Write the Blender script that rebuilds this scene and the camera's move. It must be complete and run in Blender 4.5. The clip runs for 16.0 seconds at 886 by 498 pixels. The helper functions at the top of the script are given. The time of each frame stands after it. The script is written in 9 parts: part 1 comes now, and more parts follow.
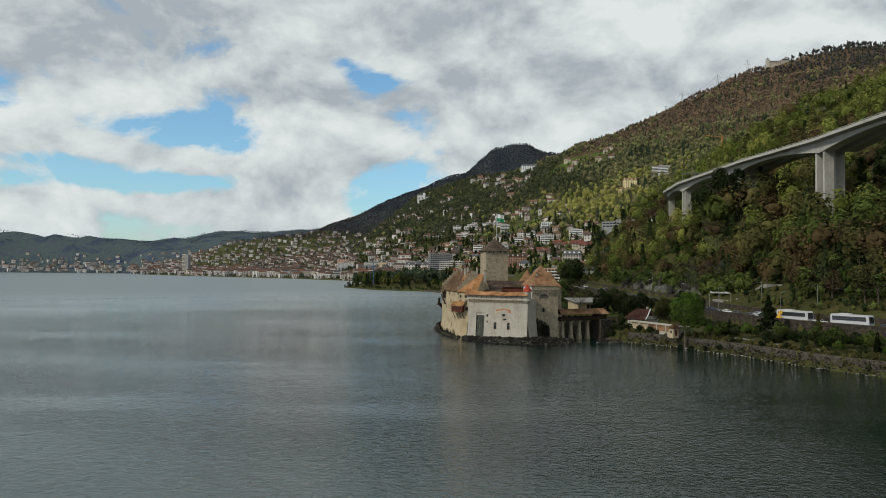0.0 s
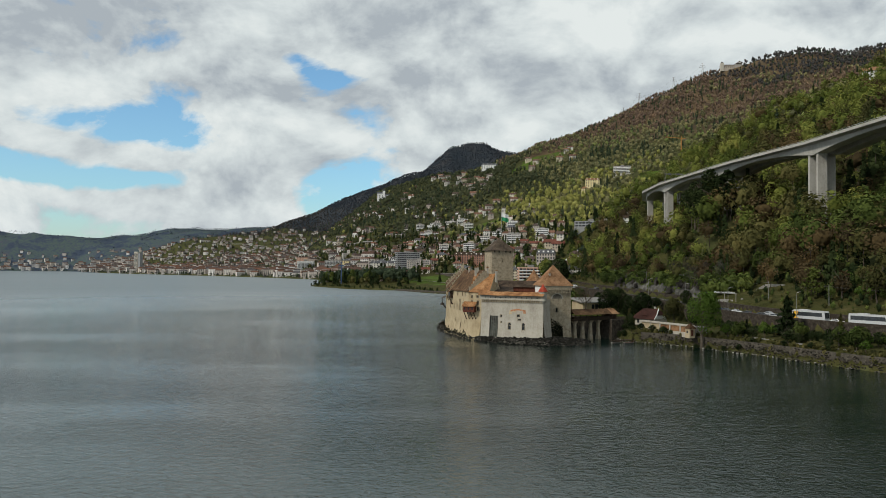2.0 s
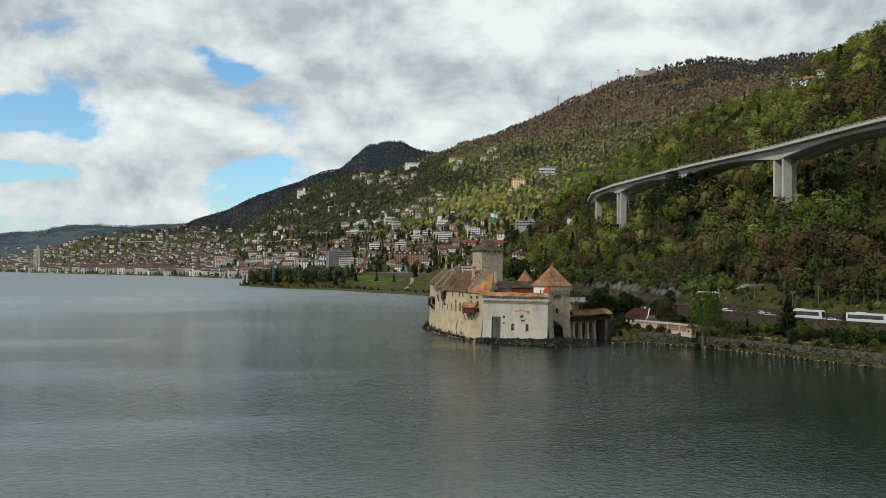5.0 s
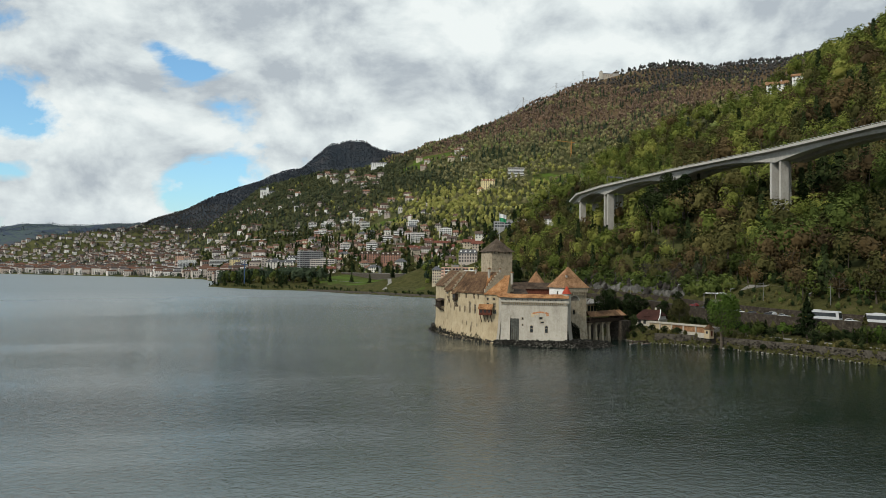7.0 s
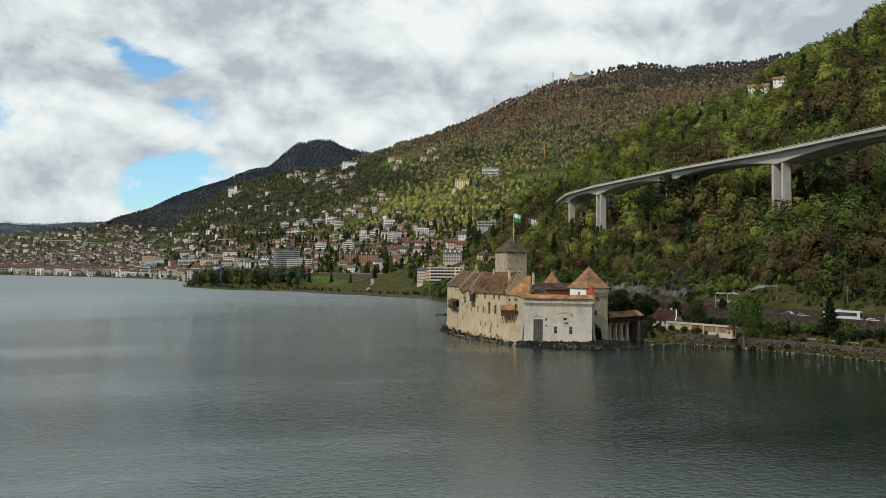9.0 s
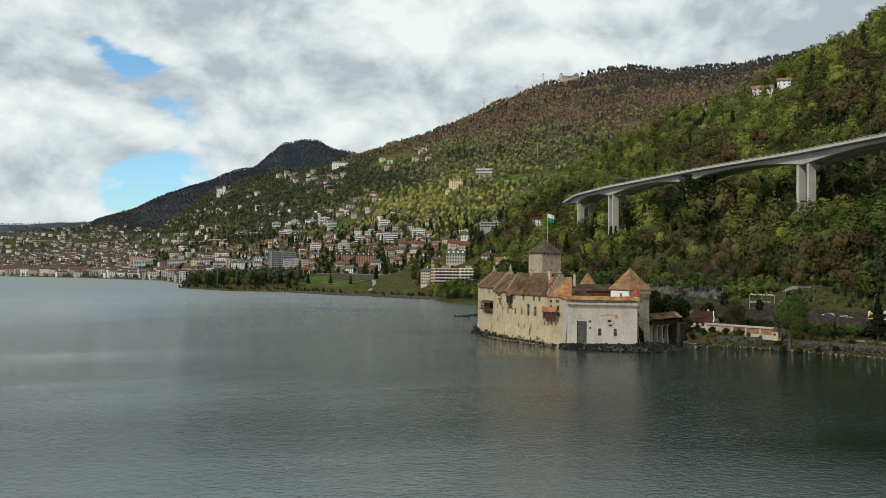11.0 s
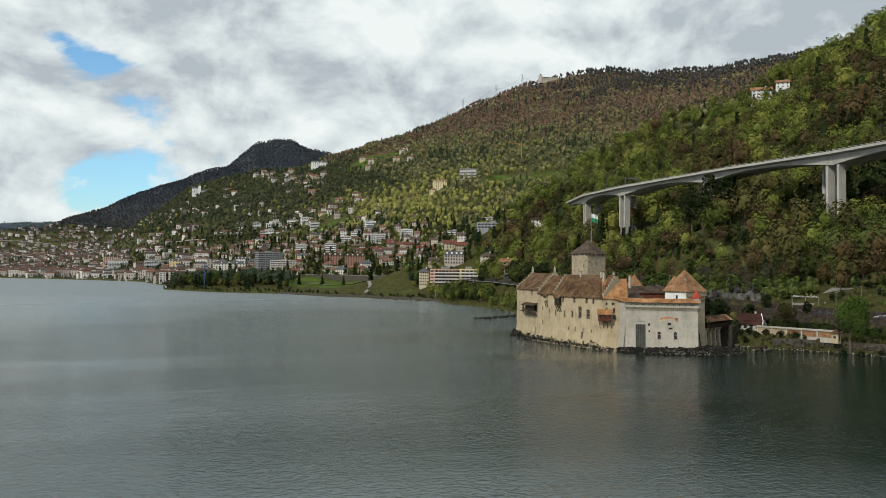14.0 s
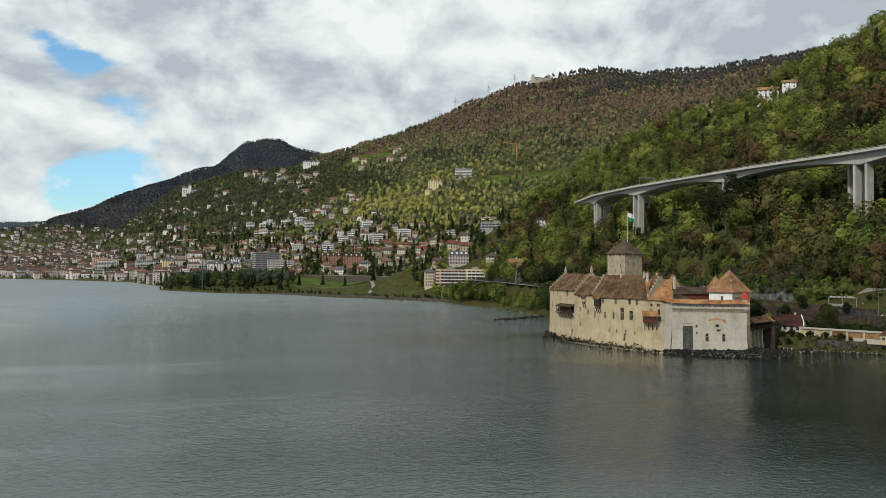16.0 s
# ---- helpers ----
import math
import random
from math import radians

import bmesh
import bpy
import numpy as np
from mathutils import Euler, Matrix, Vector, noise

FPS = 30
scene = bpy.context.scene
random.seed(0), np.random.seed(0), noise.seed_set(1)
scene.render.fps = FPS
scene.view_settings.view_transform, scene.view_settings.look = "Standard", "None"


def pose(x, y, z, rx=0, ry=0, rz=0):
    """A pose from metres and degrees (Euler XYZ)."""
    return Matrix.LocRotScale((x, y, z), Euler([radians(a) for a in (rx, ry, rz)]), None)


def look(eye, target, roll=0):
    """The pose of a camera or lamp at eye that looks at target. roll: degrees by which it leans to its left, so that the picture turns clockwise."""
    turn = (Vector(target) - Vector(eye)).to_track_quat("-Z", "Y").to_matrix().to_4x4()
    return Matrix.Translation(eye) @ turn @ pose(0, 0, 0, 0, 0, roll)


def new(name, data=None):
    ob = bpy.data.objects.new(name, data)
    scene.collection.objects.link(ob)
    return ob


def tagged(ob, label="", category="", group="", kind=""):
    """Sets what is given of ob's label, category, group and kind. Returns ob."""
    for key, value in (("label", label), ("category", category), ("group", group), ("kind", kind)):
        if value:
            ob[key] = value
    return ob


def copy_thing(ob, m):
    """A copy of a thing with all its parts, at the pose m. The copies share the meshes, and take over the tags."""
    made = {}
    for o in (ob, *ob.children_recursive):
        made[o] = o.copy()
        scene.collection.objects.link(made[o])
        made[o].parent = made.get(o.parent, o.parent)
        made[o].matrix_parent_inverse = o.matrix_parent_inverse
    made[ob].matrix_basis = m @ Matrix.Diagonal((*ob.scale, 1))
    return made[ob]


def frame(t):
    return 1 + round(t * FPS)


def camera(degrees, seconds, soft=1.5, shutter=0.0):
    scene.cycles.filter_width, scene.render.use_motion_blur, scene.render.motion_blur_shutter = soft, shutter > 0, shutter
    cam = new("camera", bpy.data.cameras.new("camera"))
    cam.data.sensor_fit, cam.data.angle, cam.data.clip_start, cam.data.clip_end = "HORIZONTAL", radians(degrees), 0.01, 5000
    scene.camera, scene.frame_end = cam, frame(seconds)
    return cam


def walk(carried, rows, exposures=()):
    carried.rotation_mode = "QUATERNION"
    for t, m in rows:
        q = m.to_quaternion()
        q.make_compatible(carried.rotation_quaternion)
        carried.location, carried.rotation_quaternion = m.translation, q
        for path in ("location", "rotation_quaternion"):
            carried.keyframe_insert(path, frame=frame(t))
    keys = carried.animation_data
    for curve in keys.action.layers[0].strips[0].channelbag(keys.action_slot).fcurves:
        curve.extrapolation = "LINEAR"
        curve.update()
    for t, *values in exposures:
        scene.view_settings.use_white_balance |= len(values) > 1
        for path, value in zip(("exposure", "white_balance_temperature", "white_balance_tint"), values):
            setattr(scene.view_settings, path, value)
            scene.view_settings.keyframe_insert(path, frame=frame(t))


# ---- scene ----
cam = camera(61.38, 16.0, soft=0.5)

# Flight path of the drone: seconds, place, yaw, pitch, roll.
FLIGHT = [
    (0.0, 0.00, -0.00, 25.00, -0.085, 1.718, 0.50),
    (0.5, -5.50, 1.51, 25.06, -0.683, 1.700, 0.49),
    (1.0, -10.87, 2.71, 25.14, -1.465, 1.698, 0.49),
    (1.5, -16.43, 3.96, 25.25, -2.548, 1.645, 0.52),
    (2.0, -21.59, 4.69, 25.34, -3.679, 1.625, 0.58),
    (2.5, -27.22, 6.02, 25.38, -5.024, 1.630, 0.63),
    (3.0, -32.24, 7.63, 25.41, -6.381, 1.617, 0.65),
    (3.5, -37.54, 9.03, 25.49, -7.694, 1.627, 0.64),
    (4.0, -42.62, 10.40, 25.64, -8.681, 1.600, 0.61),
    (6.5, -67.84, 19.94, 25.79, -12.868, 1.625, 0.59),
    (7.0, -72.47, 22.00, 25.87, -13.603, 1.636, 0.59),
    (7.5, -77.53, 24.09, 25.90, -14.429, 1.632, 0.59),
    (8.0, -82.21, 26.12, 25.92, -15.208, 1.645, 0.58),
    (8.5, -86.97, 28.53, 25.91, -15.872, 1.639, 0.57),
    (9.0, -91.26, 30.97, 25.88, -16.338, 1.650, 0.56),
    (11.5, -112.78, 44.68, 25.85, -17.888, 1.727, 0.55),
    (12.0, -116.49, 47.53, 25.84, -18.396, 1.739, 0.54),
    (12.5, -120.94, 50.27, 25.84, -19.395, 1.751, 0.54),
    (13.0, -124.89, 53.33, 25.82, -19.687, 1.767, 0.55),
    (13.5, -128.84, 56.80, 25.81, -19.780, 1.783, 0.57),
    (14.0, -132.51, 60.11, 25.83, -19.880, 1.799, 0.57),
    (14.5, -136.39, 63.32, 25.83, -20.125, 1.799, 0.58),
    (15.0, -139.93, 66.39, 25.78, -20.369, 1.816, 0.58),
    (15.5, -143.45, 69.90, 25.72, -20.629, 1.831, 0.57),
    (16.0, -147.06, 73.23, 25.72, -20.917, 1.832, 0.55),
]


def aim(x, y, z, yaw, pitch, roll):
    a, p = radians(yaw), radians(pitch)
    way = Vector((-math.sin(a) * math.cos(p), math.cos(a) * math.cos(p), math.sin(p)))
    return look(Vector((x, y, z)), Vector((x, y, z)) + 100 * way, roll)


walk(cam, [(row[0], aim(*row[1:])) for row in FLIGHT], [(0.0, -0.10), (4.0, 0.06), (8.0, 0.14), (16.0, 0.14)])

# ---- light: bright broken cloud, low warm sun from over the lake ----
SUN_TO = Vector((-0.74, -0.42, 0.60)).normalized()
scene.view_settings.exposure = 0.0


class Nodes:
    """Short hand for building a node tree."""

    def __init__(self, tree):
        self.tree = tree
        tree.nodes.clear()

    def add(self, kind, ins=None, **props):
        n = self.tree.nodes.new(kind)
        if "operation" in props:
            n.operation = props["operation"]
        if "use_clamp" in props:
            n.use_clamp = props["use_clamp"]
        if "data_type" in props:
            n.data_type, n.blend_type = props["data_type"], props["blend_type"]
        if "sky_type" in props:
            n.sky_type, n.sun_disc = props["sky_type"], False
        for key, value in (ins or {}).items():
            if isinstance(value, bpy.types.NodeSocket):
                self.tree.links.new(value, n.inputs[key])
            else:
                n.inputs[key].default_value = value
        return n

    def math(self, op, a, b=0.0, clamp=False):
        return self.add("ShaderNodeMath", {0: a, 1: b}, operation=op, use_clamp=clamp).outputs[0]

    def vmath(self, op, a, b=(0, 0, 0)):
        return self.add("ShaderNodeVectorMath", {0: a, 1: b}, operation=op).outputs["Value" if op == "LENGTH" else "Vector"]

    def mix(self, f, a, b, blend="MIX"):
        n = self.add("ShaderNodeMix", data_type="RGBA", blend_type=blend)
        for sock, value in ((n.inputs[0], f), (n.inputs[6], a), (n.inputs[7], b)):
            if isinstance(value, bpy.types.NodeSocket):
                self.tree.links.new(value, sock)
            else:
                sock.default_value = value if not isinstance(value, tuple) or len(value) == 4 else (*value, 1)
        return n.outputs[2]

    def noise(self, vec, scale, detail=4.0, rough=0.55, out="Fac", distortion=0.0):
        return self.add("ShaderNodeTexNoise", {"Vector": vec, "Scale": scale, "Detail": detail, "Roughness": rough,
                                               "Distortion": distortion}).outputs[out]

    def ramp(self, f, stops):
        n = self.add("ShaderNodeValToRGB", {"Fac": f})
        r = n.color_ramp
        while len(r.elements) < len(stops):
            r.elements.new(0.5)
        for e, (at, c) in zip(r.elements, stops):
            e.position, e.color = at, (c, c, c, 1) if isinstance(c, float) else (*c, 1)
        return n.outputs[0]


def make_world():
    world = bpy.data.worlds.new("sky")
    scene.world = world
    world.use_nodes = True
    n = Nodes(world.node_tree)
    sky = n.add("ShaderNodeTexSky", sky_type="NISHITA")
    sky.sun_elevation = math.asin(SUN_TO.z)
    sky.sun_rotation = math.atan2(SUN_TO.x, SUN_TO.y)
    blue = n.mix(1.0, sky.outputs[0], (0.105, 0.145, 0.160, 1), "MULTIPLY")
    way = n.add("ShaderNodeTexCoord").outputs["Generated"]
    xyz = n.add("ShaderNodeSeparateXYZ", {0: way}).outputs
    ray_ = n.vmath("NORMALIZE", way)
    soft_ = n.vmath("MULTIPLY", ray_, (1.0, 1.0, 1.55))
    big = n.noise(n.vmath("ADD", soft_, (3.1, 0.4, 0.9)), 2.6, 4.0, 0.5)
    puffs = n.noise(n.vmath("ADD", soft_, (1.7, 5.2, 0.3)), 6.8, 9.0, 0.55, distortion=0.25)
    cover = n.math("ADD", n.math("MULTIPLY", n.math("SUBTRACT", big, 0.5), 0.55), n.math("MULTIPLY", n.math("SUBTRACT", puffs, 0.5), 2.1))
    # clear gaps (and, with negative depth, heaped clouds) over the far end of the lake: way, half width, half height, depth
    gaps = None
    for x, z, wide, high, depth in ((-0.419, 0.201, 0.085, 0.022, 0.42), (-0.344, 0.180, 0.11, 0.024, 0.34), (-0.260, 0.166, 0.080, 0.026, 0.30), (-0.225, 0.140, 0.04, 0.026, 0.28),
                                    (-0.537, 0.150, 0.10, 0.014, 0.36), (-0.560, 0.122, 0.09, 0.015, 0.34), (-0.366, 0.116, 0.12, 0.016, 0.38), (-0.094, 0.258, 0.055, 0.020, 0.72), (-0.130, 0.280, 0.035, 0.014, 0.60),
                                    (-0.071, 0.108, 0.050, 0.026, 0.32), (-0.105, 0.080, 0.035, 0.015, 0.36), (-0.170, 0.337, 0.05, 0.014, 0.30), (-0.585, 0.220, 0.03, 0.012, 0.32),
                                    (-0.165, 0.146, 0.055, 0.024, -0.45), (-0.275, 0.086, 0.16, 0.017, -0.34), (-0.450, 0.160, 0.09, 0.014, -0.34), (-0.330, 0.140, 0.060, 0.012, -0.45)):
        flat_ = n.add("ShaderNodeCombineXYZ", {0: n.math("DIVIDE", xyz[0], n.math("MAXIMUM", xyz[1], 0.05)), 1: n.math("DIVIDE", xyz[2], n.math("MAXIMUM", xyz[1], 0.05)), 2: 0.0}).outputs[0] if gaps is None else flat_
        q = n.vmath("MULTIPLY", n.vmath("SUBTRACT", flat_, (x, z, 0.0)), (1.0 / wide, 1.0 / high, 0.0))
        d2 = n.add("ShaderNodeVectorMath", {0: q, 1: q}, operation="DOT_PRODUCT").outputs["Value"]
        g = n.math("MULTIPLY", n.math("EXPONENT", n.math("MULTIPLY", d2, -1.0)), depth)
        gaps = g if gaps is None else n.math("ADD", gaps, g)
    cover = n.math("SUBTRACT", n.math("ADD", cover, 0.665), n.math("MULTIPLY", gaps, 0.86))
    # closed cloud over the mountains
    lid = n.math("MULTIPLY", n.ramp(n.math("DIVIDE", xyz[0], n.math("MAXIMUM", xyz[1], 0.05)), [(0.0, 0.0), (0.14, 1.0)]), 0.26)
    cover = n.math("ADD", cover, lid)
    alpha = n.ramp(cover, [(0.35, 0.0), (0.42, 0.5), (0.53, 1.0)])
    body = n.noise(n.vmath("ADD", soft_, (7.7, 2.2, 1.1)), 5.0, 8.0, 0.6)
    # light from above: compare with the cover a little higher up
    lift = n.noise(n.vmath("ADD", soft_, (1.7, 5.2, 0.345)), 6.8, 6.0, 0.55, distortion=0.25)
    shade = n.math("ADD", n.math("ADD", n.math("MULTIPLY", n.math("SUBTRACT", lift, puffs), 1.5), n.math("MULTIPLY", body, 0.80)), n.math("MULTIPLY", big, 0.36))
    # heavier cloud high over the lake and over the mountains
    heavy = n.math("MULTIPLY", n.math("MULTIPLY", n.math("SUBTRACT", xyz[2], 0.18, True), n.math("SUBTRACT", 0.25, xyz[0], True)), 2.6)
    shade = n.math("ADD", n.math("ADD", shade, heavy), n.math("MULTIPLY", n.math("SUBTRACT", xyz[0], 0.40, True), 0.5))
    grey = n.ramp(shade, [(0.38, (0.79, 0.84, 0.83)), (0.54, (0.68, 0.74, 0.745)), (0.68, (0.56, 0.615, 0.635)), (0.84, (0.41, 0.46, 0.50))])
    col = n.mix(alpha, blue, grey)
    low = n.ramp(xyz[2], [(0.0, 1.0), (0.09, 0.0)])
    col = n.mix(n.math("MULTIPLY", low, 0.35), col, (0.72, 0.77, 0.80))
    out = n.add("ShaderNodeBackground", {"Color": col, "Strength": 1.0})
    end = n.add("ShaderNodeOutputWorld", {"Surface": out.outputs[0]})


make_world()
sun_data = bpy.data.lights.new("sun", "SUN")
sun_data.energy, sun_data.angle, sun_data.color = 2.3, radians(4), (1.0, 0.94, 0.83)
sun = new("sun", sun_data)
sun.matrix_world = look(Vector((0, 0, 400)) + SUN_TO * 500, Vector((0, 0, 400)))

# ---- materials ----
def material(name):
    m = bpy.data.materials.new(name)
    m.use_nodes = True
    return m, Nodes(m.node_tree)


def finish(n, color, rough=0.85, bump=None, strength=0.4, dist=0.05, metal=0.0, **more):
    ins = {"Base Color": color, "Roughness": rough, "Metallic": metal}
    if not isinstance(rough, bpy.types.NodeSocket) and rough >= 0.85:
        ins["Specular IOR Level"] = 0.15
    ins.update({k.replace("_", " "): v for k, v in more.items()})
    if bump is not None:
        ins["Normal"] = n.add("ShaderNodeBump", {"Height": bump, "Strength": strength, "Distance": dist}).outputs[0]
    b = n.add("ShaderNodeBsdfPrincipled", ins)
    n.add("ShaderNodeOutputMaterial", {"Surface": b.outputs[0]})


def place(n):
    return n.add("ShaderNodeNewGeometry").outputs["Position"]


def worn(name, dark, mid, light, scale=0.35, grain=3.0, rough=0.9, streak=0.0, strength=0.5, dist=0.06, random=0.0, island=0.0):
    """A weathered mineral or painted surface: three tones at two scales, with rain streaks if wished."""
    m, n = material(name)
    p = place(n)
    a = n.noise(p, scale, 5.0, 0.6)
    b = n.noise(p, grain, 4.0, 0.6)
    f = n.math("ADD", n.math("MULTIPLY", a, 0.62), n.math("MULTIPLY", b, 0.38))
    if streak:
        q = n.vmath("MULTIPLY", p, (0.9, 0.9, 0.16))
        s = n.noise(q, 1.0, 6.0, 0.7)
        f = n.math("ADD", n.math("MULTIPLY", f, 1.0 - streak), n.math("MULTIPLY", s, streak))
    if random:
        r = n.add("ShaderNodeObjectInfo").outputs["Random"]
        f = n.math("ADD", f, n.math("MULTIPLY", n.math("SUBTRACT", r, 0.5), random))
    if island:
        r = n.add("ShaderNodeNewGeometry").outputs["Random Per Island"]
        f = n.math("ADD", f, n.math("MULTIPLY", n.math("SUBTRACT", r, 0.5), island))
    c = n.ramp(f, [(0.33, dark), (0.5, mid), (0.67, light)])
    finish(n, c, rough, b, strength, dist)
    return m


def plain(name, color, rough=0.6, metal=0.0, vary=0.12, scale=2.0):
    m, n = material(name)
    f = n.noise(place(n), scale, 4.0, 0.6)
    dark = tuple(c * (1 - 2 * vary) for c in color)
    light = tuple(min(1.0, c * (1 + 2 * vary)) for c in color)
    finish(n, n.ramp(f, [(0.3, dark), (0.7, light)]), rough, f, 0.1, 0.01, metal)
    return m


def leaves(name, tones, each_tree=0.60, fine=0.75):
    """Foliage: tones from dark to light, mixed clump by clump and tree by tree."""
    m, n = material(name)
    g = n.add("ShaderNodeNewGeometry")
    isl = g.outputs["Random Per Island"]
    wide = n.noise(g.outputs["Position"], 0.035, 3.0, 0.6)
    ob = n.add("ShaderNodeObjectInfo").outputs["Random"]
    crownwise = n.noise(g.outputs["Position"], 0.10, 1.0, 0.5)
    each = n.add("ShaderNodeAttribute")
    each.attribute_name = "tree"
    one = n.math("FRACT", n.math("ADD", each.outputs["Fac"], ob))
    f = n.math("ADD", n.math("MULTIPLY", isl, 0.14), n.math("ADD", n.math("MULTIPLY", n.math("SUBTRACT", one, 0.5), each_tree), 0.30))
    f = n.math("ADD", f, n.math("MULTIPLY", n.math("SUBTRACT", wide, 0.45), 0.7))
    f = n.math("ADD", f, n.math("MULTIPLY", n.math("SUBTRACT", crownwise, 0.5), 0.35))
    grain = n.noise(g.outputs["Position"], 0.9, 3.0, 0.7)
    f = n.math("ADD", f, n.math("MULTIPLY", n.math("SUBTRACT", grain, 0.5), fine))
    k = len(tones) - 1
    c = n.ramp(f, [(i / k, t) for i, t in enumerate(tones)])
    d = n.add("ShaderNodeBsdfDiffuse", {"Color": c, "Roughness": 0.9})
    tr = n.add("ShaderNodeBsdfTranslucent", {"Color": c})
    mx = n.add("ShaderNodeMixShader", {0: 0.28, 1: d.outputs[0], 2: tr.outputs[0]})
    n.add("ShaderNodeOutputMaterial", {"Surface": mx.outputs[0]})
    return m


def tiles(name, dark, mid, light, course=0.32):
    """Small flat roof tiles in courses, weathered in patches."""
    m, n = material(name)
    p = place(n)
    a = n.noise(p, 0.35, 5.0, 0.65)
    b = n.noise(p, 4.0, 3.0, 0.6)
    z = n.add("ShaderNodeSeparateXYZ", {0: p}).outputs[2]
    saw = n.math("FRACT", n.math("DIVIDE", z, course))
    f = n.math("ADD", n.math("MULTIPLY", a, 0.6), n.math("MULTIPLY", b, 0.4))
    f = n.math("ADD", f, n.math("MULTIPLY", n.math("SUBTRACT", saw, 0.5), 0.10))
    c = n.ramp(f, [(0.38, dark), (0.5, mid), (0.62, light)])
    h = n.math("ADD", n.math("MULTIPLY", saw, 0.6), n.math("MULTIPLY", b, 0.6))
    finish(n, c, 0.9, h, 0.6, 0.08)
    return m


def make_water():
    m, n = material("lake_water")
    p = place(n)
    q = n.vmath("MULTIPLY", p, (0.85, 1.2, 1.0))
    swell = n.noise(q, 0.22, 2.0, 0.5, distortion=0.4)
    chop = n.noise(q, 0.95, 2.0, 0.55, distortion=0.6)
    fine = n.noise(q, 2.6, 3.0, 0.6)
    # wind lanes: calm streaks between ruffled water
    w = n.noise(n.vmath("MULTIPLY", p, (0.35, 1.0, 1.0)), 0.016, 4.0, 0.55)
    calm = n.ramp(w, [(0.38, 0.40), (0.50, 0.85), (0.64, 1.15)])
    h = n.math("ADD", n.math("MULTIPLY", swell, 0.45), n.math("ADD", n.math("MULTIPLY", chop, 0.80), n.math("MULTIPLY", fine, 0.16)))
    h = n.math("MULTIPLY", h, calm)
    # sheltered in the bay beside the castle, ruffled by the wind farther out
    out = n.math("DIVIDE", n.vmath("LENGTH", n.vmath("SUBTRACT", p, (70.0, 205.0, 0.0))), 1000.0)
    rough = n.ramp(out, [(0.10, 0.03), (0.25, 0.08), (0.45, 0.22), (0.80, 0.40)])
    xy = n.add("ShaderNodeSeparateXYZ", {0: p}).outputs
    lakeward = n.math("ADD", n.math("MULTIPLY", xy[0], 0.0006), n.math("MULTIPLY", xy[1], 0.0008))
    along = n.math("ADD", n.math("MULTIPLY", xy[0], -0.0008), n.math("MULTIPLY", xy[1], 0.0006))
    # mask of the water painted with reflected sky; it also raises the waves
    skylit = n.math("MAXIMUM", n.ramp(lakeward, [(0.02, 1.0), (0.05, 0.72), (0.09, 0.0)]), n.ramp(along, [(0.14, 0.0), (0.19, 0.34), (0.225, 0.62), (0.30, 1.0)]))
    h = n.math("MULTIPLY", h, n.math("ADD", n.math("MULTIPLY", skylit, 0.55), 0.45))
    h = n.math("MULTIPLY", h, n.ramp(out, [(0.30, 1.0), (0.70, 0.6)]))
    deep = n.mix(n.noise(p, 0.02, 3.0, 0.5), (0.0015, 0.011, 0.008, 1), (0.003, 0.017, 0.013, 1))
    # bright sky mirrored on open water, put into the base colour, more farther out
    deep = n.mix(skylit, deep, (0.126, 0.156, 0.156, 1))
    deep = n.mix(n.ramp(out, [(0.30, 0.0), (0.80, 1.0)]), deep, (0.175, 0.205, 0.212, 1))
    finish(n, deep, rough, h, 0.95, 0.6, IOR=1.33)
    return m


M = {}
M["water"] = make_water()
M["render_white"] = worn("lime_render_white", (0.28, 0.255, 0.21), (0.42, 0.39, 0.33), (0.52, 0.485, 0.42), 0.3, 2.0, streak=0.35)
M["render_beige"] = worn("lime_render_beige", (0.27, 0.208, 0.125), (0.43, 0.35, 0.225), (0.53, 0.448, 0.31), 0.3, 1.8, streak=0.4)
M["stone_grey"] = worn("grey_ashlar", (0.18, 0.145, 0.098), (0.35, 0.295, 0.21), (0.48, 0.42, 0.32), 0.8, 2.2, streak=0.12, strength=0.8, dist=0.1)
M["stone_dark"] = worn("dark_stone", (0.07, 0.06, 0.05), (0.14, 0.125, 0.10), (0.23, 0.21, 0.17), 0.5, 3.0)
M["plaster_bright"] = worn("fresh_white_render", (0.60, 0.60, 0.58), (0.74, 0.74, 0.72), (0.80, 0.80, 0.79), 0.5, 3.0)
M["rock"] = worn("shore_rock", (0.008, 0.008, 0.006), (0.024, 0.022, 0.018), (0.115, 0.108, 0.092), 0.8, 5.0, island=0.30, random=0.3)
M["roof_brown"] = tiles("brown_tiles", (0.040, 0.022, 0.012), (0.105, 0.060, 0.032), (0.21, 0.130, 0.070))
M["roof_orange"] = tiles("orange_tiles", (0.13, 0.062, 0.028), (0.31, 0.150, 0.064), (0.46, 0.26, 0.125))
M["roof_rust"] = tiles("rust_tiles", (0.12, 0.062, 0.032), (0.26, 0.142, 0.072), (0.38, 0.225, 0.125))
M["roof_grey"] = tiles("grey_brown_tiles", (0.042, 0.032, 0.024), (0.085, 0.064, 0.046), (0.145, 0.112, 0.082))
M["roof_dark"] = tiles("dark_tiles", (0.030, 0.021, 0.015), (0.062, 0.044, 0.031), (0.11, 0.078, 0.056))
M["roof_red"] = tiles("red_tiles", (0.24, 0.035, 0.02), (0.36, 0.06, 0.035), (0.44, 0.09, 0.05))
M["wood_dark"] = worn("dark_timber", (0.018, 0.013, 0.010), (0.04, 0.028, 0.02), (0.075, 0.055, 0.04), 1.2, 6.0)
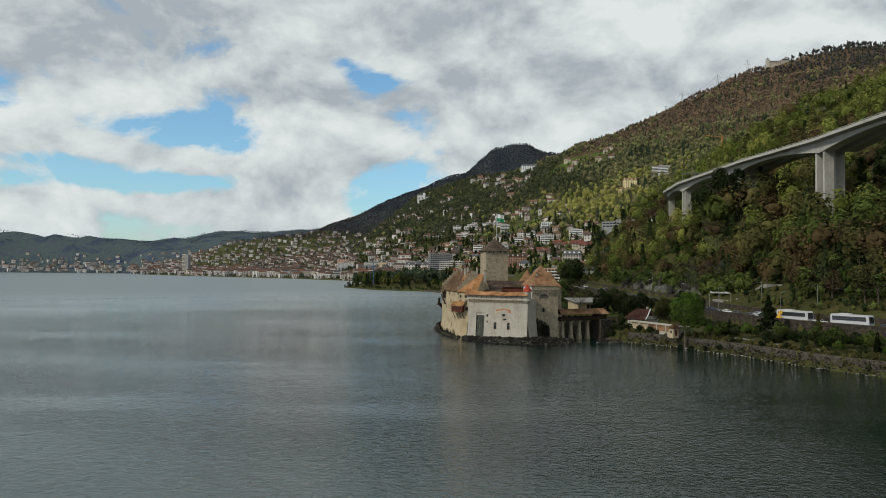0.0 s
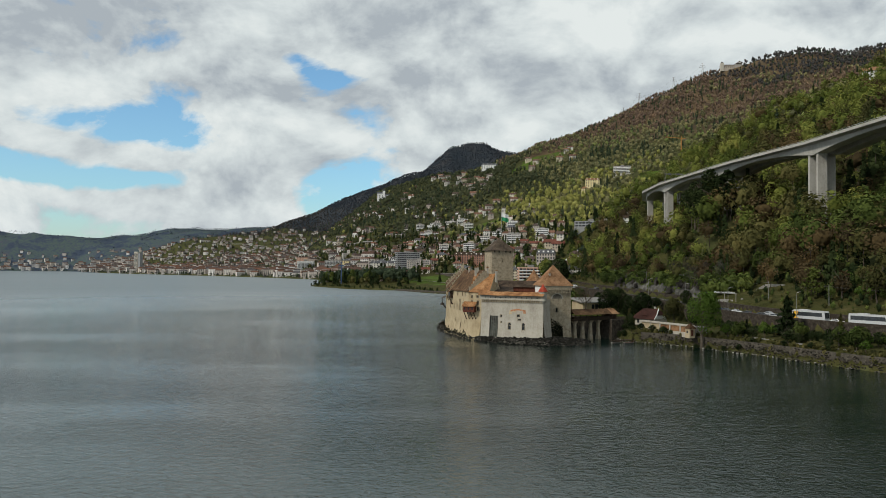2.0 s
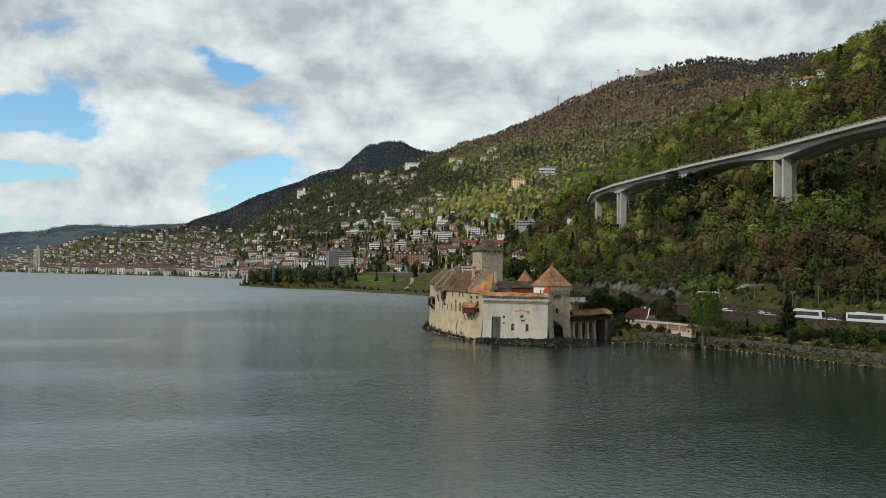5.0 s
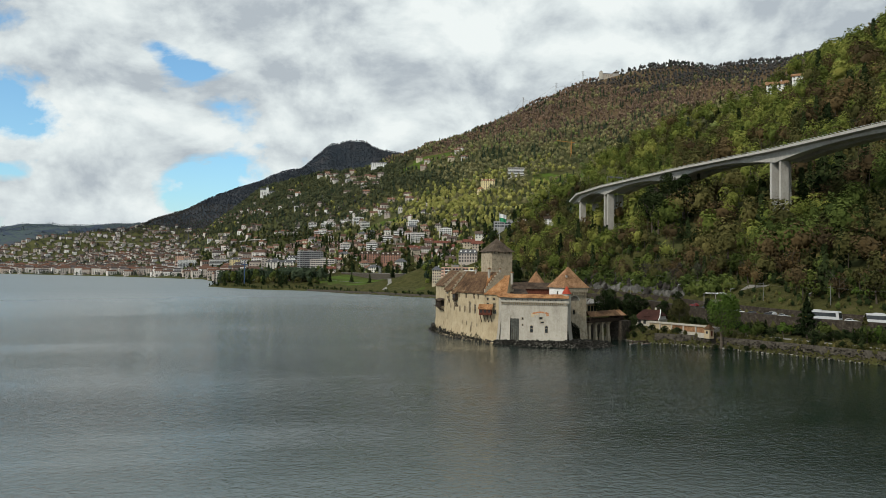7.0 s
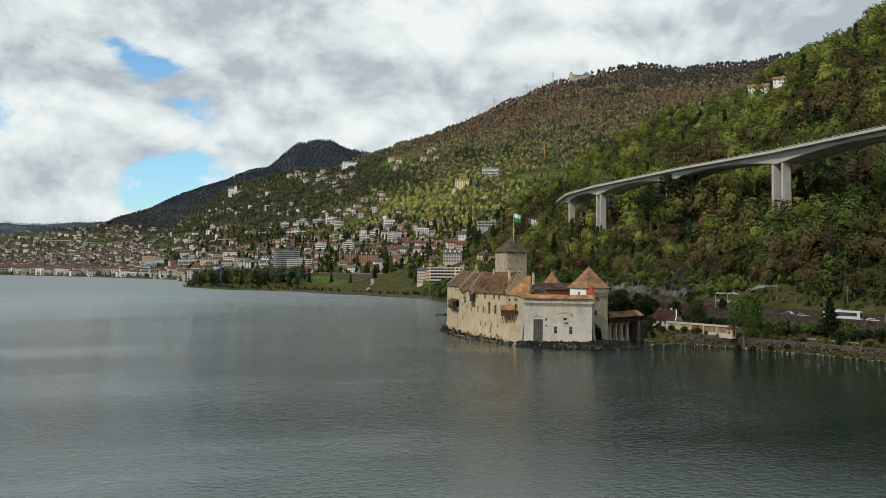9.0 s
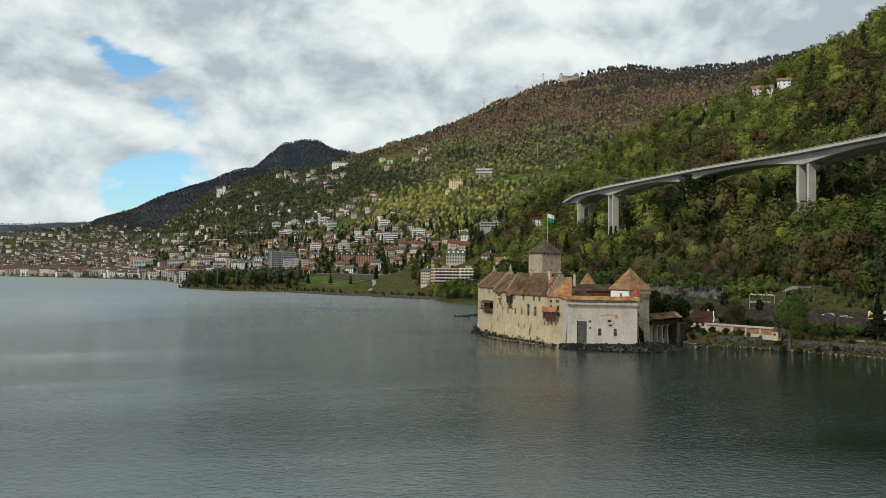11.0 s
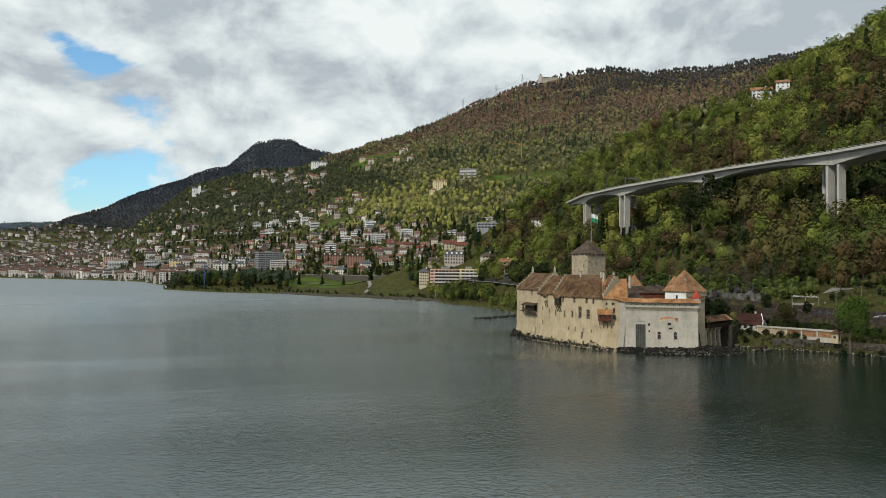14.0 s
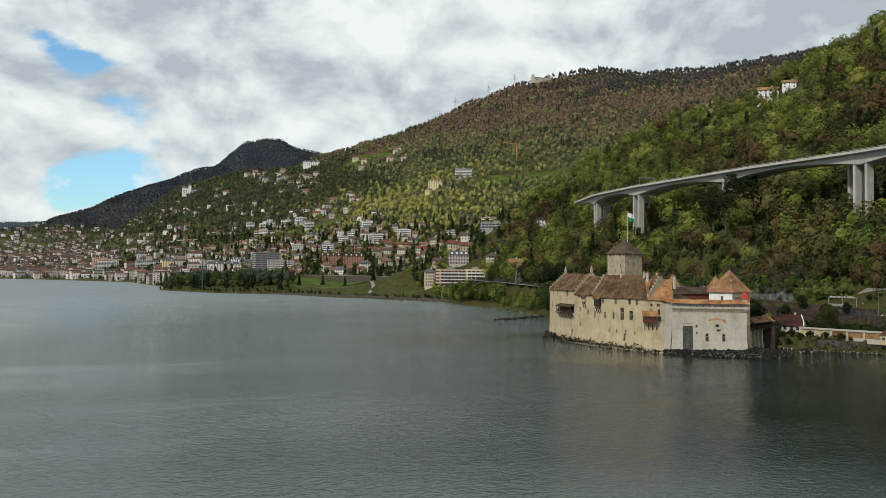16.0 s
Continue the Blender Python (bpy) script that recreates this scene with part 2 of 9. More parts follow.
M["wood_red"] = worn("red_brown_timber", (0.05, 0.018, 0.012), (0.11, 0.038, 0.024), (0.16, 0.06, 0.04), 1.2, 6.0)
M["glass_dark"] = plain("window_glass", (0.020, 0.022, 0.024), 0.12, 0.0, 0.2)
M["concrete"] = worn("viaduct_concrete", (0.28, 0.265, 0.235), (0.41, 0.395, 0.36), (0.50, 0.485, 0.45), 0.12, 1.2, streak=0.3)
M["asphalt"] = worn("asphalt", (0.028, 0.028, 0.029), (0.050, 0.050, 0.050), (0.075, 0.075, 0.074), 0.2, 3.0)

# ---- building blocks ----
class Geo:
    """Vertices and faces of one mesh."""

    def __init__(self):
        self.v, self.f = [], []

    def poly(self, pts):
        k = len(self.v)
        self.v += [tuple(p) for p in pts]
        self.f.append(tuple(range(k, k + len(pts))))
        return self

    def box(self, x0, y0, z0, x1, y1, z1, turn=0.0, at=(0, 0, 0)):
        c, s = math.cos(turn), math.sin(turn)
        k = len(self.v)
        for z in (z0, z1):
            for x, y in ((x0, y0), (x1, y0), (x1, y1), (x0, y1)):
                self.v.append((at[0] + x * c - y * s, at[1] + x * s + y * c, at[2] + z))
        self.f += [tuple(k + i for i in q) for q in ((0, 3, 2, 1), (4, 5, 6, 7), (0, 1, 5, 4), (1, 2, 6, 5), (2, 3, 7, 6), (3, 0, 4, 7))]
        return self

    def prism(self, plan, z0, z1, grow=0.0, cap=True):
        """A plan (counter-clockwise) raised from z0 to z1; grow moves the foot outward from the centre."""
        n, k = len(plan), len(self.v)
        cx, cy = sum(p[0] for p in plan) / n, sum(p[1] for p in plan) / n
        for x, y in plan:
            d = math.hypot(x - cx, y - cy)
            self.v.append((x + (x - cx) / d * grow, y + (y - cy) / d * grow, z0))
        self.v += [(x, y, z1) for x, y in plan]
        self.f += [(k + i, k + (i + 1) % n, k + n + (i + 1) % n, k + n + i) for i in range(n)]
        if cap:
            self.f += [tuple(k + n + i for i in range(n)), tuple(k + i for i in reversed(range(n)))]
        return self

    def cone(self, cx, cy, z0, r0, z1, r1, sides=16, turn=0.0, cap=True):
        k = len(self.v)
        for z, r in ((z0, r0), (z1, r1)):
            for i in range(sides):
                a = turn + 2 * math.pi * i / sides
                self.v.append((cx + r * math.cos(a), cy + r * math.sin(a), z))
        self.f += [(k + i, k + (i + 1) % sides, k + sides + (i + 1) % sides, k + sides + i) for i in range(sides)]
        if cap:
            self.f += [tuple(k + sides + i for i in range(sides)), tuple(k + i for i in reversed(range(sides)))]
        return self

    def beam(self, a, b, w, h=None):
        """A square bar from a to b."""
        a, b, h = Vector(a), Vector(b), h or w
        way = (b - a).normalized()
        side = way.cross(Vector((0, 0, 1)))
        side = side.normalized() if side.length > 1e-4 else Vector((1, 0, 0))
        up = side.cross(way)
        k = len(self.v)
        for p in (a, b):
            for i, j in ((-1, -1), (1, -1), (1, 1), (-1, 1)):
                self.v.append(tuple(p + side * i * w / 2 + up * j * h / 2))
        self.f += [tuple(k + i for i in q) for q in ((0, 1, 2, 3), (7, 6, 5, 4), (0, 4, 5, 1), (1, 5, 6, 2), (2, 6, 7, 3), (3, 7, 4, 0))]
        return self

    def slab(self, pts, t):
        """A sloping sheet through pts with thickness t downward."""
        n, k = len(pts), len(self.v)
        self.v += [tuple(p) for p in pts] + [(p[0], p[1], p[2] - t) for p in pts]
        self.f += [tuple(k + i for i in range(n)), tuple(k + n + i for i in reversed(range(n)))]
        self.f += [(k + i, k + n + i, k + n + (i + 1) % n, k + (i + 1) % n) for i in range(n)]
        return self

    def sheet(self, low, high, t):
        """A sheet of thickness t between two rows of points, all in one piece."""
        n, k = len(low), len(self.v)
        for row in (low, high):
            self.v += [tuple(p) for p in row]
        for row in (low, high):
            self.v += [(p[0], p[1], p[2] - t) for p in row]
        for i in range(n - 1):
            self.f.append((k + i, k + i + 1, k + n + i + 1, k + n + i))
            self.f.append((k + 2 * n + i, k + 3 * n + i, k + 3 * n + i + 1, k + 2 * n + i + 1))
            self.f.append((k + i, k + 2 * n + i, k + 2 * n + i + 1, k + i + 1))
            self.f.append((k + n + i, k + n + i + 1, k + 3 * n + i + 1, k + 3 * n + i))
        self.f += [(k, k + n, k + 3 * n, k + 2 * n), (k + n - 1, k + 3 * n - 1, k + 4 * n - 1, k + 2 * n - 1)]
        return self

    def mesh(self, name, mat, shift=(0, 0, 0), smooth=False):
        me = bpy.data.meshes.new(name)
        v = np.array(self.v, float) - np.array(shift)
        me.from_pydata(v.tolist(), [], self.f)
        me.materials.append(mat)
        if smooth:
            me.polygons.foreach_set("use_smooth", [True] * len(me.polygons))
        me.update()
        return me


def array_mesh(name, verts, faces, mats, smooth=False, mat_index=None):
    """A mesh from numpy arrays of vertices and of equal-sided faces."""
    me = bpy.data.meshes.new(name)
    n, k = faces.shape
    me.vertices.add(len(verts))
    me.vertices.foreach_set("co", np.ascontiguousarray(verts, dtype=np.float32).ravel())
    me.loops.add(n * k)
    me.loops.foreach_set("vertex_index", np.ascontiguousarray(faces, dtype=np.int32).ravel())
    me.polygons.add(n)
    me.polygons.foreach_set("loop_start", np.arange(0, n * k, k, dtype=np.int32))
    for m in mats:
        me.materials.append(m)
    if mat_index is not None:
        me.polygons.foreach_set("material_index", mat_index.astype(np.int32))
    if smooth:
        me.polygons.foreach_set("use_smooth", np.ones(n, dtype=bool))
    me.update(calc_edges=True)
    me.validate()
    return me


def thing(name, at, label, category, group="", kind="", turn=0.0):
    """The Empty at the base of a thing with parts."""
    ob = new(name)
    ob.empty_display_size = 0.5
    ob.matrix_world = pose(*at, 0, 0, math.degrees(turn))
    return tagged(ob, label, category, group, kind)


def part(name, geo, mat, parent, label="", shift=(0, 0, 0), smooth=False):
    """Links a Geo as one mesh under a thing or a part; its numbers are in the thing's frame, less shift."""
    ob = new(name, geo.mesh(name, mat, shift, smooth))
    ob.parent = parent
    return tagged(ob, label)


def single(name, geo, mat, label, category, group="", kind="", at=(0, 0, 0), smooth=False):
    ob = new(name, geo.mesh(name, mat, at, smooth))
    ob.location = at
    return tagged(ob, label, category, group, kind)


def leaf_quads(rng, p, d, size, flat=0.55):
    """A small bent leaf clump (one quad) at each point, facing outward with scatter."""
    n = d * flat + rng.normal(size=p.shape) * 0.45 + [0, 0, 0.25]
    n /= np.linalg.norm(n, axis=1)[:, None]
    u = np.cross(n, rng.normal(size=p.shape))
    u /= np.linalg.norm(u, axis=1)[:, None] + 1e-9
    w = np.cross(n, u)
    s = (size * rng.uniform(0.6, 1.35, len(p)))[:, None] / 2
    lift = n * s * 0.35
    v = np.stack([p - u * s * 1.2 - lift, p - w * s * 0.8 + lift, p + u * s * 1.2 - lift, p + w * s * 0.8 + lift], 1)
    return v.reshape(-1, 3)


# ---- the ground: one sheet from the lake bed up to the mountains ----
SHORE = [(260, -900), (190, -300), (140, 60), (112, 176), (101, 198), (90, 230), (78, 257), (64, 271), (61, 300), (62, 340), (64, 400),
         (66, 445), (72, 480), (87, 560), (80, 640), (86, 690), (60, 735), (42, 790), (20, 810), (-18, 915), (-84, 968), (-146, 1104),
         (-125, 1160), (-150, 1400), (-200, 1770), (-420, 2150), (-760, 2560), (-1120, 3000), (-1420, 3420), (-1330, 3650), (-1700, 3900), (-2300, 3850), (-3200, 3500), (-5200, 2600)]

# Crest lines of the spurs and mountains: points on the crest, then the fall of the flanks.
CRESTS = [
    ([(118, 640, 18), (182, 682, 62), (230, 694, 92), (270, 692, 128), (334, 682, 188), (400, 650, 196), (470, 600, 245), (560, 500, 300), (640, 300, 340), (700, 0, 350), (760, -600, 340)], 0.62),
    ([(138, 396, 40), (165, 405, 57), (205, 420, 71), (300, 460, 118)], 0.70),
    ([(411, 2600, 430), (553, 2400, 455), (672, 2350, 488), (731, 2300, 520), (769, 2250, 553), (854, 2200, 565), (948, 2162, 628), (1121, 2050, 650), (1322, 1800, 612), (1500, 1500, 620), (1900, 900, 700)], 0.52),
    ([(343, 1413, 180), (418, 1445, 214), (554, 1480, 250), (760, 1750, 400), (900, 2000, 540)], 0.45),
    ([(-72, 2734, 300), (90, 2400, 318), (253, 2197, 326), (420, 2080, 380), (672, 2350, 480)], 0.50),
    ([(1000, 4450, 712), (807, 4395, 714), (707, 4395, 724), (608, 4395, 725), (559, 4395, 740), (500, 4395, 773), (398, 4395, 781), (325, 4395, 762), (262, 4385, 703), (215, 4370, 638), (140, 4330, 588), (-18, 4100, 515)], 0.95),
    ([(559, 4395, 700), (192, 4300, 600), (-18, 4100, 515), (-178, 4000, 438), (-343, 3800, 330), (-464, 3600, 258), (-606, 3400, 190), (-800, 3330, 165), (-1000, 3300, 120)], 0.45),
    ([(-3300, 3900, 330), (-2371, 4000, 272), (-2150, 4100, 228), (-1852, 4200, 195), (-1635, 4300, 186), (-1474, 4400, 220), (-1304, 4500, 256), (-1065, 4500, 258), (-600, 4550, 280), (0, 4700, 380)], 0.30),
]


def shore_distance(x, y):
    """Metres inland from the shore (negative over the lake)."""
    best = np.full(x.shape, 1e9)
    inside = np.zeros(x.shape, bool)
    ring = SHORE + [(-5200, 9000), (9000, 9000), (9000, -900)]
    n = len(ring)
    for i in range(n):
        (ax, ay), (bx, by) = ring[i], ring[(i + 1) % n]
        if i < len(SHORE) - 1:
            dx, dy = bx - ax, by - ay
            t = np.clip(((x - ax) * dx + (y - ay) * dy) / (dx * dx + dy * dy), 0, 1)
            best = np.minimum(best, np.hypot(x - ax - t * dx, y - ay - t * dy))
        cross = (ay > y) != (by > y)
        with np.errstate(divide="ignore", invalid="ignore"):
            inside ^= cross & (x < (bx - ax) * (y - ay) / ((by - ay) or 1e-9) + ax)
    return np.where(inside, best, -best)


def crest_height(x, y, line, fall):
    best = np.full(x.shape, -1e9)
    for (ax, ay, az), (bx, by, bz) in zip(line, line[1:]):
        dx, dy = bx - ax, by - ay
        t = np.clip(((x - ax) * dx + (y - ay) * dy) / (dx * dx + dy * dy), 0, 1)
        d = np.hypot(x - ax - t * dx, y - ay - t * dy)
        best = np.maximum(best, az + t * (bz - az) - fall * (np.sqrt(d * d + 144) - 12))
    return best


def waves(x, y, size, seed):
    """Cheap rolling unevenness, about -1 to 1."""
    rng = np.random.RandomState(seed)
    out = np.zeros(x.shape)
    for k in range(7):
        a, ph = rng.uniform(0, 2 * math.pi, 2)
        f = 2 * math.pi / size * rng.uniform(0.5, 2.2)
        out += np.sin(f * (x * math.cos(a) + y * math.sin(a)) + ph + 0.8 * np.sin(0.37 * f * (y - x) + ph))
    return out / 4


# Centre line of the lake road, with its height.
ROAD = [(260, 20, 9.5), (178, 130, 9.5), (150, 176, 9.5), (131, 210, 9.6), (118, 235, 9.8), (110, 255, 10.2), (106, 280, 10.8), (104, 305, 11.5), (100, 340, 13.0),
        (94, 390, 14.5), (88, 440, 16.0), (86, 490, 17.5), (92, 540, 18.5), (104, 590, 19.0), (112, 640, 19.0), (120, 700, 20.0), (150, 765, 22.0), (150, 850, 24.0)]


def road_place(x, y):
    """Signed metres from the road's centre (positive on the hill side), and the road's height there."""
    best, height = np.full(x.shape, 1e9), np.zeros(x.shape)
    for (ax, ay, az), (bx, by, bz) in zip(ROAD, ROAD[1:]):
        dx, dy = bx - ax, by - ay
        t = np.clip(((x - ax) * dx + (y - ay) * dy) / (dx * dx + dy * dy), 0, 1)
        ex, ey = x - ax - t * dx, y - ay - t * dy
        d = np.hypot(ex, ey)
        sign = np.where(dx * ey - dy * ex > 0, -1.0, 1.0)
        closer = d < np.abs(best)
        best = np.where(closer, d * sign, best)
        height = np.where(closer, az + t * (bz - az), height)
    return best, height


def ground_height(x, y):
    x, y = np.asarray(x, float), np.asarray(y, float)
    d = shore_distance(x, y)
    near = np.clip((690 - y) / 80, 0, 1)
    # gentle shore terraces under the towns, then the mountains
    town = 3 + 0.10 * np.clip(d, 0, 150) + 0.19 * np.clip(d - 150, 0, 600)
    z = town
    for k, (line, fall) in enumerate(CRESTS):
        c = crest_height(x, y, line, fall)
        if k == 4:
            c = c - 0.30 * np.clip(-70 - x, 0, 900)
        z = np.maximum(z, c) + 8 * np.exp(-((z - c) / 22.0) ** 2)
    rough = np.clip(d / 300, 0, 1)
    z = z + rough * (waves(x, y, 420, 3) * 10 * (1 - 0.75 * near) + waves(x, y, 130, 5) * 3.5)
    far = np.interp(d, [0, 2, 8, 30, 100, 400, 3000], [0, 1.5, 3, 8, 45, 300, 3000])
    far = np.minimum(z, far)
    # the near shore: quay and garden, the road bench between its walls, then the wooded slope
    rd, rz = road_place(x, y)
    garden = np.interp(d, [0, 1.2, 2.0, 10, 30], [0, 1.2, 3.2, 4.6, 5.6])
    slope = rz + np.interp(rd, [6.4, 7.2, 22, 30, 100, 290, 900], [0, 3.2, 7.0, 9.5, 42, 178, 560]) + np.clip((rd - 20) / 60, 0, 1) * waves(x, y, 90, 8) * 2.2
    bank = np.where(rd < -6.6, garden, np.where(rd < 6.4, rz, np.maximum(np.minimum(slope, np.maximum(z, rz + 4)), np.where(rd > 30, crest_height(x, y, *CRESTS[1]), -99))))
    bank = np.where((rd < -6.6), np.minimum(bank, rz - 0.5), bank)
    z = near * bank + (1 - near) * far
    return np.where(d < 0, np.maximum(-40, d * 0.5 - 0.3), z)


def grid_disc(bearings, ranges, centre):
    b, r = np.meshgrid(bearings, ranges, indexing="ij")
    x, y = centre[0] + r * np.sin(b), centre[1] + r * np.cos(b)
    nb, nr = b.shape
    i, j = np.meshgrid(np.arange(nb), np.arange(nr - 1), indexing="ij")
    i2 = (i + 1) % nb
    faces = np.stack([i * nr + j, i * nr + j + 1, i2 * nr + j + 1, i2 * nr + j], -1).reshape(-1, 4)
    return x.ravel(), y.ravel(), faces


CENTRE = (-70.0, 40.0)
_view = np.radians(np.arange(-42, 66, 0.36))
_rest = np.radians(np.arange(66, 318, 4.0))
_reach = np.concatenate([np.geomspace(60, 230, 24), np.arange(233, 330, 2.0), np.geomspace(333, 4220, 136), np.arange(4240, 4560, 14.0), [4620, 4720, 4850]])
gx, gy, gfaces = grid_disc(np.concatenate([_view, _rest]), _reach, CENTRE)
gz = ground_height(gx, gy)


def make_ground():
    m, n = material("hillside_ground")
    p = place(n)
    a = n.noise(p, 0.02, 4.0, 0.6)
    b = n.noise(p, 0.35, 4.0, 0.65)
    f = n.math("ADD", n.math("MULTIPLY", a, 0.55), n.math("MULTIPLY", b, 0.45))
    c = n.ramp(f, [(0.35, (0.042, 0.049, 0.019)), (0.5, (0.074, 0.078, 0.030)), (0.62, (0.104, 0.098, 0.041)), (0.7, (0.13, 0.110, 0.057))])
    finish(n, c, 0.95, b, 0.6, 0.4, Specular_IOR_Level=0.05)
    meadow, n = material("meadow_grass")
    p = place(n)
    a = n.noise(p, 0.05, 4.0, 0.6)
    b = n.noise(p, 1.2, 4.0, 0.65)
    f = n.math("ADD", n.math("MULTIPLY", a, 0.55), n.math("MULTIPLY", b, 0.45))
    finish(n, n.ramp(f, [(0.36, (0.050, 0.052, 0.018)), (0.45, (0.062, 0.072, 0.018)), (0.52, (0.070, 0.110, 0.018)), (0.62, (0.090, 0.145, 0.024))]), 0.95, b, 0.5, 0.2, Specular_IOR_Level=0.05)
    v = np.stack([gx, gy, gz], -1)
    mid = v[gfaces].mean(1)
    idx = np.zeros(len(gfaces), int)
    for cx, cy, rx, ry, turn in MEADOWS:
        c, s = math.cos(turn), math.sin(turn)
        u, w = (mid[:, 0] - cx) * c + (mid[:, 1] - cy) * s, -(mid[:, 0] - cx) * s + (mid[:, 1] - cy) * c
        idx[(u / rx) ** 2 + (w / ry) ** 2 + 0.25 * waves(mid[:, 0], mid[:, 1], 60, 11) < 1] = 1
    scrub, n = material("scrubby_bank")
    p = place(n)
    a = n.noise(p, 0.16, 5.0, 0.65)
    b = n.noise(p, 1.4, 5.0, 0.7)
    f = n.math("ADD", n.math("MULTIPLY", a, 0.5), n.math("MULTIPLY", b, 0.5))
    finish(n, n.ramp(f, [(0.36, (0.030, 0.033, 0.012)), (0.48, (0.056, 0.058, 0.019)), (0.58, (0.082, 0.075, 0.028)), (0.68, (0.115, 0.092, 0.046))]), 0.95, b, 0.9, 0.5, Specular_IOR_Level=0.05)
    rd, _ = road_place(mid[:, 0], mid[:, 1])
    dd = shore_distance(mid[:, 0], mid[:, 1])
    # dry lower half of the lakeside meadow
    idx[(idx == 1) & (mid[:, 1] > 760) & (mid[:, 1] < 1060) & ((dd < 40) | (mid[:, 1] < 850))] = 2
    idx[(idx == 0) & (mid[:, 1] < 700) & (rd < 36) & (dd > 0)] = 2
    idx[(idx == 0) & (mid[:, 1] < 1700) & (mid[:, 1] > 690) & (mid[:, 2] < 70) & (dd > 0)] = 2
    # the blue haze of the distance is put into these field colours
    remote, n = material("hazy_remote_fields")
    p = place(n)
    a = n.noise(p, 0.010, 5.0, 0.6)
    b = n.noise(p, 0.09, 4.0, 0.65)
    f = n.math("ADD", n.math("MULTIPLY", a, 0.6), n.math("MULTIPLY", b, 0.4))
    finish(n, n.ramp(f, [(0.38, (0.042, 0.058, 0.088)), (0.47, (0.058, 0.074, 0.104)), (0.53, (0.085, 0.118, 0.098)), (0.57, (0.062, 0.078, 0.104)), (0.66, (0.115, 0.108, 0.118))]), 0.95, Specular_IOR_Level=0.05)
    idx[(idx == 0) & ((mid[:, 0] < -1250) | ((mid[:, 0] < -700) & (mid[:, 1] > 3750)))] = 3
    # forest floor of the far slopes, haze mixed in as a blue tint
    far_floor, n = material("hazy_forest_floor")
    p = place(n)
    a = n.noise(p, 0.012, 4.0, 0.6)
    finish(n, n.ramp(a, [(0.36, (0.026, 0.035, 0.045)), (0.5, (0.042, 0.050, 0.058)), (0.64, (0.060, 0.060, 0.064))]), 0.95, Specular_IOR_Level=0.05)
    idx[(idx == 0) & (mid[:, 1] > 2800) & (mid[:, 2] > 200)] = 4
    brown, n = material("leaf_litter_slope")
    p = place(n)
    a, b = n.noise(p, 0.012, 5.0, 0.6), n.noise(p, 0.12, 4.0, 0.65)
    f = n.math("ADD", n.math("MULTIPLY", a, 0.6), n.math("MULTIPLY", b, 0.4))
    finish(n, n.ramp(f, [(0.36, (0.062, 0.047, 0.031)), (0.5, (0.108, 0.078, 0.046)), (0.64, (0.17, 0.118, 0.062))]), 0.95, b, 0.5, 0.6, Specular_IOR_Level=0.05)
    idx[(idx == 0) & (mid[:, 2] > 330) & (mid[:, 0] > 300) & (mid[:, 1] > 1000)] = 5
    ob = new("ground", array_mesh("ground", v, gfaces, [m, meadow, scrub, remote, far_floor, brown], True, idx))
    tagged(ob, "wooded mountain slopes and shore running down to the lake", "ground", kind="structure")


# Open grass: centre, half lengths, turn.
MEADOWS = [(46, 905, 150, 46, -1.4), (147, 1500, 48, 32, 0.1), (530, 1400, 100, 26, -0.15), (345, 1940, 70, 40, 0.2), (425, 1900, 45, 25, 0.2), (200, 630, 28, 14, 0.5)]
make_ground()
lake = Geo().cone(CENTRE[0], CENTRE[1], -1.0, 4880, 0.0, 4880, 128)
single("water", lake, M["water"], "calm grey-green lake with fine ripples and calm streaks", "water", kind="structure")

# ---- the castle ----
CASTLE = (18.0, 295.0, 0.0)
castle = thing("castle", CASTLE, "medieval lakeside castle of pale render with tiled roofs on a rock", "castle")


def cpart(name, geo, mat, parent=None, label="", smooth=False):
    return part(name, geo, M[mat] if isinstance(mat, str) else mat, parent or castle, label, CASTLE, smooth)


def wall_face(geo, a, b, z0, z1, holes=(), deep=0.45, batter=0.0, batter_z=6.0):
    """An upright wall from a to b (outside on the right hand walking from a to b), with real openings cut as (u0, u1, z0, z1)."""
    (ax, ay), (bx, by) = a, b
    length = math.hypot(bx - ax, by - ay)
    dx, dy = (bx - ax) / length, (by - ay) / length
    nx, ny = dy, -dx

    def at(u, z, back=0.0):
        o = batter * (max(0.0, batter_z - z) / batter_z) ** 1.5 - back
        return (ax + dx * u + nx * o, ay + dy * u + ny * o, z)

    us = sorted({0.0, length, *[h[0] for h in holes], *[h[1] for h in holes]})
    zs = sorted({z0, z1, *[h[2] for h in holes], *[h[3] for h in holes], *([2.0, 4.0, batter_z] if batter and z0 < 2 else [])})
    for u0, u1 in zip(us, us[1:]):
        for w0, w1 in zip(zs, zs[1:]):
            um, wm = (u0 + u1) / 2, (w0 + w1) / 2
            if not any(h[0] < um < h[1] and h[2] < wm < h[3] for h in holes):
                geo.poly([at(u0, w0), at(u1, w0), at(u1, w1), at(u0, w1)])
    for u0, u1, w0, w1 in [h[:4] for h in holes]:
        ring = [(u0, w0), (u1, w0), (u1, w1), (u0, w1)]
        for (p, q), (r, s) in zip(ring, ring[1:] + ring[:1]):
            geo.poly([at(p, q), at(p, q, deep), at(r, s, deep), at(r, s)])
    return at


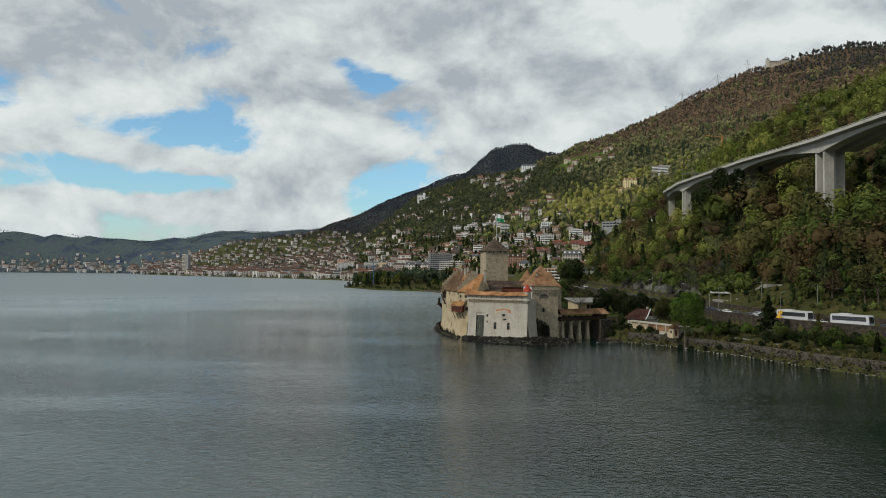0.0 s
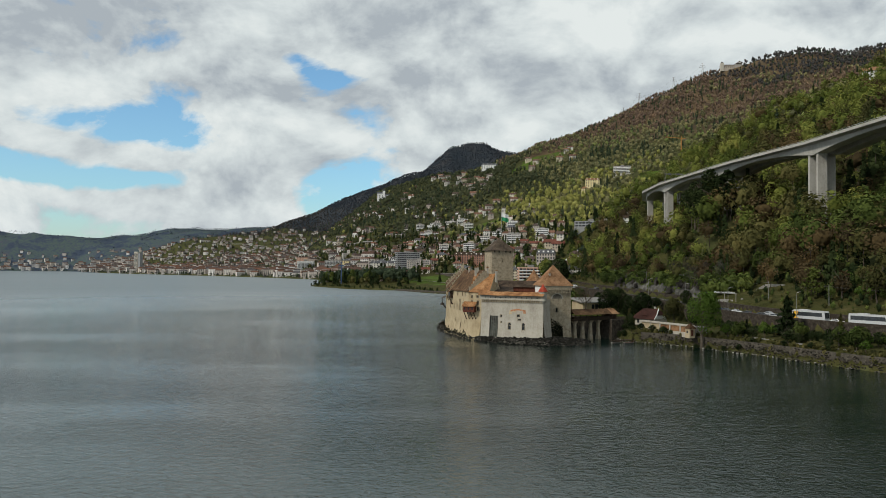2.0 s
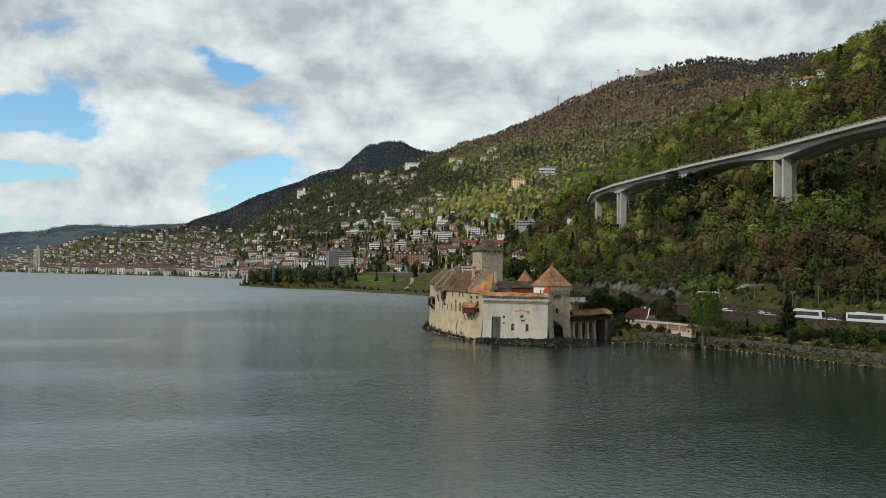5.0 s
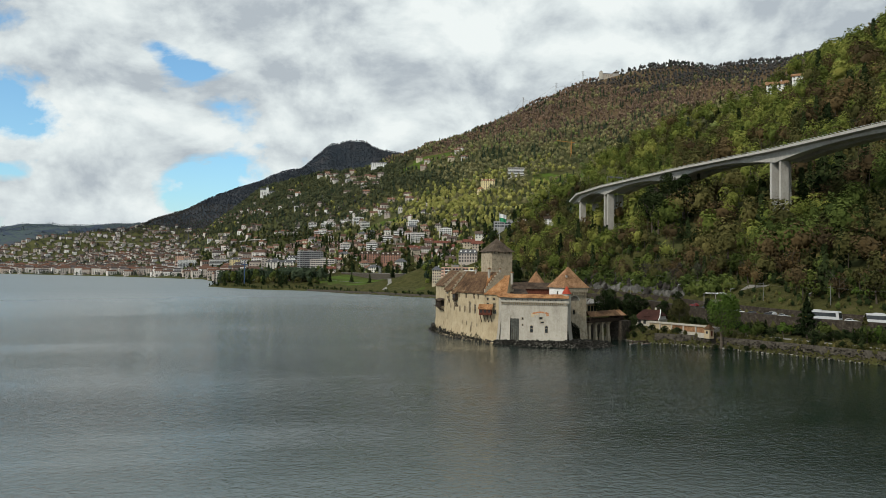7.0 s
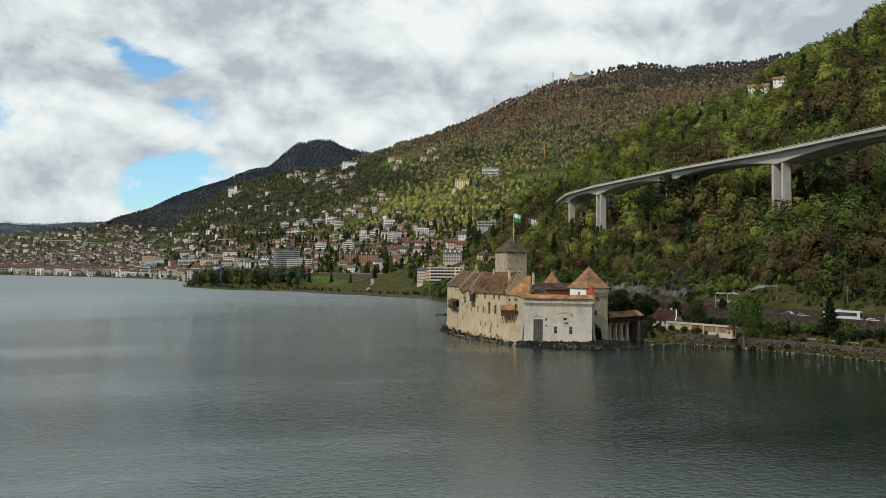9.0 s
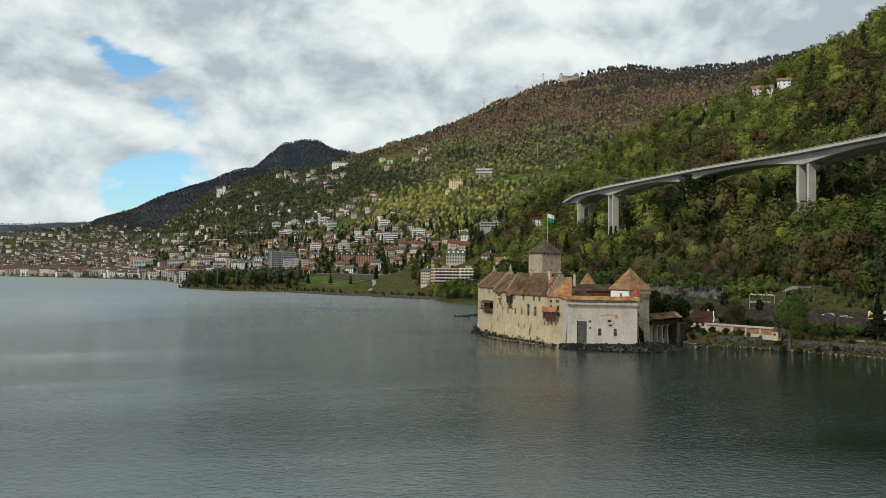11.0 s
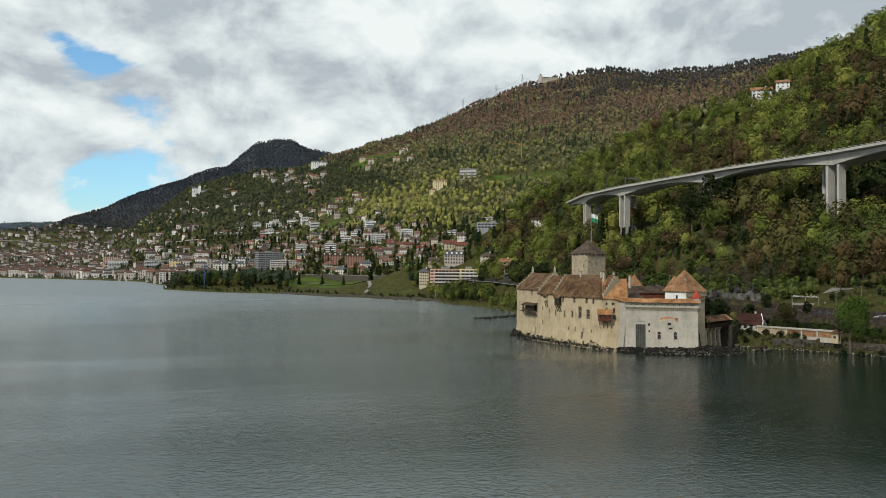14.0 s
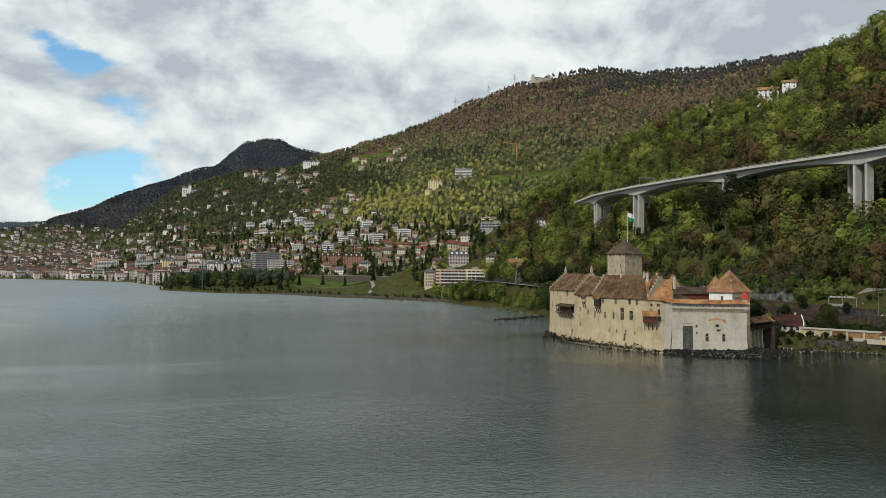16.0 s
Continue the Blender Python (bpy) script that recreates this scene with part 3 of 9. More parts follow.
def window(parent, at, u0, u1, z0, z1, deep=0.42, bars=1, name="window", frame_mat="stone_grey"):
    """Glass set back in its opening, with a mullion and a stone surround standing a little proud."""
    g = Geo().poly([at(u0, z0, deep), at(u1, z0, deep), at(u1, z1, deep), at(u0, z1, deep)])
    w = cpart(name, g, "glass_dark", parent)
    f = Geo()
    t = 0.14
    for p0, p1, q0, q1 in ((u0 - t, u0, z0 - t, z1 + t), (u1, u1 + t, z0 - t, z1 + t), (u0, u1, z0 - t, z0), (u0, u1, z1, z1 + t)):
        f.poly([at(p0, q0, -0.05), at(p1, q0, -0.05), at(p1, q1, -0.05), at(p0, q1, -0.05)])
    for k in range(bars):
        c = u0 + (u1 - u0) * (k + 1) / (bars + 1)
        f.poly([at(c - 0.06, z0, deep - 0.12), at(c + 0.06, z0, deep - 0.12), at(c + 0.06, z1, deep - 0.12), at(c - 0.06, z1, deep - 0.12)])
    if z1 - z0 > 1.6:
        c = z0 + (z1 - z0) * 0.6
        f.poly([at(u0, c - 0.06, deep - 0.1), at(u1, c - 0.06, deep - 0.1), at(u1, c + 0.06, deep - 0.1), at(u0, c + 0.06, deep - 0.1)])
    cpart("surround", f, frame_mat, w)
    return w


def lerp2(a, b, t):
    return (a[0] + (b[0] - a[0]) * t, a[1] + (b[1] - a[1]) * t)


def gable_block(name, a, b, depth, z_eave, z_ridge, holes, mat, roof_mat, bars=1, over=0.5, z0=-1.0, batter=0.9, hip=0.0):
    """A range of the castle: front wall a to b, a saddle roof with its ridge along it, end gables."""
    (ax, ay), (bx, by) = a, b
    length = math.hypot(bx - ax, by - ay)
    dx, dy = (bx - ax) / length, (by - ay) / length
    ix, iy = -dy, dx
    c, d = (bx + ix * depth, by + iy * depth), (ax + ix * depth, ay + iy * depth)
    g = Geo()
    at = wall_face(g, a, b, z0, z_eave, holes, batter=batter)
    wall_face(g, b, c, z0, z_eave)
    wall_face(g, c, d, z0, z_eave)
    wall_face(g, d, a, z0, z_eave)
    m0, m1 = lerp2(a, d, 0.5), lerp2(b, c, 0.5)
    g.poly([(*d, z_eave), (*a, z_eave), (*m0, z_ridge - 0.15)])
    g.poly([(*b, z_eave), (*c, z_eave), (*m1, z_ridge - 0.15)])
    body = cpart(name, g, mat)
    for h in holes:
        window(body, at, *h[:4], bars=(h[4] if len(h) > 4 else bars))
    e0 = (ax - ix * over, ay - iy * over)
    e1 = (bx - ix * over, by - iy * over)
    f0, f1 = (d[0] + ix * over, d[1] + iy * over), (c[0] + ix * over, c[1] + iy * over)
    zl = z_eave - over * (z_ridge - z_eave) / (depth / 2)
    n = 12
    for p0, p1, q0, q1 in ((e0, e1, m0, m1), (f1, f0, m1, m0)):
        low, high = [], []
        for k in range(n + 1):
            s = k / n
            sag = 0.12 * math.sin(math.pi * s) + 0.05 * math.sin(9 * s + ax)
            low.append((*lerp2(p0, p1, s), zl + 0.05 * math.sin(13 * s + ay)))
            high.append((*lerp2(q0, q1, s), z_ridge - sag))
        cpart("roof", Geo().sheet(low, high, 0.22), roof_mat, body)
    return body, at, (dx, dy), (ix, iy)


def stepped_gable(a, inward, depth, z0, z1, steps=7, thick=0.7, finial=True):
    """A crow-stepped gable wall that rises over the roof."""
    ix, iy = inward
    g = Geo()
    turn = math.atan2(iy, ix)
    for k in range(steps):
        u0, u1 = depth / 2 * k / steps, depth / 2 * (k + 1) / steps
        top = z0 + (z1 - z0) * (k + 1) / steps + 0.2
        for s0, s1 in ((u0, u1), (depth - u1, depth - u0)):
            g.box(s0, -thick / 2, z0 - 1.5, s1, thick / 2, top, turn, (a[0], a[1], 0))
            g.box(s0 - 0.06, -thick / 2 - 0.1, top, s1 + 0.06, thick / 2 + 0.1, top + 0.14, turn, (a[0], a[1], 0))
    if finial:
        g.box(depth / 2 - 0.35, -0.35, z1, depth / 2 + 0.35, 0.35, z1 + 2.0, turn, (a[0], a[1], 0))
        g.cone(a[0] + ix * depth / 2, a[1] + iy * depth / 2, z1 + 2.0, 0.4, z1 + 3.2, 0.05, 4, turn + math.pi / 4)
    return cpart("stepped_gable", g, "stone_grey")


P0, P1, P2, P3, P4 = (1.6, 340.5), (0.3, 319.0), (0.9, 307.5), (6.1, 282.0), (13.4, 278.0)
# northern range with the timber gallery
b1, at1, d1, i1 = gable_block("north_range", P0, P1, 14, 19.9, 26.0,
    [(14.8, 16.2, 17.2, 19.0), (3.0, 3.5, 17.2, 18.8, 0), (7.0, 7.5, 17.2, 18.8, 0), (2.4, 2.8, 12.6, 14.6, 0), (5.6, 6.0, 12.6, 14.6, 0), (9.0, 9.4, 12.6, 14.6, 0), (19.2, 20.3, 2.2, 5.0, 0)], "render_beige", "roof_brown")
stepped_gable(P1, i1, 14, 19.2, 25.8)
stepped_gable(P0, i1, 14, 19.6, 25.8)
b2, at2, d2, i2 = gable_block("middle_range", P1, P2, 12, 18.7, 25.2,
    [(2.0, 3.4, 17.0, 18.3), (3.3, 4.0, 11.9, 13.4, 0), (8.2, 9.0, 11.0, 12.6, 0), (3.4, 4.0, 6.5, 8.0, 0)], "render_beige", "roof_brown")
b3, at3, d3, i3 = gable_block("great_hall_range", P2, P3, 12, 18.2, 25.6,
    [(4.6, 5.8, 15.5, 17.3), (10.9, 12.1, 15.5, 17.3), (17.3, 18.5, 15.5, 17.3), (20.7, 21.8, 15.5, 17.0), (0.8, 1.6, 10.3, 12.4), (5.8, 6.7, 10.1, 12.4), (10.0, 10.9, 10.1, 12.4),
     (13.7, 15.3, 10.0, 14.2), (17.9, 19.5, 10.1, 13.3), (8.1, 8.5, 5.4, 6.7, 0), (11.8, 12.2, 5.4, 6.7, 0), (16.0, 16.4, 5.4, 6.7, 0), (20.2, 20.6, 5.3, 6.4, 0), (15.4, 16.2, 2.9, 5.3, 0)], "render_beige", "roof_brown")
stepped_gable(P2, i3, 12, 18.0, 25.4, finial=False)
stepped_gable(P3, i3, 12, 18.0, 24.9, finial=False)
b4, at4, d4, i4 = gable_block("chapel_range", P3, P4, 11, 18.0, 24.3,
    [(0.9, 1.5, 15.2, 16.1, 0), (3.0, 3.9, 15.2, 16.1), (0.9, 1.6, 12.6, 14.2), (3.3, 4.1, 12.6, 14.2), (3.2, 4.3, 10.4, 11.8)], "render_beige", "roof_orange")


def pyramid_tower(name, corner, edge_x, edge_y, z0, z1, apex, holes, mat, roof_mat, over=0.8, batter=0.0, roof_name="roof"):
    """A square tower: front-left corner, edge to the front-right, edge to the back-left."""
    a = corner
    b = (a[0] + edge_x[0], a[1] + edge_x[1])
    d = (a[0] + edge_y[0], a[1] + edge_y[1])
    c = (b[0] + edge_y[0], b[1] + edge_y[1])
    g = Geo()
    at_front = wall_face(g, a, b, z0, z1, holes.get("front", ()), batter=batter, batter_z=9)
    at_left = wall_face(g, d, a, z0, z1, holes.get("left", ()), batter=batter, batter_z=9)
    wall_face(g, b, c, z0, z1)
    wall_face(g, c, d, z0, z1)
    body = cpart(name, g, mat)
    for k, at in (("front", at_front), ("left", at_left)):
        for h in holes.get(k, ()):
            window(body, at, *h[:4], bars=0)
    cx, cy = (a[0] + c[0]) / 2, (a[1] + c[1]) / 2
    r = Geo()
    zl = z1 - 0.25
    ring = []
    for p in (a, b, c, d):
        l = math.hypot(p[0] - cx, p[1] - cy)
        ring.append((p[0] + (p[0] - cx) / l * over * 1.41, p[1] + (p[1] - cy) / l * over * 1.41, zl))
    for k in range(4):
        p, q = ring[k], ring[(k + 1) % 4]
        h = 0.72
        pm = [p[i] + ((cx, cy, apex)[i] - p[i]) * (1 - h) for i in range(3)]
        qm = [q[i] + ((cx, cy, apex)[i] - q[i]) * (1 - h) for i in range(3)]
        pm[2] -= 0.18
        qm[2] -= 0.18
        r.poly([p, q, qm, pm])
        r.poly([pm, qm, (cx, cy, apex)])
    r.poly([p[:2] + (zl - 0.02,) for p in reversed(ring)])
    cpart(roof_name, r, roof_mat, body)
    return body, (cx, cy), at_front, at_left


EX, EY = (9.5, 2.4), (-1.9, 8.9)
slots = [(1.0, 1.7, 32.9, 33.7), (3.0, 3.7, 32.9, 33.7), (6.0, 6.7, 32.9, 33.7), (8.0, 8.7, 32.9, 33.7)]
keep, kc, _, _ = pyramid_tower("keep", (18.6, 313.1), EX, EY, 8, 34.0, 39.4, {"front": slots + [(4.6, 4.9, 29.0, 30.2)], "left": slots + [(6.8, 7.1, 28.6, 29.6)]}, "stone_grey", "roof_grey")
south_tower, sc, st_front, st_left = pyramid_tower("south_tower", (33.1, 272.5), (9.8, 2.6), (-2.2, 8.8), 0, 20.3, 27.8,
    {"front": [(4.0, 4.9, 10.4, 12.0)], "left": [(4.8, 5.4, 17.3, 18.6)]}, "stone_grey", "roof_rust", batter=1.3)


def corner_fill(at_a, u_a, at_b, parent):
    """Closes the wedge where two battered faces meet."""
    g = Geo()
    zs = (-1.0, 2.0, 4.0, 6.0)
    for z0, z1 in zip(zs, zs[1:]):
        g.poly([at_a(u_a, z0), at_b(0.0, z0), at_b(0.0, z1), at_a(u_a, z1)])
    cpart("corner_stone", g, "render_beige", parent)


for at_a, (pa, pb), at_b, parent_ in ((at1, (P0, P1), at2, b1), (at2, (P1, P2), at3, b2), (at3, (P2, P3), at4, b3)):
    corner_fill(at_a, math.hypot(pb[0] - pa[0], pb[1] - pa[1]), at_b, parent_)

# curtain wall on the south side, with its roofed wall walk
C0, C1 = (9.9, 274.2), (30.3, 262.9)
c_len = math.hypot(C1[0] - C0[0], C1[1] - C0[1])
cdx, cdy = (C1[0] - C0[0]) / c_len, (C1[1] - C0[1]) / c_len
cturn = math.atan2(cdy, cdx)
g = Geo()
curtain_holes = [(3.3, 6.5, 1.5, 10.2), (7.4, 8.0, 8.8, 9.6), (7.45, 7.95, 6.7, 7.3), (10.4, 11.4, 4.5, 6.9), (15.6, 16.6, 4.5, 6.9), (13.6, 14.7, 9.1, 9.9), (14.0, 15.2, 7.8, 8.3)]
c_at = wall_face(g, C0, C1, 1.0, 16.6, curtain_holes, deep=0.5, batter=1.0, batter_z=9)
wall_face(g, (10.6, 279.2), C0, 0.0, 16.6, batter=1.0, batter_z=9)
R1 = (34.0, 268.5)
wall_face(g, C1, R1, 1.0, 15.4, batter=1.0, batter_z=9)
wall_face(g, R1, (33.4, 272.6), 1.0, 15.4)
wall_face(g, (C1[0] - 0.3, C1[1] + 2.6), (C0[0] + 1.2, C0[1] + 1.8), 10.0, 16.6)
curtain = cpart("curtain_wall", g, "render_white")
for h in curtain_holes[1:]:
    window(curtain, c_at, *h, bars=0)
for u0, u1 in ((10.4, 11.4), (15.6, 16.6)):
    # round heads of the two large windows
    head, um, r_ = Geo(), (u0 + u1) / 2, (u1 - u0) / 2
    for k in range(8):
        a0, a1 = math.pi * k / 8, math.pi * (k + 1) / 8
        q0, q1 = (um - r_ * math.cos(a0), 6.4 + r_ * math.sin(a0)), (um - r_ * math.cos(a1), 6.4 + r_ * math.sin(a1))
        head.poly([c_at(q0[0], q0[1], 0.02), c_at(q1[0], q1[1], 0.02), c_at(q1[0], 6.9, 0.02), c_at(q0[0], 6.9, 0.02)])
    cpart("arched_head", head, "render_white", curtain)
# deep door niche with a grey-green gate
door = Geo().poly([c_at(3.3, 1.5, 0.46), c_at(6.5, 1.5, 0.46), c_at(6.5, 9.2, 0.46), c_at(3.3, 9.2, 0.46)])
M["gate"] = plain("grey_green_gate", (0.055, 0.06, 0.05), 0.7, 0, 0.25, 0.8)
gate = cpart("door", door, M["gate"], curtain, "tall weathered grey-green gate")
bars_ = Geo()
for k in range(5):
    u = 3.4 + k * 0.75
    bars_.poly([c_at(u, 1.5, 0.40), c_at(u + 0.12, 1.5, 0.40), c_at(u + 0.12, 9.2, 0.40), c_at(u, 9.2, 0.40)])
cpart("door_rail", bars_, "wood_dark", gate)
lint = Geo().poly([c_at(3.3, 9.2, 0.2), c_at(6.5, 9.2, 0.2), c_at(6.5, 10.2, 0.2), c_at(3.3, 10.2, 0.2)])
cpart("lintel", lint, "render_white", curtain)
# machicolation: a row of small corbel arches under the parapet
for k in range(34):
    u = 0.3 + k * (c_len - 0.9) / 33
    c = Geo()
    base = c_at(u, 14.2)
    c.box(0, -0.45, 14.1, 0.32, 0.02, 14.75, cturn, (base[0], base[1], 0)).box(-0.06, -0.62, 14.75, 0.38, 0.02, 15.0, cturn, (base[0], base[1], 0))
    cpart("corbel", c, "stone_grey", curtain)
para = Geo()
b0 = c_at(0, 15)
para.box(-0.4, -0.62, 15.0, c_len + 0.3, 0.15, 16.7, cturn, (b0[0], b0[1], 0))
cpart("quoin", Geo().cone(10.75, 275.1, 0.5, 1.25, 9.4, 0.35, 10), "render_white", curtain)
parapet = cpart("parapet", para, "render_white", curtain)
for k in range(11):
    u = 1.6 + k * 1.95
    b = c_at(u, 15)
    cpart("loophole", Geo().box(0, -0.66, 15.65, 0.34, -0.5, 16.0, cturn, (b[0], b[1], 0)), "glass_dark", parapet)
roof_ = Geo()
p0, p1 = c_at(-0.6, 0), c_at(c_len + 0.5, 0)
nx_, ny_ = cdy, -cdx


def off(p, o, z):
    return (p[0] + nx_ * o, p[1] + ny_ * o, z)


rows_ = [[], [], []]
for k in range(15):
    s = k / 14
    a0 = lerp2(p0, p1, s)
    w0 = 0.06 * math.sin(17 * s) - 0.08 * math.sin(math.pi * s)
    for row, (o_, z_) in zip(rows_, ((0.75, 16.75), (-1.1, 17.95), (-2.6, 17.0))):
        row.append(off(a0, o_, z_ + w0))
roof_.sheet(rows_[0], rows_[1], 0.16)
cpart("wall_walk_roof", Geo().sheet(rows_[1], rows_[2], 0.16), "roof_orange", curtain)
cpart("wall_walk_roof", roof_, "roof_orange", curtain, "orange tiled roof over the wall walk")
side = Geo().slab([(9.2, 279.6, 17.6), (9.2, 274.0, 16.75), (11.0, 274.8, 17.9), (11.4, 279.6, 17.9)], 0.16)
cpart("wall_walk_roof", side, "roof_orange", curtain)
# faded fresco: a shield and mantling over the windows
M["fresco"] = worn("faded_red_fresco", (0.42, 0.16, 0.07), (0.46, 0.21, 0.10), (0.52, 0.40, 0.28), 1.6, 5.0)
M["fresco_pale"] = worn("faded_ochre_fresco", (0.45, 0.33, 0.17), (0.50, 0.41, 0.27), (0.55, 0.49, 0.38), 1.6, 5.0)
fr = Geo()
for k in range(8):
    u0, u1 = 11.2 + k * 0.72, 11.2 + (k + 1) * 0.72
    lift = 11.35 + 0.5 * math.sin(math.pi * (k + 0.5) / 8)
    fr.poly([c_at(u0, lift - 0.55, -0.012), c_at(u1, lift - 0.5, -0.012), c_at(u1, lift + 0.05, -0.012), c_at(u0, lift, -0.012)])
fr.poly([c_at(16.0, 10.3, -0.012), c_at(16.9, 10.3, -0.012), c_at(16.9, 11.5, -0.012), c_at(16.0, 11.5, -0.012)])
cpart("fresco", fr, M["fresco"], curtain, "faded red heraldic fresco")
fr2 = Geo().poly([c_at(10.7, 9.9, -0.01), c_at(11.6, 9.9, -0.01), c_at(11.6, 11.5, -0.01), c_at(10.7, 11.2, -0.01)]).poly([c_at(11.6, 10.6, -0.01), c_at(13.4, 10.6, -0.01), c_at(13.4, 11.0, -0.01), c_at(11.6, 11.0, -0.01)])
cpart("fresco", fr2, M["fresco_pale"], curtain)
# corner turret with its red cone
tg = Geo().cone(30.3, 263.7, 13.2, 0.35, 14.9, 1.45, 14).cone(30.3, 263.7, 14.9, 1.5, 18.2, 1.45, 14)
turret = cpart("turret", tg, "render_white", smooth=False)
cpart("turret_roof", Geo().cone(30.3, 263.7, 18.15, 1.75, 20.9, 0.04, 14), "roof_red", turret, "red conical roof")
cpart("window", Geo().box(-0.2, -1.53, 16.4, 0.2, -1.3, 17.2, -0.5, (30.3, 263.7, 0)), "glass_dark", turret)
# south tower details: corbel table, big arch as a flat dark half disc, white side
for k in range(9):
    u = 0.2 + k * 1.12
    b = st_front(u, 17.5)
    t_ = math.atan2(2.6, 9.8)
    c = Geo().box(0, -0.5, 17.3, 0.45, 0.02, 18.4, t_, (b[0], b[1], 0))
    cpart("corbel", c, "stone_grey", south_tower)
b = st_front(0, 19)
cpart("parapet", Geo().box(-0.3, -0.52, 18.4, 10.4, 0.02, 19.9, math.atan2(2.6, 9.8), (b[0], b[1], 0)), "stone_grey", south_tower)
arch = Geo()
for k in range(10):
    a0, a1 = math.pi * k / 10, math.pi * (k + 1) / 10
    arch.poly([st_front(4.6 + 2.0 * math.cos(a1), 15.4 + 1.7 * math.sin(a1), -0.03), st_front(4.6, 15.4, -0.03), st_front(4.6 + 2.0 * math.cos(a0), 15.4 + 1.7 * math.sin(a0), -0.03)])
cpart("blind_arch", arch, "stone_dark", south_tower)
ring_ = Geo()
for k in range(12):
    a0, a1 = math.pi * k / 12, math.pi * (k + 1) / 12
    ring_.poly([st_front(4.6 + r * math.cos(a), 15.4 + r * 0.85 * math.sin(a), -0.06) for r, a in ((2.0, a0), (2.45, a0), (2.45, a1), (2.0, a1))])
cpart("arch_ring", ring_, "render_white", south_tower)
wl = Geo().poly([st_left(0.0, 13.2, -0.04), st_left(9.06, 13.2, -0.04), st_left(9.06, 20.2, -0.04), st_left(0.0, 20.2, -0.04)])
cpart("white_side", wl, "plaster_bright", south_tower, "bright fresh white render")
b = st_left(4.8, 17.3)
cpart("window", Geo().box(0, -0.07, 17.3, 0.6, 0.0, 18.7, math.atan2(-8.8, 2.2), (b[0], b[1], 0)), "glass_dark", south_tower)
# pyramid-roofed round towers on the land side
for (x, y, z0, z1, r) in ((42.0, 290.8, 19.3, 25.6, 4.9), (35.0, 306.0, 19.3, 26.0, 5.2), (27.0, 331.0, 19.0, 25.0, 4.2)):
    t = cpart("land_tower", Geo().cone(x, y, 0, r, z0, r - 0.3, 12), "stone_grey")
    cpart("tower_roof", Geo().cone(x, y, z0 - 0.1, r + 0.5, z0 + (z1 - z0) * 0.3, r * 0.66, 8, 0.2, False).cone(x, y, z0 + (z1 - z0) * 0.3, r * 0.66, z1, 0.05, 8, 0.2), "roof_rust", t)
# inner court ranges: dark roof over a red-brown timber walk
court = Geo().prism([(15, 284), (31, 279.5), (40, 288), (37, 306), (20, 311)], 0, 16.0)
court_ = cpart("court_range", court, "stone_grey")
wk = Geo().prism([(16.5, 291), (33.8, 285.0), (36.0, 291.0), (18.5, 297)], 16.0, 19.4)
cpart("timber_walk", wk, "wood_red", court_, "red-brown timber gallery wall")
cr = Geo().slab([(15.5, 290.6, 19.3), (34.3, 284.2, 19.3), (35.4, 288.1, 21.6), (17.2, 294.4, 21.6)], 0.2).slab([(17.2, 294.4, 21.6), (35.4, 288.1, 21.6), (37.0, 293.0, 19.0), (19.0, 299.0, 19.0)], 0.2)
cpart("court_roof", cr, "roof_dark", court_)
# the grey lower roof beside the chapel gable
lr = Geo().slab([(12.5, 281.0, 17.4), (22.5, 279.5, 17.0), (23.5, 287, 19.2), (14.0, 289, 19.6)], 0.2)
cpart("lean_to_roof", lr, "roof_dark", court_)
# chimneys
for (x, y, z0, z1, w) in ((16.2, 281.0, 21.0, 25.2, 0.65), (9.0, 286.0, 22.0, 26.4, 0.7), (35.0, 275.2, 22, 24.6, 0.6), (13.6, 287, 22, 26.4, 0.6), (10.2, 289.5, 23, 26.6, 0.7), (8.0, 300.0, 23, 26.4, 0.6)):
    ch = cpart("chimney", Geo().box(-w / 2, -w / 2, z0, w / 2, w / 2, z1, 0.2, (x, y, 0)), "render_white")
    cpart("chimney_cap", Geo().box(-w / 2 - 0.15, -w / 2 - 0.15, z1, w / 2 + 0.15, w / 2 + 0.15, z1 + 0.2, 0.2, (x, y, 0)).box(-w / 3, -w / 3, z1 + 0.2, w / 3, w / 3, z1 + 0.5, 0.2, (x, y, 0)), "roof_rust", ch)
# finials
for (x, y, z0, z1) in ((sc[0], sc[1], 27.6, 30.0), (35.0, 306.0, 25.9, 27.7), (42.0, 290.8, 25.3, 27.2)):
    cpart("finial", Geo().cone(x, y, z0, 0.12, z1, 0.03, 6), "stone_dark")


def on_face(at, u, z, out):
    return at(u, z, -out)


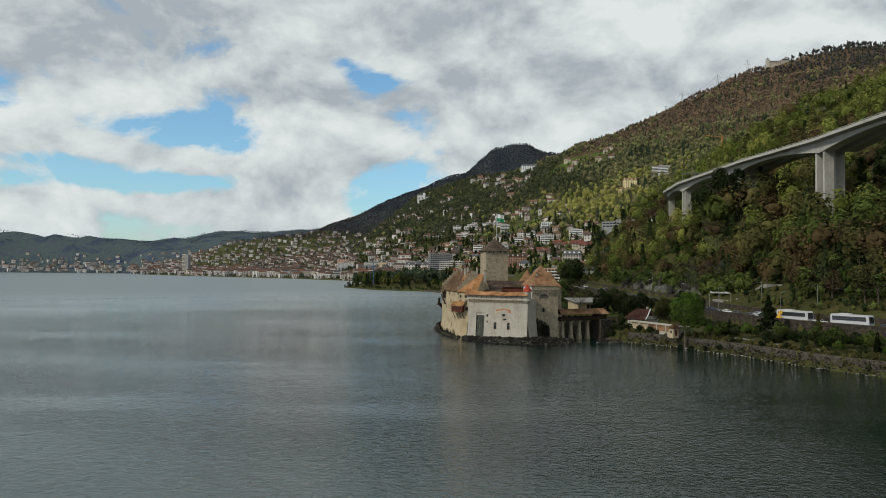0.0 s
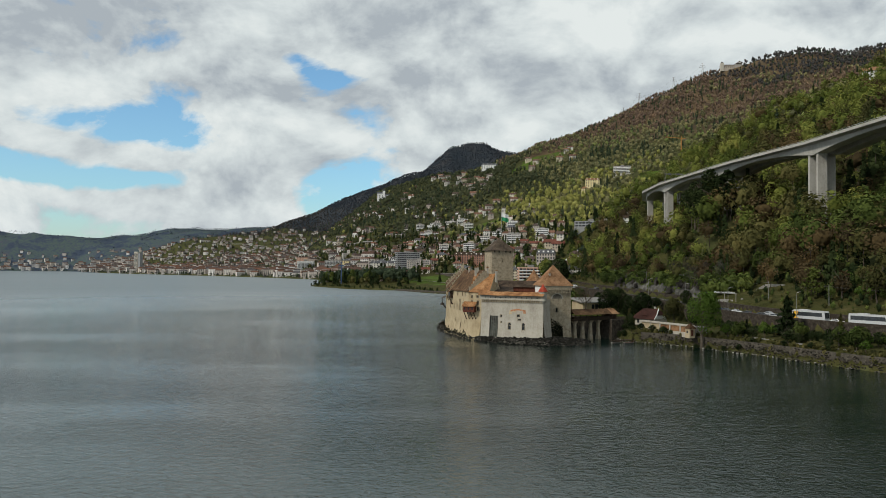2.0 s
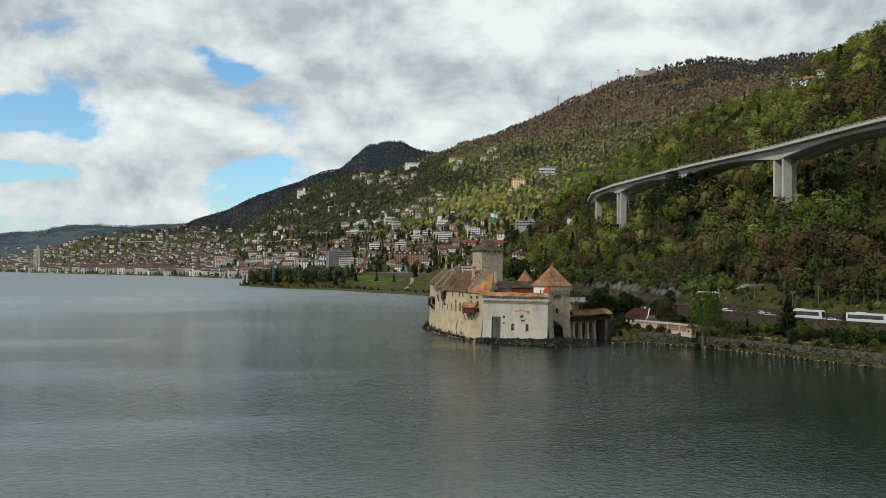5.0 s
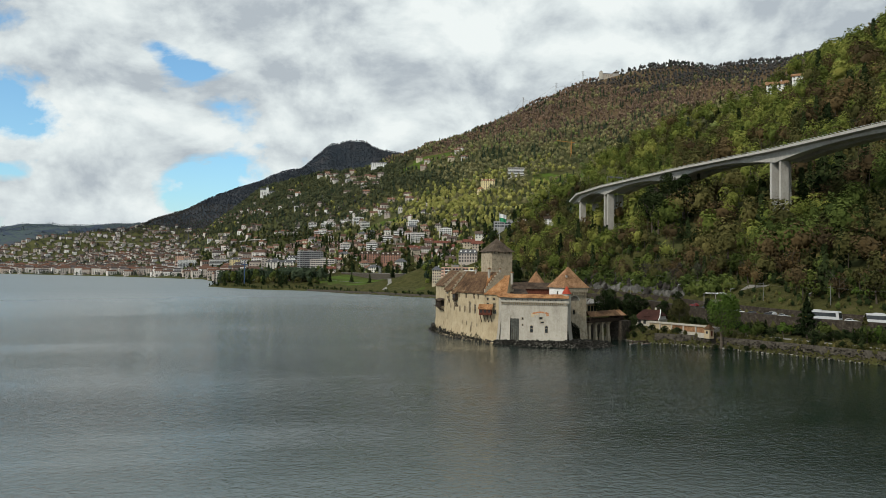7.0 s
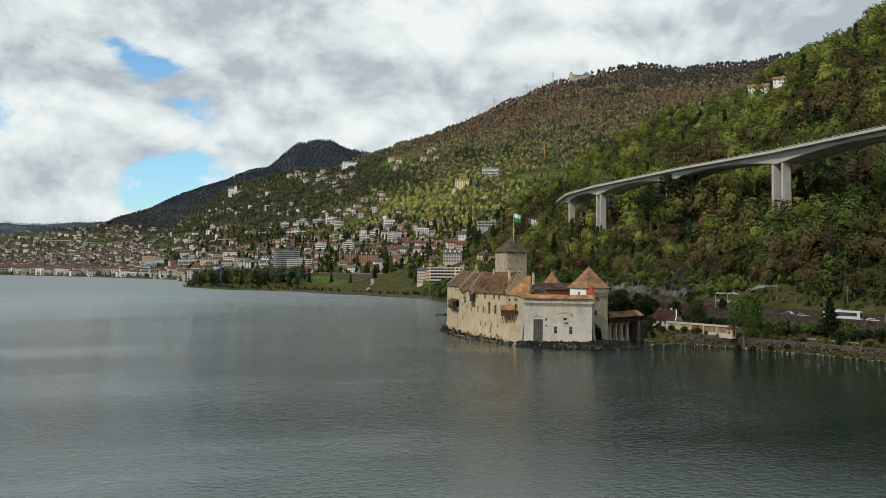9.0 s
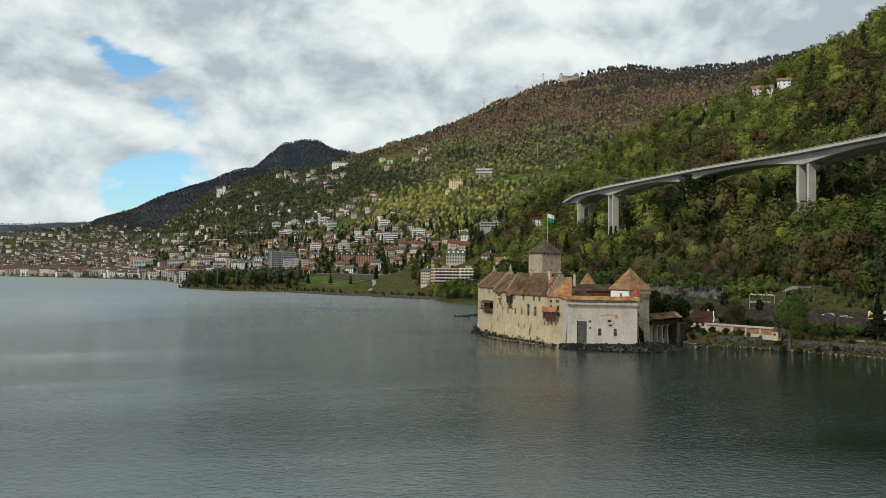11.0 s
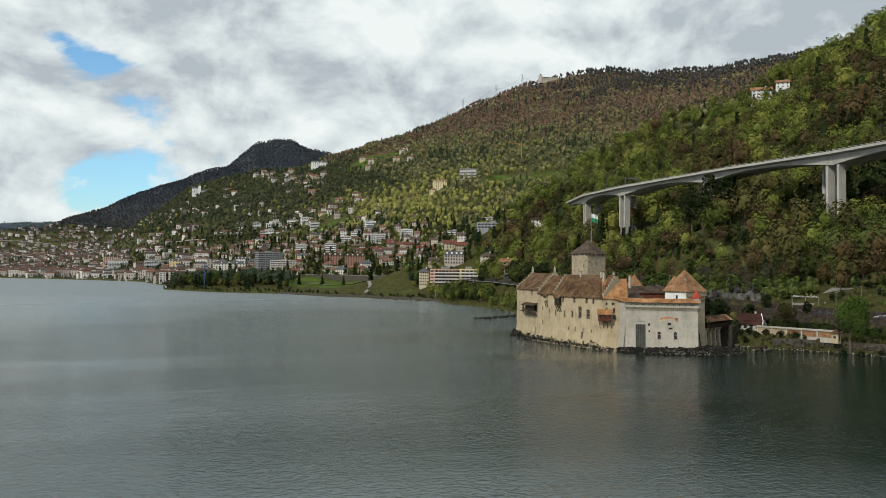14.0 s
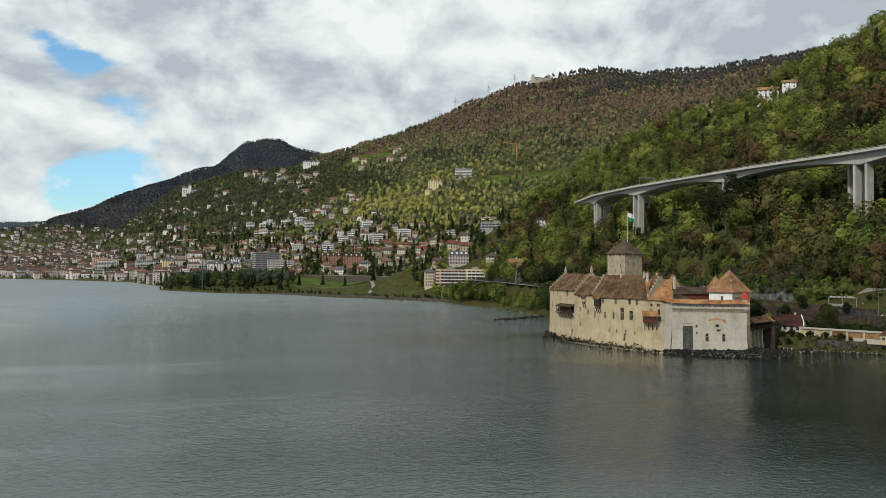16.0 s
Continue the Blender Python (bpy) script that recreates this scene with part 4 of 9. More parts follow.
def oriel(name, at, u0, u1, z0, z1, out, wood_, roof_mat, struts=4):
    """A timber box hung on the wall, with a lean-to roof and raking struts."""
    g = Geo()
    A, B = on_face(at, u0, z0, 0), on_face(at, u1, z0, 0)
    D, C = on_face(at, u0, z0, out), on_face(at, u1, z0, out)
    g.prism([D[:2], C[:2], B[:2], A[:2]], z0, z1)
    body = cpart(name, g, wood_)
    e0, e1 = on_face(at, u0 - 0.35, z1, out + 0.45), on_face(at, u1 + 0.35, z1, out + 0.45)
    h0, h1 = on_face(at, u0 - 0.35, z1, -0.05), on_face(at, u1 + 0.35, z1, -0.05)
    cpart("roof", Geo().slab([(*e0[:2], z1 - 0.1), (*e1[:2], z1 - 0.1), (*h1[:2], z1 + 1.6), (*h0[:2], z1 + 1.6)], 0.14), roof_mat, body)
    for k in range(struts):
        u = u0 + (u1 - u0) * (k + 0.3) / (struts - 0.4)
        cpart("strut", Geo().beam(on_face(at, u, z0 + 0.1, out - 0.15), on_face(at, u + 0.3, z0 - 2.6, 0.0), 0.2), "wood_dark", body)
    for k in range(3):
        u = u0 + (u1 - u0) * (k + 0.5) / 3
        q = [on_face(at, u - 0.28, z0 + 0.9, out + 0.02), on_face(at, u + 0.28, z0 + 0.9, out + 0.02), on_face(at, u + 0.28, z1 - 0.25, out + 0.02), on_face(at, u - 0.28, z1 - 0.25, out + 0.02)]
        cpart("window", Geo().poly(q), "glass_dark", body)
    return body


oriel("oriel", at4, -1.6, 2.9, 9.9, 12.2, 1.9, "wood_red", "roof_orange")
oriel("hanging_bay", at3, 1.9, 4.4, 14.3, 16.9, 1.2, "wood_dark", "roof_brown", 3)
oriel("hanging_bay", at2, 5.6, 7.6, 15.6, 17.4, 0.9, "render_beige", "roof_brown", 2)


def gallery():
    """The dark timber gallery: posts, rail and floor under a narrow roof."""
    u0, u1, z0, z1, out = 9.5, 21.2, 11.0, 13.4, 1.7
    f = Geo()
    a, b, c, d = (on_face(at1, u0, 0, out), on_face(at1, u1, 0, out), on_face(at1, u1, 0, 0), on_face(at1, u0, 0, 0))
    f.prism([a[:2], b[:2], c[:2], d[:2]], z0 - 0.25, z0)
    body = cpart("gallery", f, "wood_dark")
    for k in range(9):
        u = u0 + 0.1 + k * (u1 - u0 - 0.2) / 8
        cpart("post", Geo().beam(on_face(at1, u, z0, out - 0.1), on_face(at1, u, z1, out - 0.1), 0.2), "wood_dark", body)
        if k % 2 == 0:
            cpart("strut", Geo().beam(on_face(at1, u, z0 - 0.2, out - 0.15), on_face(at1, u, z0 - 1.8, 0.0), 0.2), "wood_dark", body)
    for z in (z0 + 0.45, z0 + 0.95):
        cpart("rail", Geo().beam(on_face(at1, u0, z, out - 0.1), on_face(at1, u1, z, out - 0.1), 0.14, 0.3), "wood_dark", body)
    e0, e1, h0, h1 = on_face(at1, u0 - 0.3, z1, out + 0.35), on_face(at1, u1 + 0.3, z1, out + 0.35), on_face(at1, u0 - 0.3, z1 + 0.9, 0), on_face(at1, u1 + 0.3, z1 + 0.9, 0)
    cpart("roof", Geo().slab([e0, e1, h1, h0], 0.14), "roof_dark", body)
    # dark sheet on the wall, standing for the shade inside the gallery
    cpart("shaded_back", Geo().poly([on_face(at1, u0, z0, 0.03), on_face(at1, u1, z0, 0.03), on_face(at1, u1, z1, 0.03), on_face(at1, u0, z1, 0.03)]), "wood_dark", body)


gallery()
# flag on the keep
flag = thing("flag", (kc[0], kc[1], 39.0), "green and white flag on a tall pole over the keep", "flag")
M["pole"] = plain("painted_pole", (0.55, 0.55, 0.52), 0.5)
M["flag_green"] = plain("green_cloth", (0.02, 0.25, 0.10), 0.8)
M["flag_white"] = plain("white_cloth", (0.75, 0.75, 0.74), 0.8)
part("flagpole", Geo().cone(0.8, -0.6, -0.6, 0.1, 11.2, 0.05, 8), M["pole"], flag)
for nm, u0, u1, m in (("flag_cloth", 7.6, 9.2, "flag_green"), ("flag_cloth", 9.2, 10.8, "flag_white")):
    fl = Geo()
    for k in range(8):
        x0, x1 = 0.85 + k * 0.38, 0.85 + (k + 1) * 0.38
        y0, y1 = -0.6 + 0.22 * math.sin(k * 1.1), -0.6 + 0.22 * math.sin((k + 1) * 1.1)
        d0, d1 = -0.09 * k, -0.09 * (k + 1)
        fl.poly([(x0, y0, u0 + d0), (x1, y1, u0 + d1), (x1, y1, u1 + d1), (x0, y0, u1 + d0)])
        fl.poly([(x0, y0 + 0.03, u1 + d0), (x1, y1 + 0.03, u1 + d1), (x1, y1 + 0.03, u0 + d1), (x0, y0 + 0.03, u0 + d0)])
    part(nm, fl, M[m], flag)

# dark ivy and damp growth at the foot of the south tower
rng_i = np.random.RandomState(6)
pts_, outs_ = [], []
for _ in range(1500):
    u = rng_i.uniform(-0.8, 6.5)
    top_ = 8.6 - 0.55 * abs(u - 1.0) + rng_i.uniform(-0.9, 0.6)
    z_ = rng_i.uniform(0.8, max(1.2, top_))
    q = st_front(u, z_, -0.12)
    pts_.append(q)
    outs_.append((0.25, -0.97, 0.0))
for _ in range(700):
    s_ = rng_i.uniform(0, 1)
    x_, y_ = lerp2(R1, (33.2, 272.6), s_)
    pts_.append((x_ + 0.2, y_, rng_i.uniform(0.8, 8.0)))
    outs_.append((1.0, 0.0, 0.0))
ivy_v = leaf_quads(rng_i, np.array(pts_), np.array(outs_), 0.5)
ivy = new("ivy", array_mesh("ivy", ivy_v - np.array(CASTLE), np.arange(len(ivy_v)).reshape(-1, 4), [worn("dark_ivy", (0.010, 0.011, 0.007), (0.020, 0.022, 0.012), (0.034, 0.036, 0.018), 1.0, 4.0)]))
ivy.parent = south_tower
tagged(ivy, "dark ivy creeping up the tower foot", kind="stuff")

# damp dark growth along the foot of the lake front
for face_at, run, body_, seed_ in ((at1, 21.4, b1, 0.3), (at2, 11.4, b2, 1.1), (at3, 25.9, b3, 2.2)):
    pts_, outs_ = [], []
    for _ in range(int(run * 26)):
        u = rng_i.uniform(0, run)
        top_ = 1.3 + 1.1 * max(0.0, math.sin(0.55 * u + seed_)) + 1.0 * max(0.0, math.sin(1.7 * u + 2 * seed_)) ** 3
        z_ = 0.5 + (top_ - 0.5) * rng_i.uniform(0, 1) ** 1.4
        q0, q1 = face_at(u, z_, -0.08), face_at(u, z_, -1.08)
        pts_.append(q0)
        outs_.append((q1[0] - q0[0], q1[1] - q0[1], 0.0))
    v_ = leaf_quads(rng_i, np.array(pts_), np.array(outs_), 0.42)
    foot_growth = new("foot_growth", array_mesh("foot_growth", v_ - np.array(CASTLE), np.arange(len(v_)).reshape(-1, 4), [bpy.data.materials["dark_ivy"]]))
    foot_growth.parent = body_
    tagged(foot_growth, "dark damp growth at the foot of the wall", kind="stuff")

# ---- woods ----
M["leaf_green"] = leaves("fresh_green_leaves", [(0.034, 0.049, 0.018), (0.074, 0.103, 0.029), (0.144, 0.181, 0.048), (0.266, 0.284, 0.079)], 0.50, 0.55)
# spring leaves made paler, with a patch of sunlight in their colour
M["leaf_sunny_spring"] = leaves("sunny_yellow_green_leaves", [(0.170, 0.180, 0.057), (0.330, 0.335, 0.101), (0.500, 0.470, 0.161), (0.640, 0.570, 0.230)], 0.30, 0.50)
M["leaf_olive"] = leaves("olive_leaves", [(0.037, 0.042, 0.019), (0.084, 0.085, 0.032), (0.157, 0.143, 0.053), (0.266, 0.215, 0.078)], 0.50, 0.55)
M["leaf_copper"] = leaves("copper_buds", [(0.052, 0.040, 0.026), (0.099, 0.074, 0.038), (0.164, 0.117, 0.054), (0.254, 0.171, 0.079)], 0.50, 0.55)
M["leaf_bare"] = leaves("bare_twigs", [(0.042, 0.032, 0.024), (0.095, 0.070, 0.046), (0.16, 0.115, 0.070), (0.24, 0.175, 0.10)])
M["leaf_conifer"] = leaves("dark_needles", [(0.014, 0.023, 0.010), (0.030, 0.045, 0.018), (0.052, 0.071, 0.028), (0.080, 0.100, 0.040)])
# distance haze is painted into the next two leaf colours
M["leaf_hazy"] = leaves("hazy_distant_woods", [(0.044, 0.054, 0.058), (0.082, 0.082, 0.080), (0.135, 0.114, 0.100), (0.200, 0.158, 0.125)], 0.30, 0.50)
M["leaf_haze_blue"] = leaves("hazy_remote_woods", [(0.042, 0.058, 0.085), (0.064, 0.080, 0.108), (0.090, 0.104, 0.130), (0.12, 0.125, 0.15)])
# lighter copies of the near leaves: sun and haze on the mountain, painted in
M["hill_olive_lit"] = leaves("sunlit_olive_leaves", [(0.092, 0.106, 0.065), (0.212, 0.210, 0.109), (0.401, 0.360, 0.170), (0.590, 0.496, 0.244)], 0.26, 0.42)
M["hill_green_lit"] = leaves("sunlit_green_leaves", [(0.078, 0.106, 0.053), (0.183, 0.230, 0.085), (0.342, 0.378, 0.130), (0.507, 0.507, 0.184)], 0.26, 0.42)
M["hill_bare_lit"] = leaves("sunlit_bare_twigs", [(0.104, 0.076, 0.066), (0.195, 0.140, 0.108), (0.329, 0.229, 0.154), (0.512, 0.348, 0.205)], 0.30, 0.42)
M["hill_conifer_lit"] = leaves("sunlit_needles", [(0.028, 0.045, 0.031), (0.061, 0.087, 0.054), (0.104, 0.136, 0.080), (0.148, 0.174, 0.101)], 0.40, 0.40)
M["leaf_grey"] = leaves("grey_twigs", [(0.028, 0.026, 0.024), (0.062, 0.057, 0.052), (0.11, 0.10, 0.09), (0.17, 0.155, 0.14)])
# spring green brightened by the sun of the upper slope, painted in
M["leaf_upper"] = leaves("sunlit_spring_leaves", [(0.056, 0.076, 0.024), (0.143, 0.178, 0.041), (0.281, 0.295, 0.074), (0.503, 0.443, 0.128)], 0.50, 0.55)
M["leaf_poplar"] = leaves("poplar_leaves", [(0.050, 0.090, 0.018), (0.085, 0.145, 0.028), (0.125, 0.195, 0.040), (0.17, 0.24, 0.055)])
# duller green that holds the shade lying on the spur
M["spur_shaded"] = leaves("shaded_spur_woods", [(0.045, 0.062, 0.041), (0.092, 0.107, 0.059), (0.156, 0.160, 0.083), (0.250, 0.225, 0.117)], 0.26, 0.42)
# peak woods, blued in the base colour to stand for haze
M["leaf_hazy_peak"] = leaves("hazy_peak_woods", [(0.037, 0.051, 0.067), (0.062, 0.073, 0.091), (0.092, 0.095, 0.109), (0.132, 0.123, 0.129)], 0.25, 0.40)
M["bark"] = worn("bark", (0.04, 0.032, 0.024), (0.09, 0.075, 0.058), (0.15, 0.13, 0.105), 1.0, 6.0)


def crown_points(rng, count, width, low, high, lobes=9, hollow=0.45):
    """Points over a broadleaf crown heaped up from rounded boughs, and the way outward at each."""
    c = rng.normal(size=(lobes, 3))
    c /= np.linalg.norm(c, axis=1)[:, None]
    c *= rng.uniform(0.40, 0.62, (lobes, 1))
    c[0] = (0, 0, 0.5)
    r = rng.uniform(0.36, 0.58, lobes)
    pick = rng.choice(lobes, count, p=r ** 2 / (r ** 2).sum())
    d = rng.normal(size=(count, 3)) + [0, 0, 0.35] + c[pick] * 0.9
    d /= np.linalg.norm(d, axis=1)[:, None]
    p = c[pick] + d * (r[pick] * rng.uniform(hollow + 0.3, 1.08, count))[:, None]
    whole = p / (np.linalg.norm(p, axis=1)[:, None] + 1e-6)
    p = p * [width / 2, width / 2, (high - low) / 2]
    p[:, 2] += (low + high) / 2
    p[:, 2] = np.maximum(p[:, 2], low * 0.75)
    n = d * 0.65 + whole * 0.5
    return p, n / np.linalg.norm(n, axis=1)[:, None]


def cone_points(rng, count, width, low, high):
    t = rng.uniform(0, 1, count) ** 1.25
    tier = 0.75 + 0.25 * np.cos(t * 38)
    r = (1 - t) ** 0.85 * width / 2 * tier * rng.uniform(0.5, 1.05, count)
    a = rng.uniform(0, 2 * np.pi, count)
    p = np.stack([r * np.cos(a), r * np.sin(a), low + t * (high - low)], -1)
    d = np.stack([np.cos(a), np.sin(a), np.full(count, 0.35)], -1)
    return p, d / np.linalg.norm(d, axis=1)[:, None]


def leaf_tris(rng, p, d, size, flat=0.5):
    """A small pointed leaf clump (one triangle) at each point, and the way each corner is turned to the light."""
    n = d * (flat + 0.5) + rng.normal(size=p.shape) * 0.30 + [0, 0, 0.2]
    n /= np.linalg.norm(n, axis=1)[:, None]
    u = np.cross(n, rng.normal(size=p.shape))
    u /= np.linalg.norm(u, axis=1)[:, None] + 1e-9
    w = np.cross(n, u)
    s = (size * rng.uniform(0.6, 1.35, len(p)))[:, None] * 0.75
    soft = d * 0.8 + n * 0.35 + [0, 0, 0.12]
    soft /= np.linalg.norm(soft, axis=1)[:, None]
    return np.stack([p - u * s * 0.8 - w * s * 0.4, p + u * s * 0.7 - w * s * 0.5, p + w * s * 0.8 + u * s * 0.1], 1).reshape(-1, 3), np.repeat(soft, 3, axis=0)


def soften(me, normals):
    """Leaf clumps take the light with the rounded form of their bough."""
    a = me.attributes.new("custom_normal", "FLOAT_VECTOR", "POINT")
    a.data.foreach_set("vector", np.ascontiguousarray(normals, dtype=np.float32).ravel())


def trunk_verts(top, r0, r1=0.006, sides=3):
    a = np.arange(sides) * 2 * np.pi / sides
    low = np.stack([r0 * np.cos(a), r0 * np.sin(a), np.full(sides, -1.0)], -1)
    high = np.stack([r1 * np.cos(a), r1 * np.sin(a), np.full(sides, top)], -1)
    quads = []
    for i in range(sides):
        j = (i + 1) % sides
        quads += [low[i], low[j], high[j], low[i], high[j], high[i]]
    v = np.array(quads)
    out = v * [1, 1, 0]
    return v, out / (np.linalg.norm(out, axis=1)[:, None] + 1e-9)


def wood(name, label, xy, heights, kinds, mat, shapes, trunk=True, category="woodland"):
    """A stand of many trees as one mesh; shapes are (leaf corners, trunk corners) for a tree of height 1."""
    xy = np.asarray(xy)
    if len(xy) == 0:
        return None
    z = ground_height(xy[:, 0], xy[:, 1])
    rng = np.random.RandomState(len(xy))
    turn = rng.uniform(0, 2 * np.pi, len(xy))
    blocks, idx, tone, light = [], [], [], []
    own = rng.uniform(0, 1, len(xy))
    for k, (leaf, stem) in enumerate(shapes):
        pick = np.where(kinds == k)[0]
        for base, m in ((leaf, 0), (stem, 1)):
            if base is None or len(pick) == 0:
                continue
            base, face = base
            c, s = np.cos(turn[pick])[:, None], np.sin(turn[pick])[:, None]
            h = heights[pick][:, None]
            wide = h * rng.uniform(0.85, 1.2, (len(pick), 1))
            v = np.stack([xy[pick, 0:1] + (base[:, 0] * c - base[:, 1] * s) * wide, xy[pick, 1:2] + (base[:, 0] * s + base[:, 1] * c) * wide,
                          z[pick][:, None] - 0.3 + base[:, 2] * h], -1)
            blocks.append(v.reshape(-1, 3))
            light.append(np.stack([face[:, 0] * c - face[:, 1] * s, face[:, 0] * s + face[:, 1] * c, np.repeat(face[None, :, 2], len(pick), 0)], -1).reshape(-1, 3))
            tone.append(np.repeat(own[pick], v.shape[1]))
            idx.append(np.full(v.shape[0] * v.shape[1] // 3, m))
    v = np.concatenate(blocks)
    faces = np.arange(len(v)).reshape(-1, 3)
    me = array_mesh(name, v, faces, [M[mat], M["bark"]], False, np.concatenate(idx))
    each = me.attributes.new("tree", "FLOAT", "POINT")
    each.data.foreach_set("value", np.concatenate(tone).astype(np.float32))
    soften(me, np.concatenate(light))
    ob = new(name, me)
    return tagged(ob, label, category, kind="stuff")


def hull_tris(rng, p, width, low, high, around=8, rings=5, fill=0.70):
    """The shaded heart of a crown: a lumpy skin a little inside its leaves, with the way outward at each corner."""
    mid, half = np.array([0, 0, (low + high) / 2]), np.array([width / 2, width / 2, (high - low) / 2])
    q = (p - mid) / half
    far = np.linalg.norm(q, axis=1)
    way = q / (far[:, None] + 1e-9)
    grid = []
    for i in range(rings + 1):
        lat = -math.pi / 2 + math.pi * i / rings
        for j in range(around):
            a = 2 * math.pi * (j + 0.5 * (i % 2)) / around
            grid.append((math.cos(lat) * math.cos(a), math.cos(lat) * math.sin(a), math.sin(lat)))
    grid = np.array(grid)
    near = np.clip(grid @ way.T, 0, 1) ** 24
    r = (near * far).sum(1) / (near.sum(1) + 1e-6) * fill * rng.uniform(0.92, 1.06, len(grid))
    v = grid * r[:, None] * half + mid
    quads = []
    for i in range(rings):
        for j in range(around):
            a, b, c, d = i * around + j, i * around + (j + 1) % around, (i + 1) * around + (j + 1) % around, (i + 1) * around + j
            if i > 0:
                quads += [a, b, c]
            if i < rings - 1 or i == 0:
                quads += [a, c, d]
    n = grid + [0, 0, 0.15]
    n /= np.linalg.norm(n, axis=1)[:, None]
    return v[quads], n[quads]


def shapes_broad(seed, count, size, variants=5, trunk=True, low=0.22, skin=(8, 5)):
    out = []
    for k in range(variants):
        rng = np.random.RandomState(seed + k)
        wide = rng.uniform(0.58, 0.82)
        p, d = crown_points(rng, count, wide, low, 1.0)
        v, face = leaf_tris(rng, p, d, size)
        hv, hf = hull_tris(rng, p, wide, low, 1.0, *skin, 0.58 if skin[0] > 6 else 0.95)
        out.append(((np.concatenate([v, hv]), np.concatenate([face, hf])), trunk_verts(0.7, 0.022) if trunk else None))
    return out


def shapes_cone(seed, count, size, variants=3, trunk=True):
    out = []
    for k in range(variants):
        rng = np.random.RandomState(seed + k)
        p, d = cone_points(rng, count, rng.uniform(0.36, 0.52), 0.06, 1.0)
        out.append((leaf_tris(rng, p, d, size, 0.4), trunk_verts(0.9, 0.016) if trunk else None))
    return out


def shapes_bare(seed, count, size, variants=3):
    """Leafless trees: upright twigs round a stem."""
    out = []
    for k in range(variants):
        rng = np.random.RandomState(seed + k)
        p, d = crown_points(rng, count, rng.uniform(0.55, 0.75), 0.25, 1.0, hollow=0.2)
        v, face = leaf_tris(rng, p, d, size, 0.2)
        v = v.reshape(-1, 3, 3)
        c = v.mean(1, keepdims=True)
        v = c + (v - c) * [0.6, 0.6, 1.4]
        hv, hf = hull_tris(rng, p, 0.72, 0.2, 1.0, 5, 3, 0.95)
        out.append(((np.concatenate([v.reshape(-1, 3), hv]), np.concatenate([face, hf])), trunk_verts(0.85, 0.018)))
    return out


def seen_from_lake(x, y, z, slack):
    """Whether a place with that much height over it shows from out on the lake, or hides behind a crest."""
    ok = np.zeros(x.shape, bool)
    for ex, ey in ((0.0, 0.0), (-150.0, 75.0)):
        hid = np.zeros(x.shape, bool)
        r = np.hypot(x - ex, y - ey)
        for t in np.linspace(0.35, 0.97, 34):
            px, py = ex + (x - ex) * t, ey + (y - ey) * t
            hid |= HEIGHTS(px, py) > 26 + (z + slack - 26) * t
        ok |= ~hid
    return ok


class _Lookup:
    """Heights of the ground sheet read back from a coarse square table."""

    def __init__(self):
        self.x0, self.y0, self.s = -3400.0, 0.0, 10.0
        gx_, gy_ = np.meshgrid(np.arange(self.x0, 2200, self.s), np.arange(self.y0, 4800, self.s), indexing="ij")
        self.t = ground_height(gx_, gy_)

    def __call__(self, x, y):
        i = np.clip(((x - self.x0) / self.s).astype(int), 0, self.t.shape[0] - 1)
        j = np.clip(((y - self.y0) / self.s).astype(int), 0, self.t.shape[1] - 1)
        return self.t[i, j]


HEIGHTS = _Lookup()


def in_meadow(x, y, grow=1.0):
    out = np.zeros(x.shape, bool)
    for cx, cy, rx, ry, turn in MEADOWS:
        c, s = math.cos(turn), math.sin(turn)
        u, w = (x - cx) * c + (y - cy) * s, -(x - cx) * s + (y - cy) * c
        out |= (u / rx) ** 2 + (w / ry) ** 2 < grow
    return out


def scatter(seed, x0, x1, y0, y1, step):
    rng = np.random.RandomState(seed)
    gx_, gy_ = np.meshgrid(np.arange(x0, x1, step), np.arange(y0, y1, step), indexing="ij")
    p = np.stack([gx_.ravel(), gy_.ravel()], -1)
    return p + rng.uniform(-0.48, 0.48, p.shape) * step, rng


def viaduct_x(y):
    return np.interp(y, [-100, 150, 270, 340, 407, 515, 575, 640, 800, 900], [205, 178, 171, 172, 166, 166, 174, 196, 280, 330])


def town_density(x, y, z, d):
    """0 to 1: how built-up the slope is."""
    band = np.exp(-((z - 30) / 55.0) ** 2) * (y > 760) * (d > 12)
    band = np.maximum(band, 0.9 * (y > 1900) * (z < 120) * (d > 10) * (x < 0))
    return band


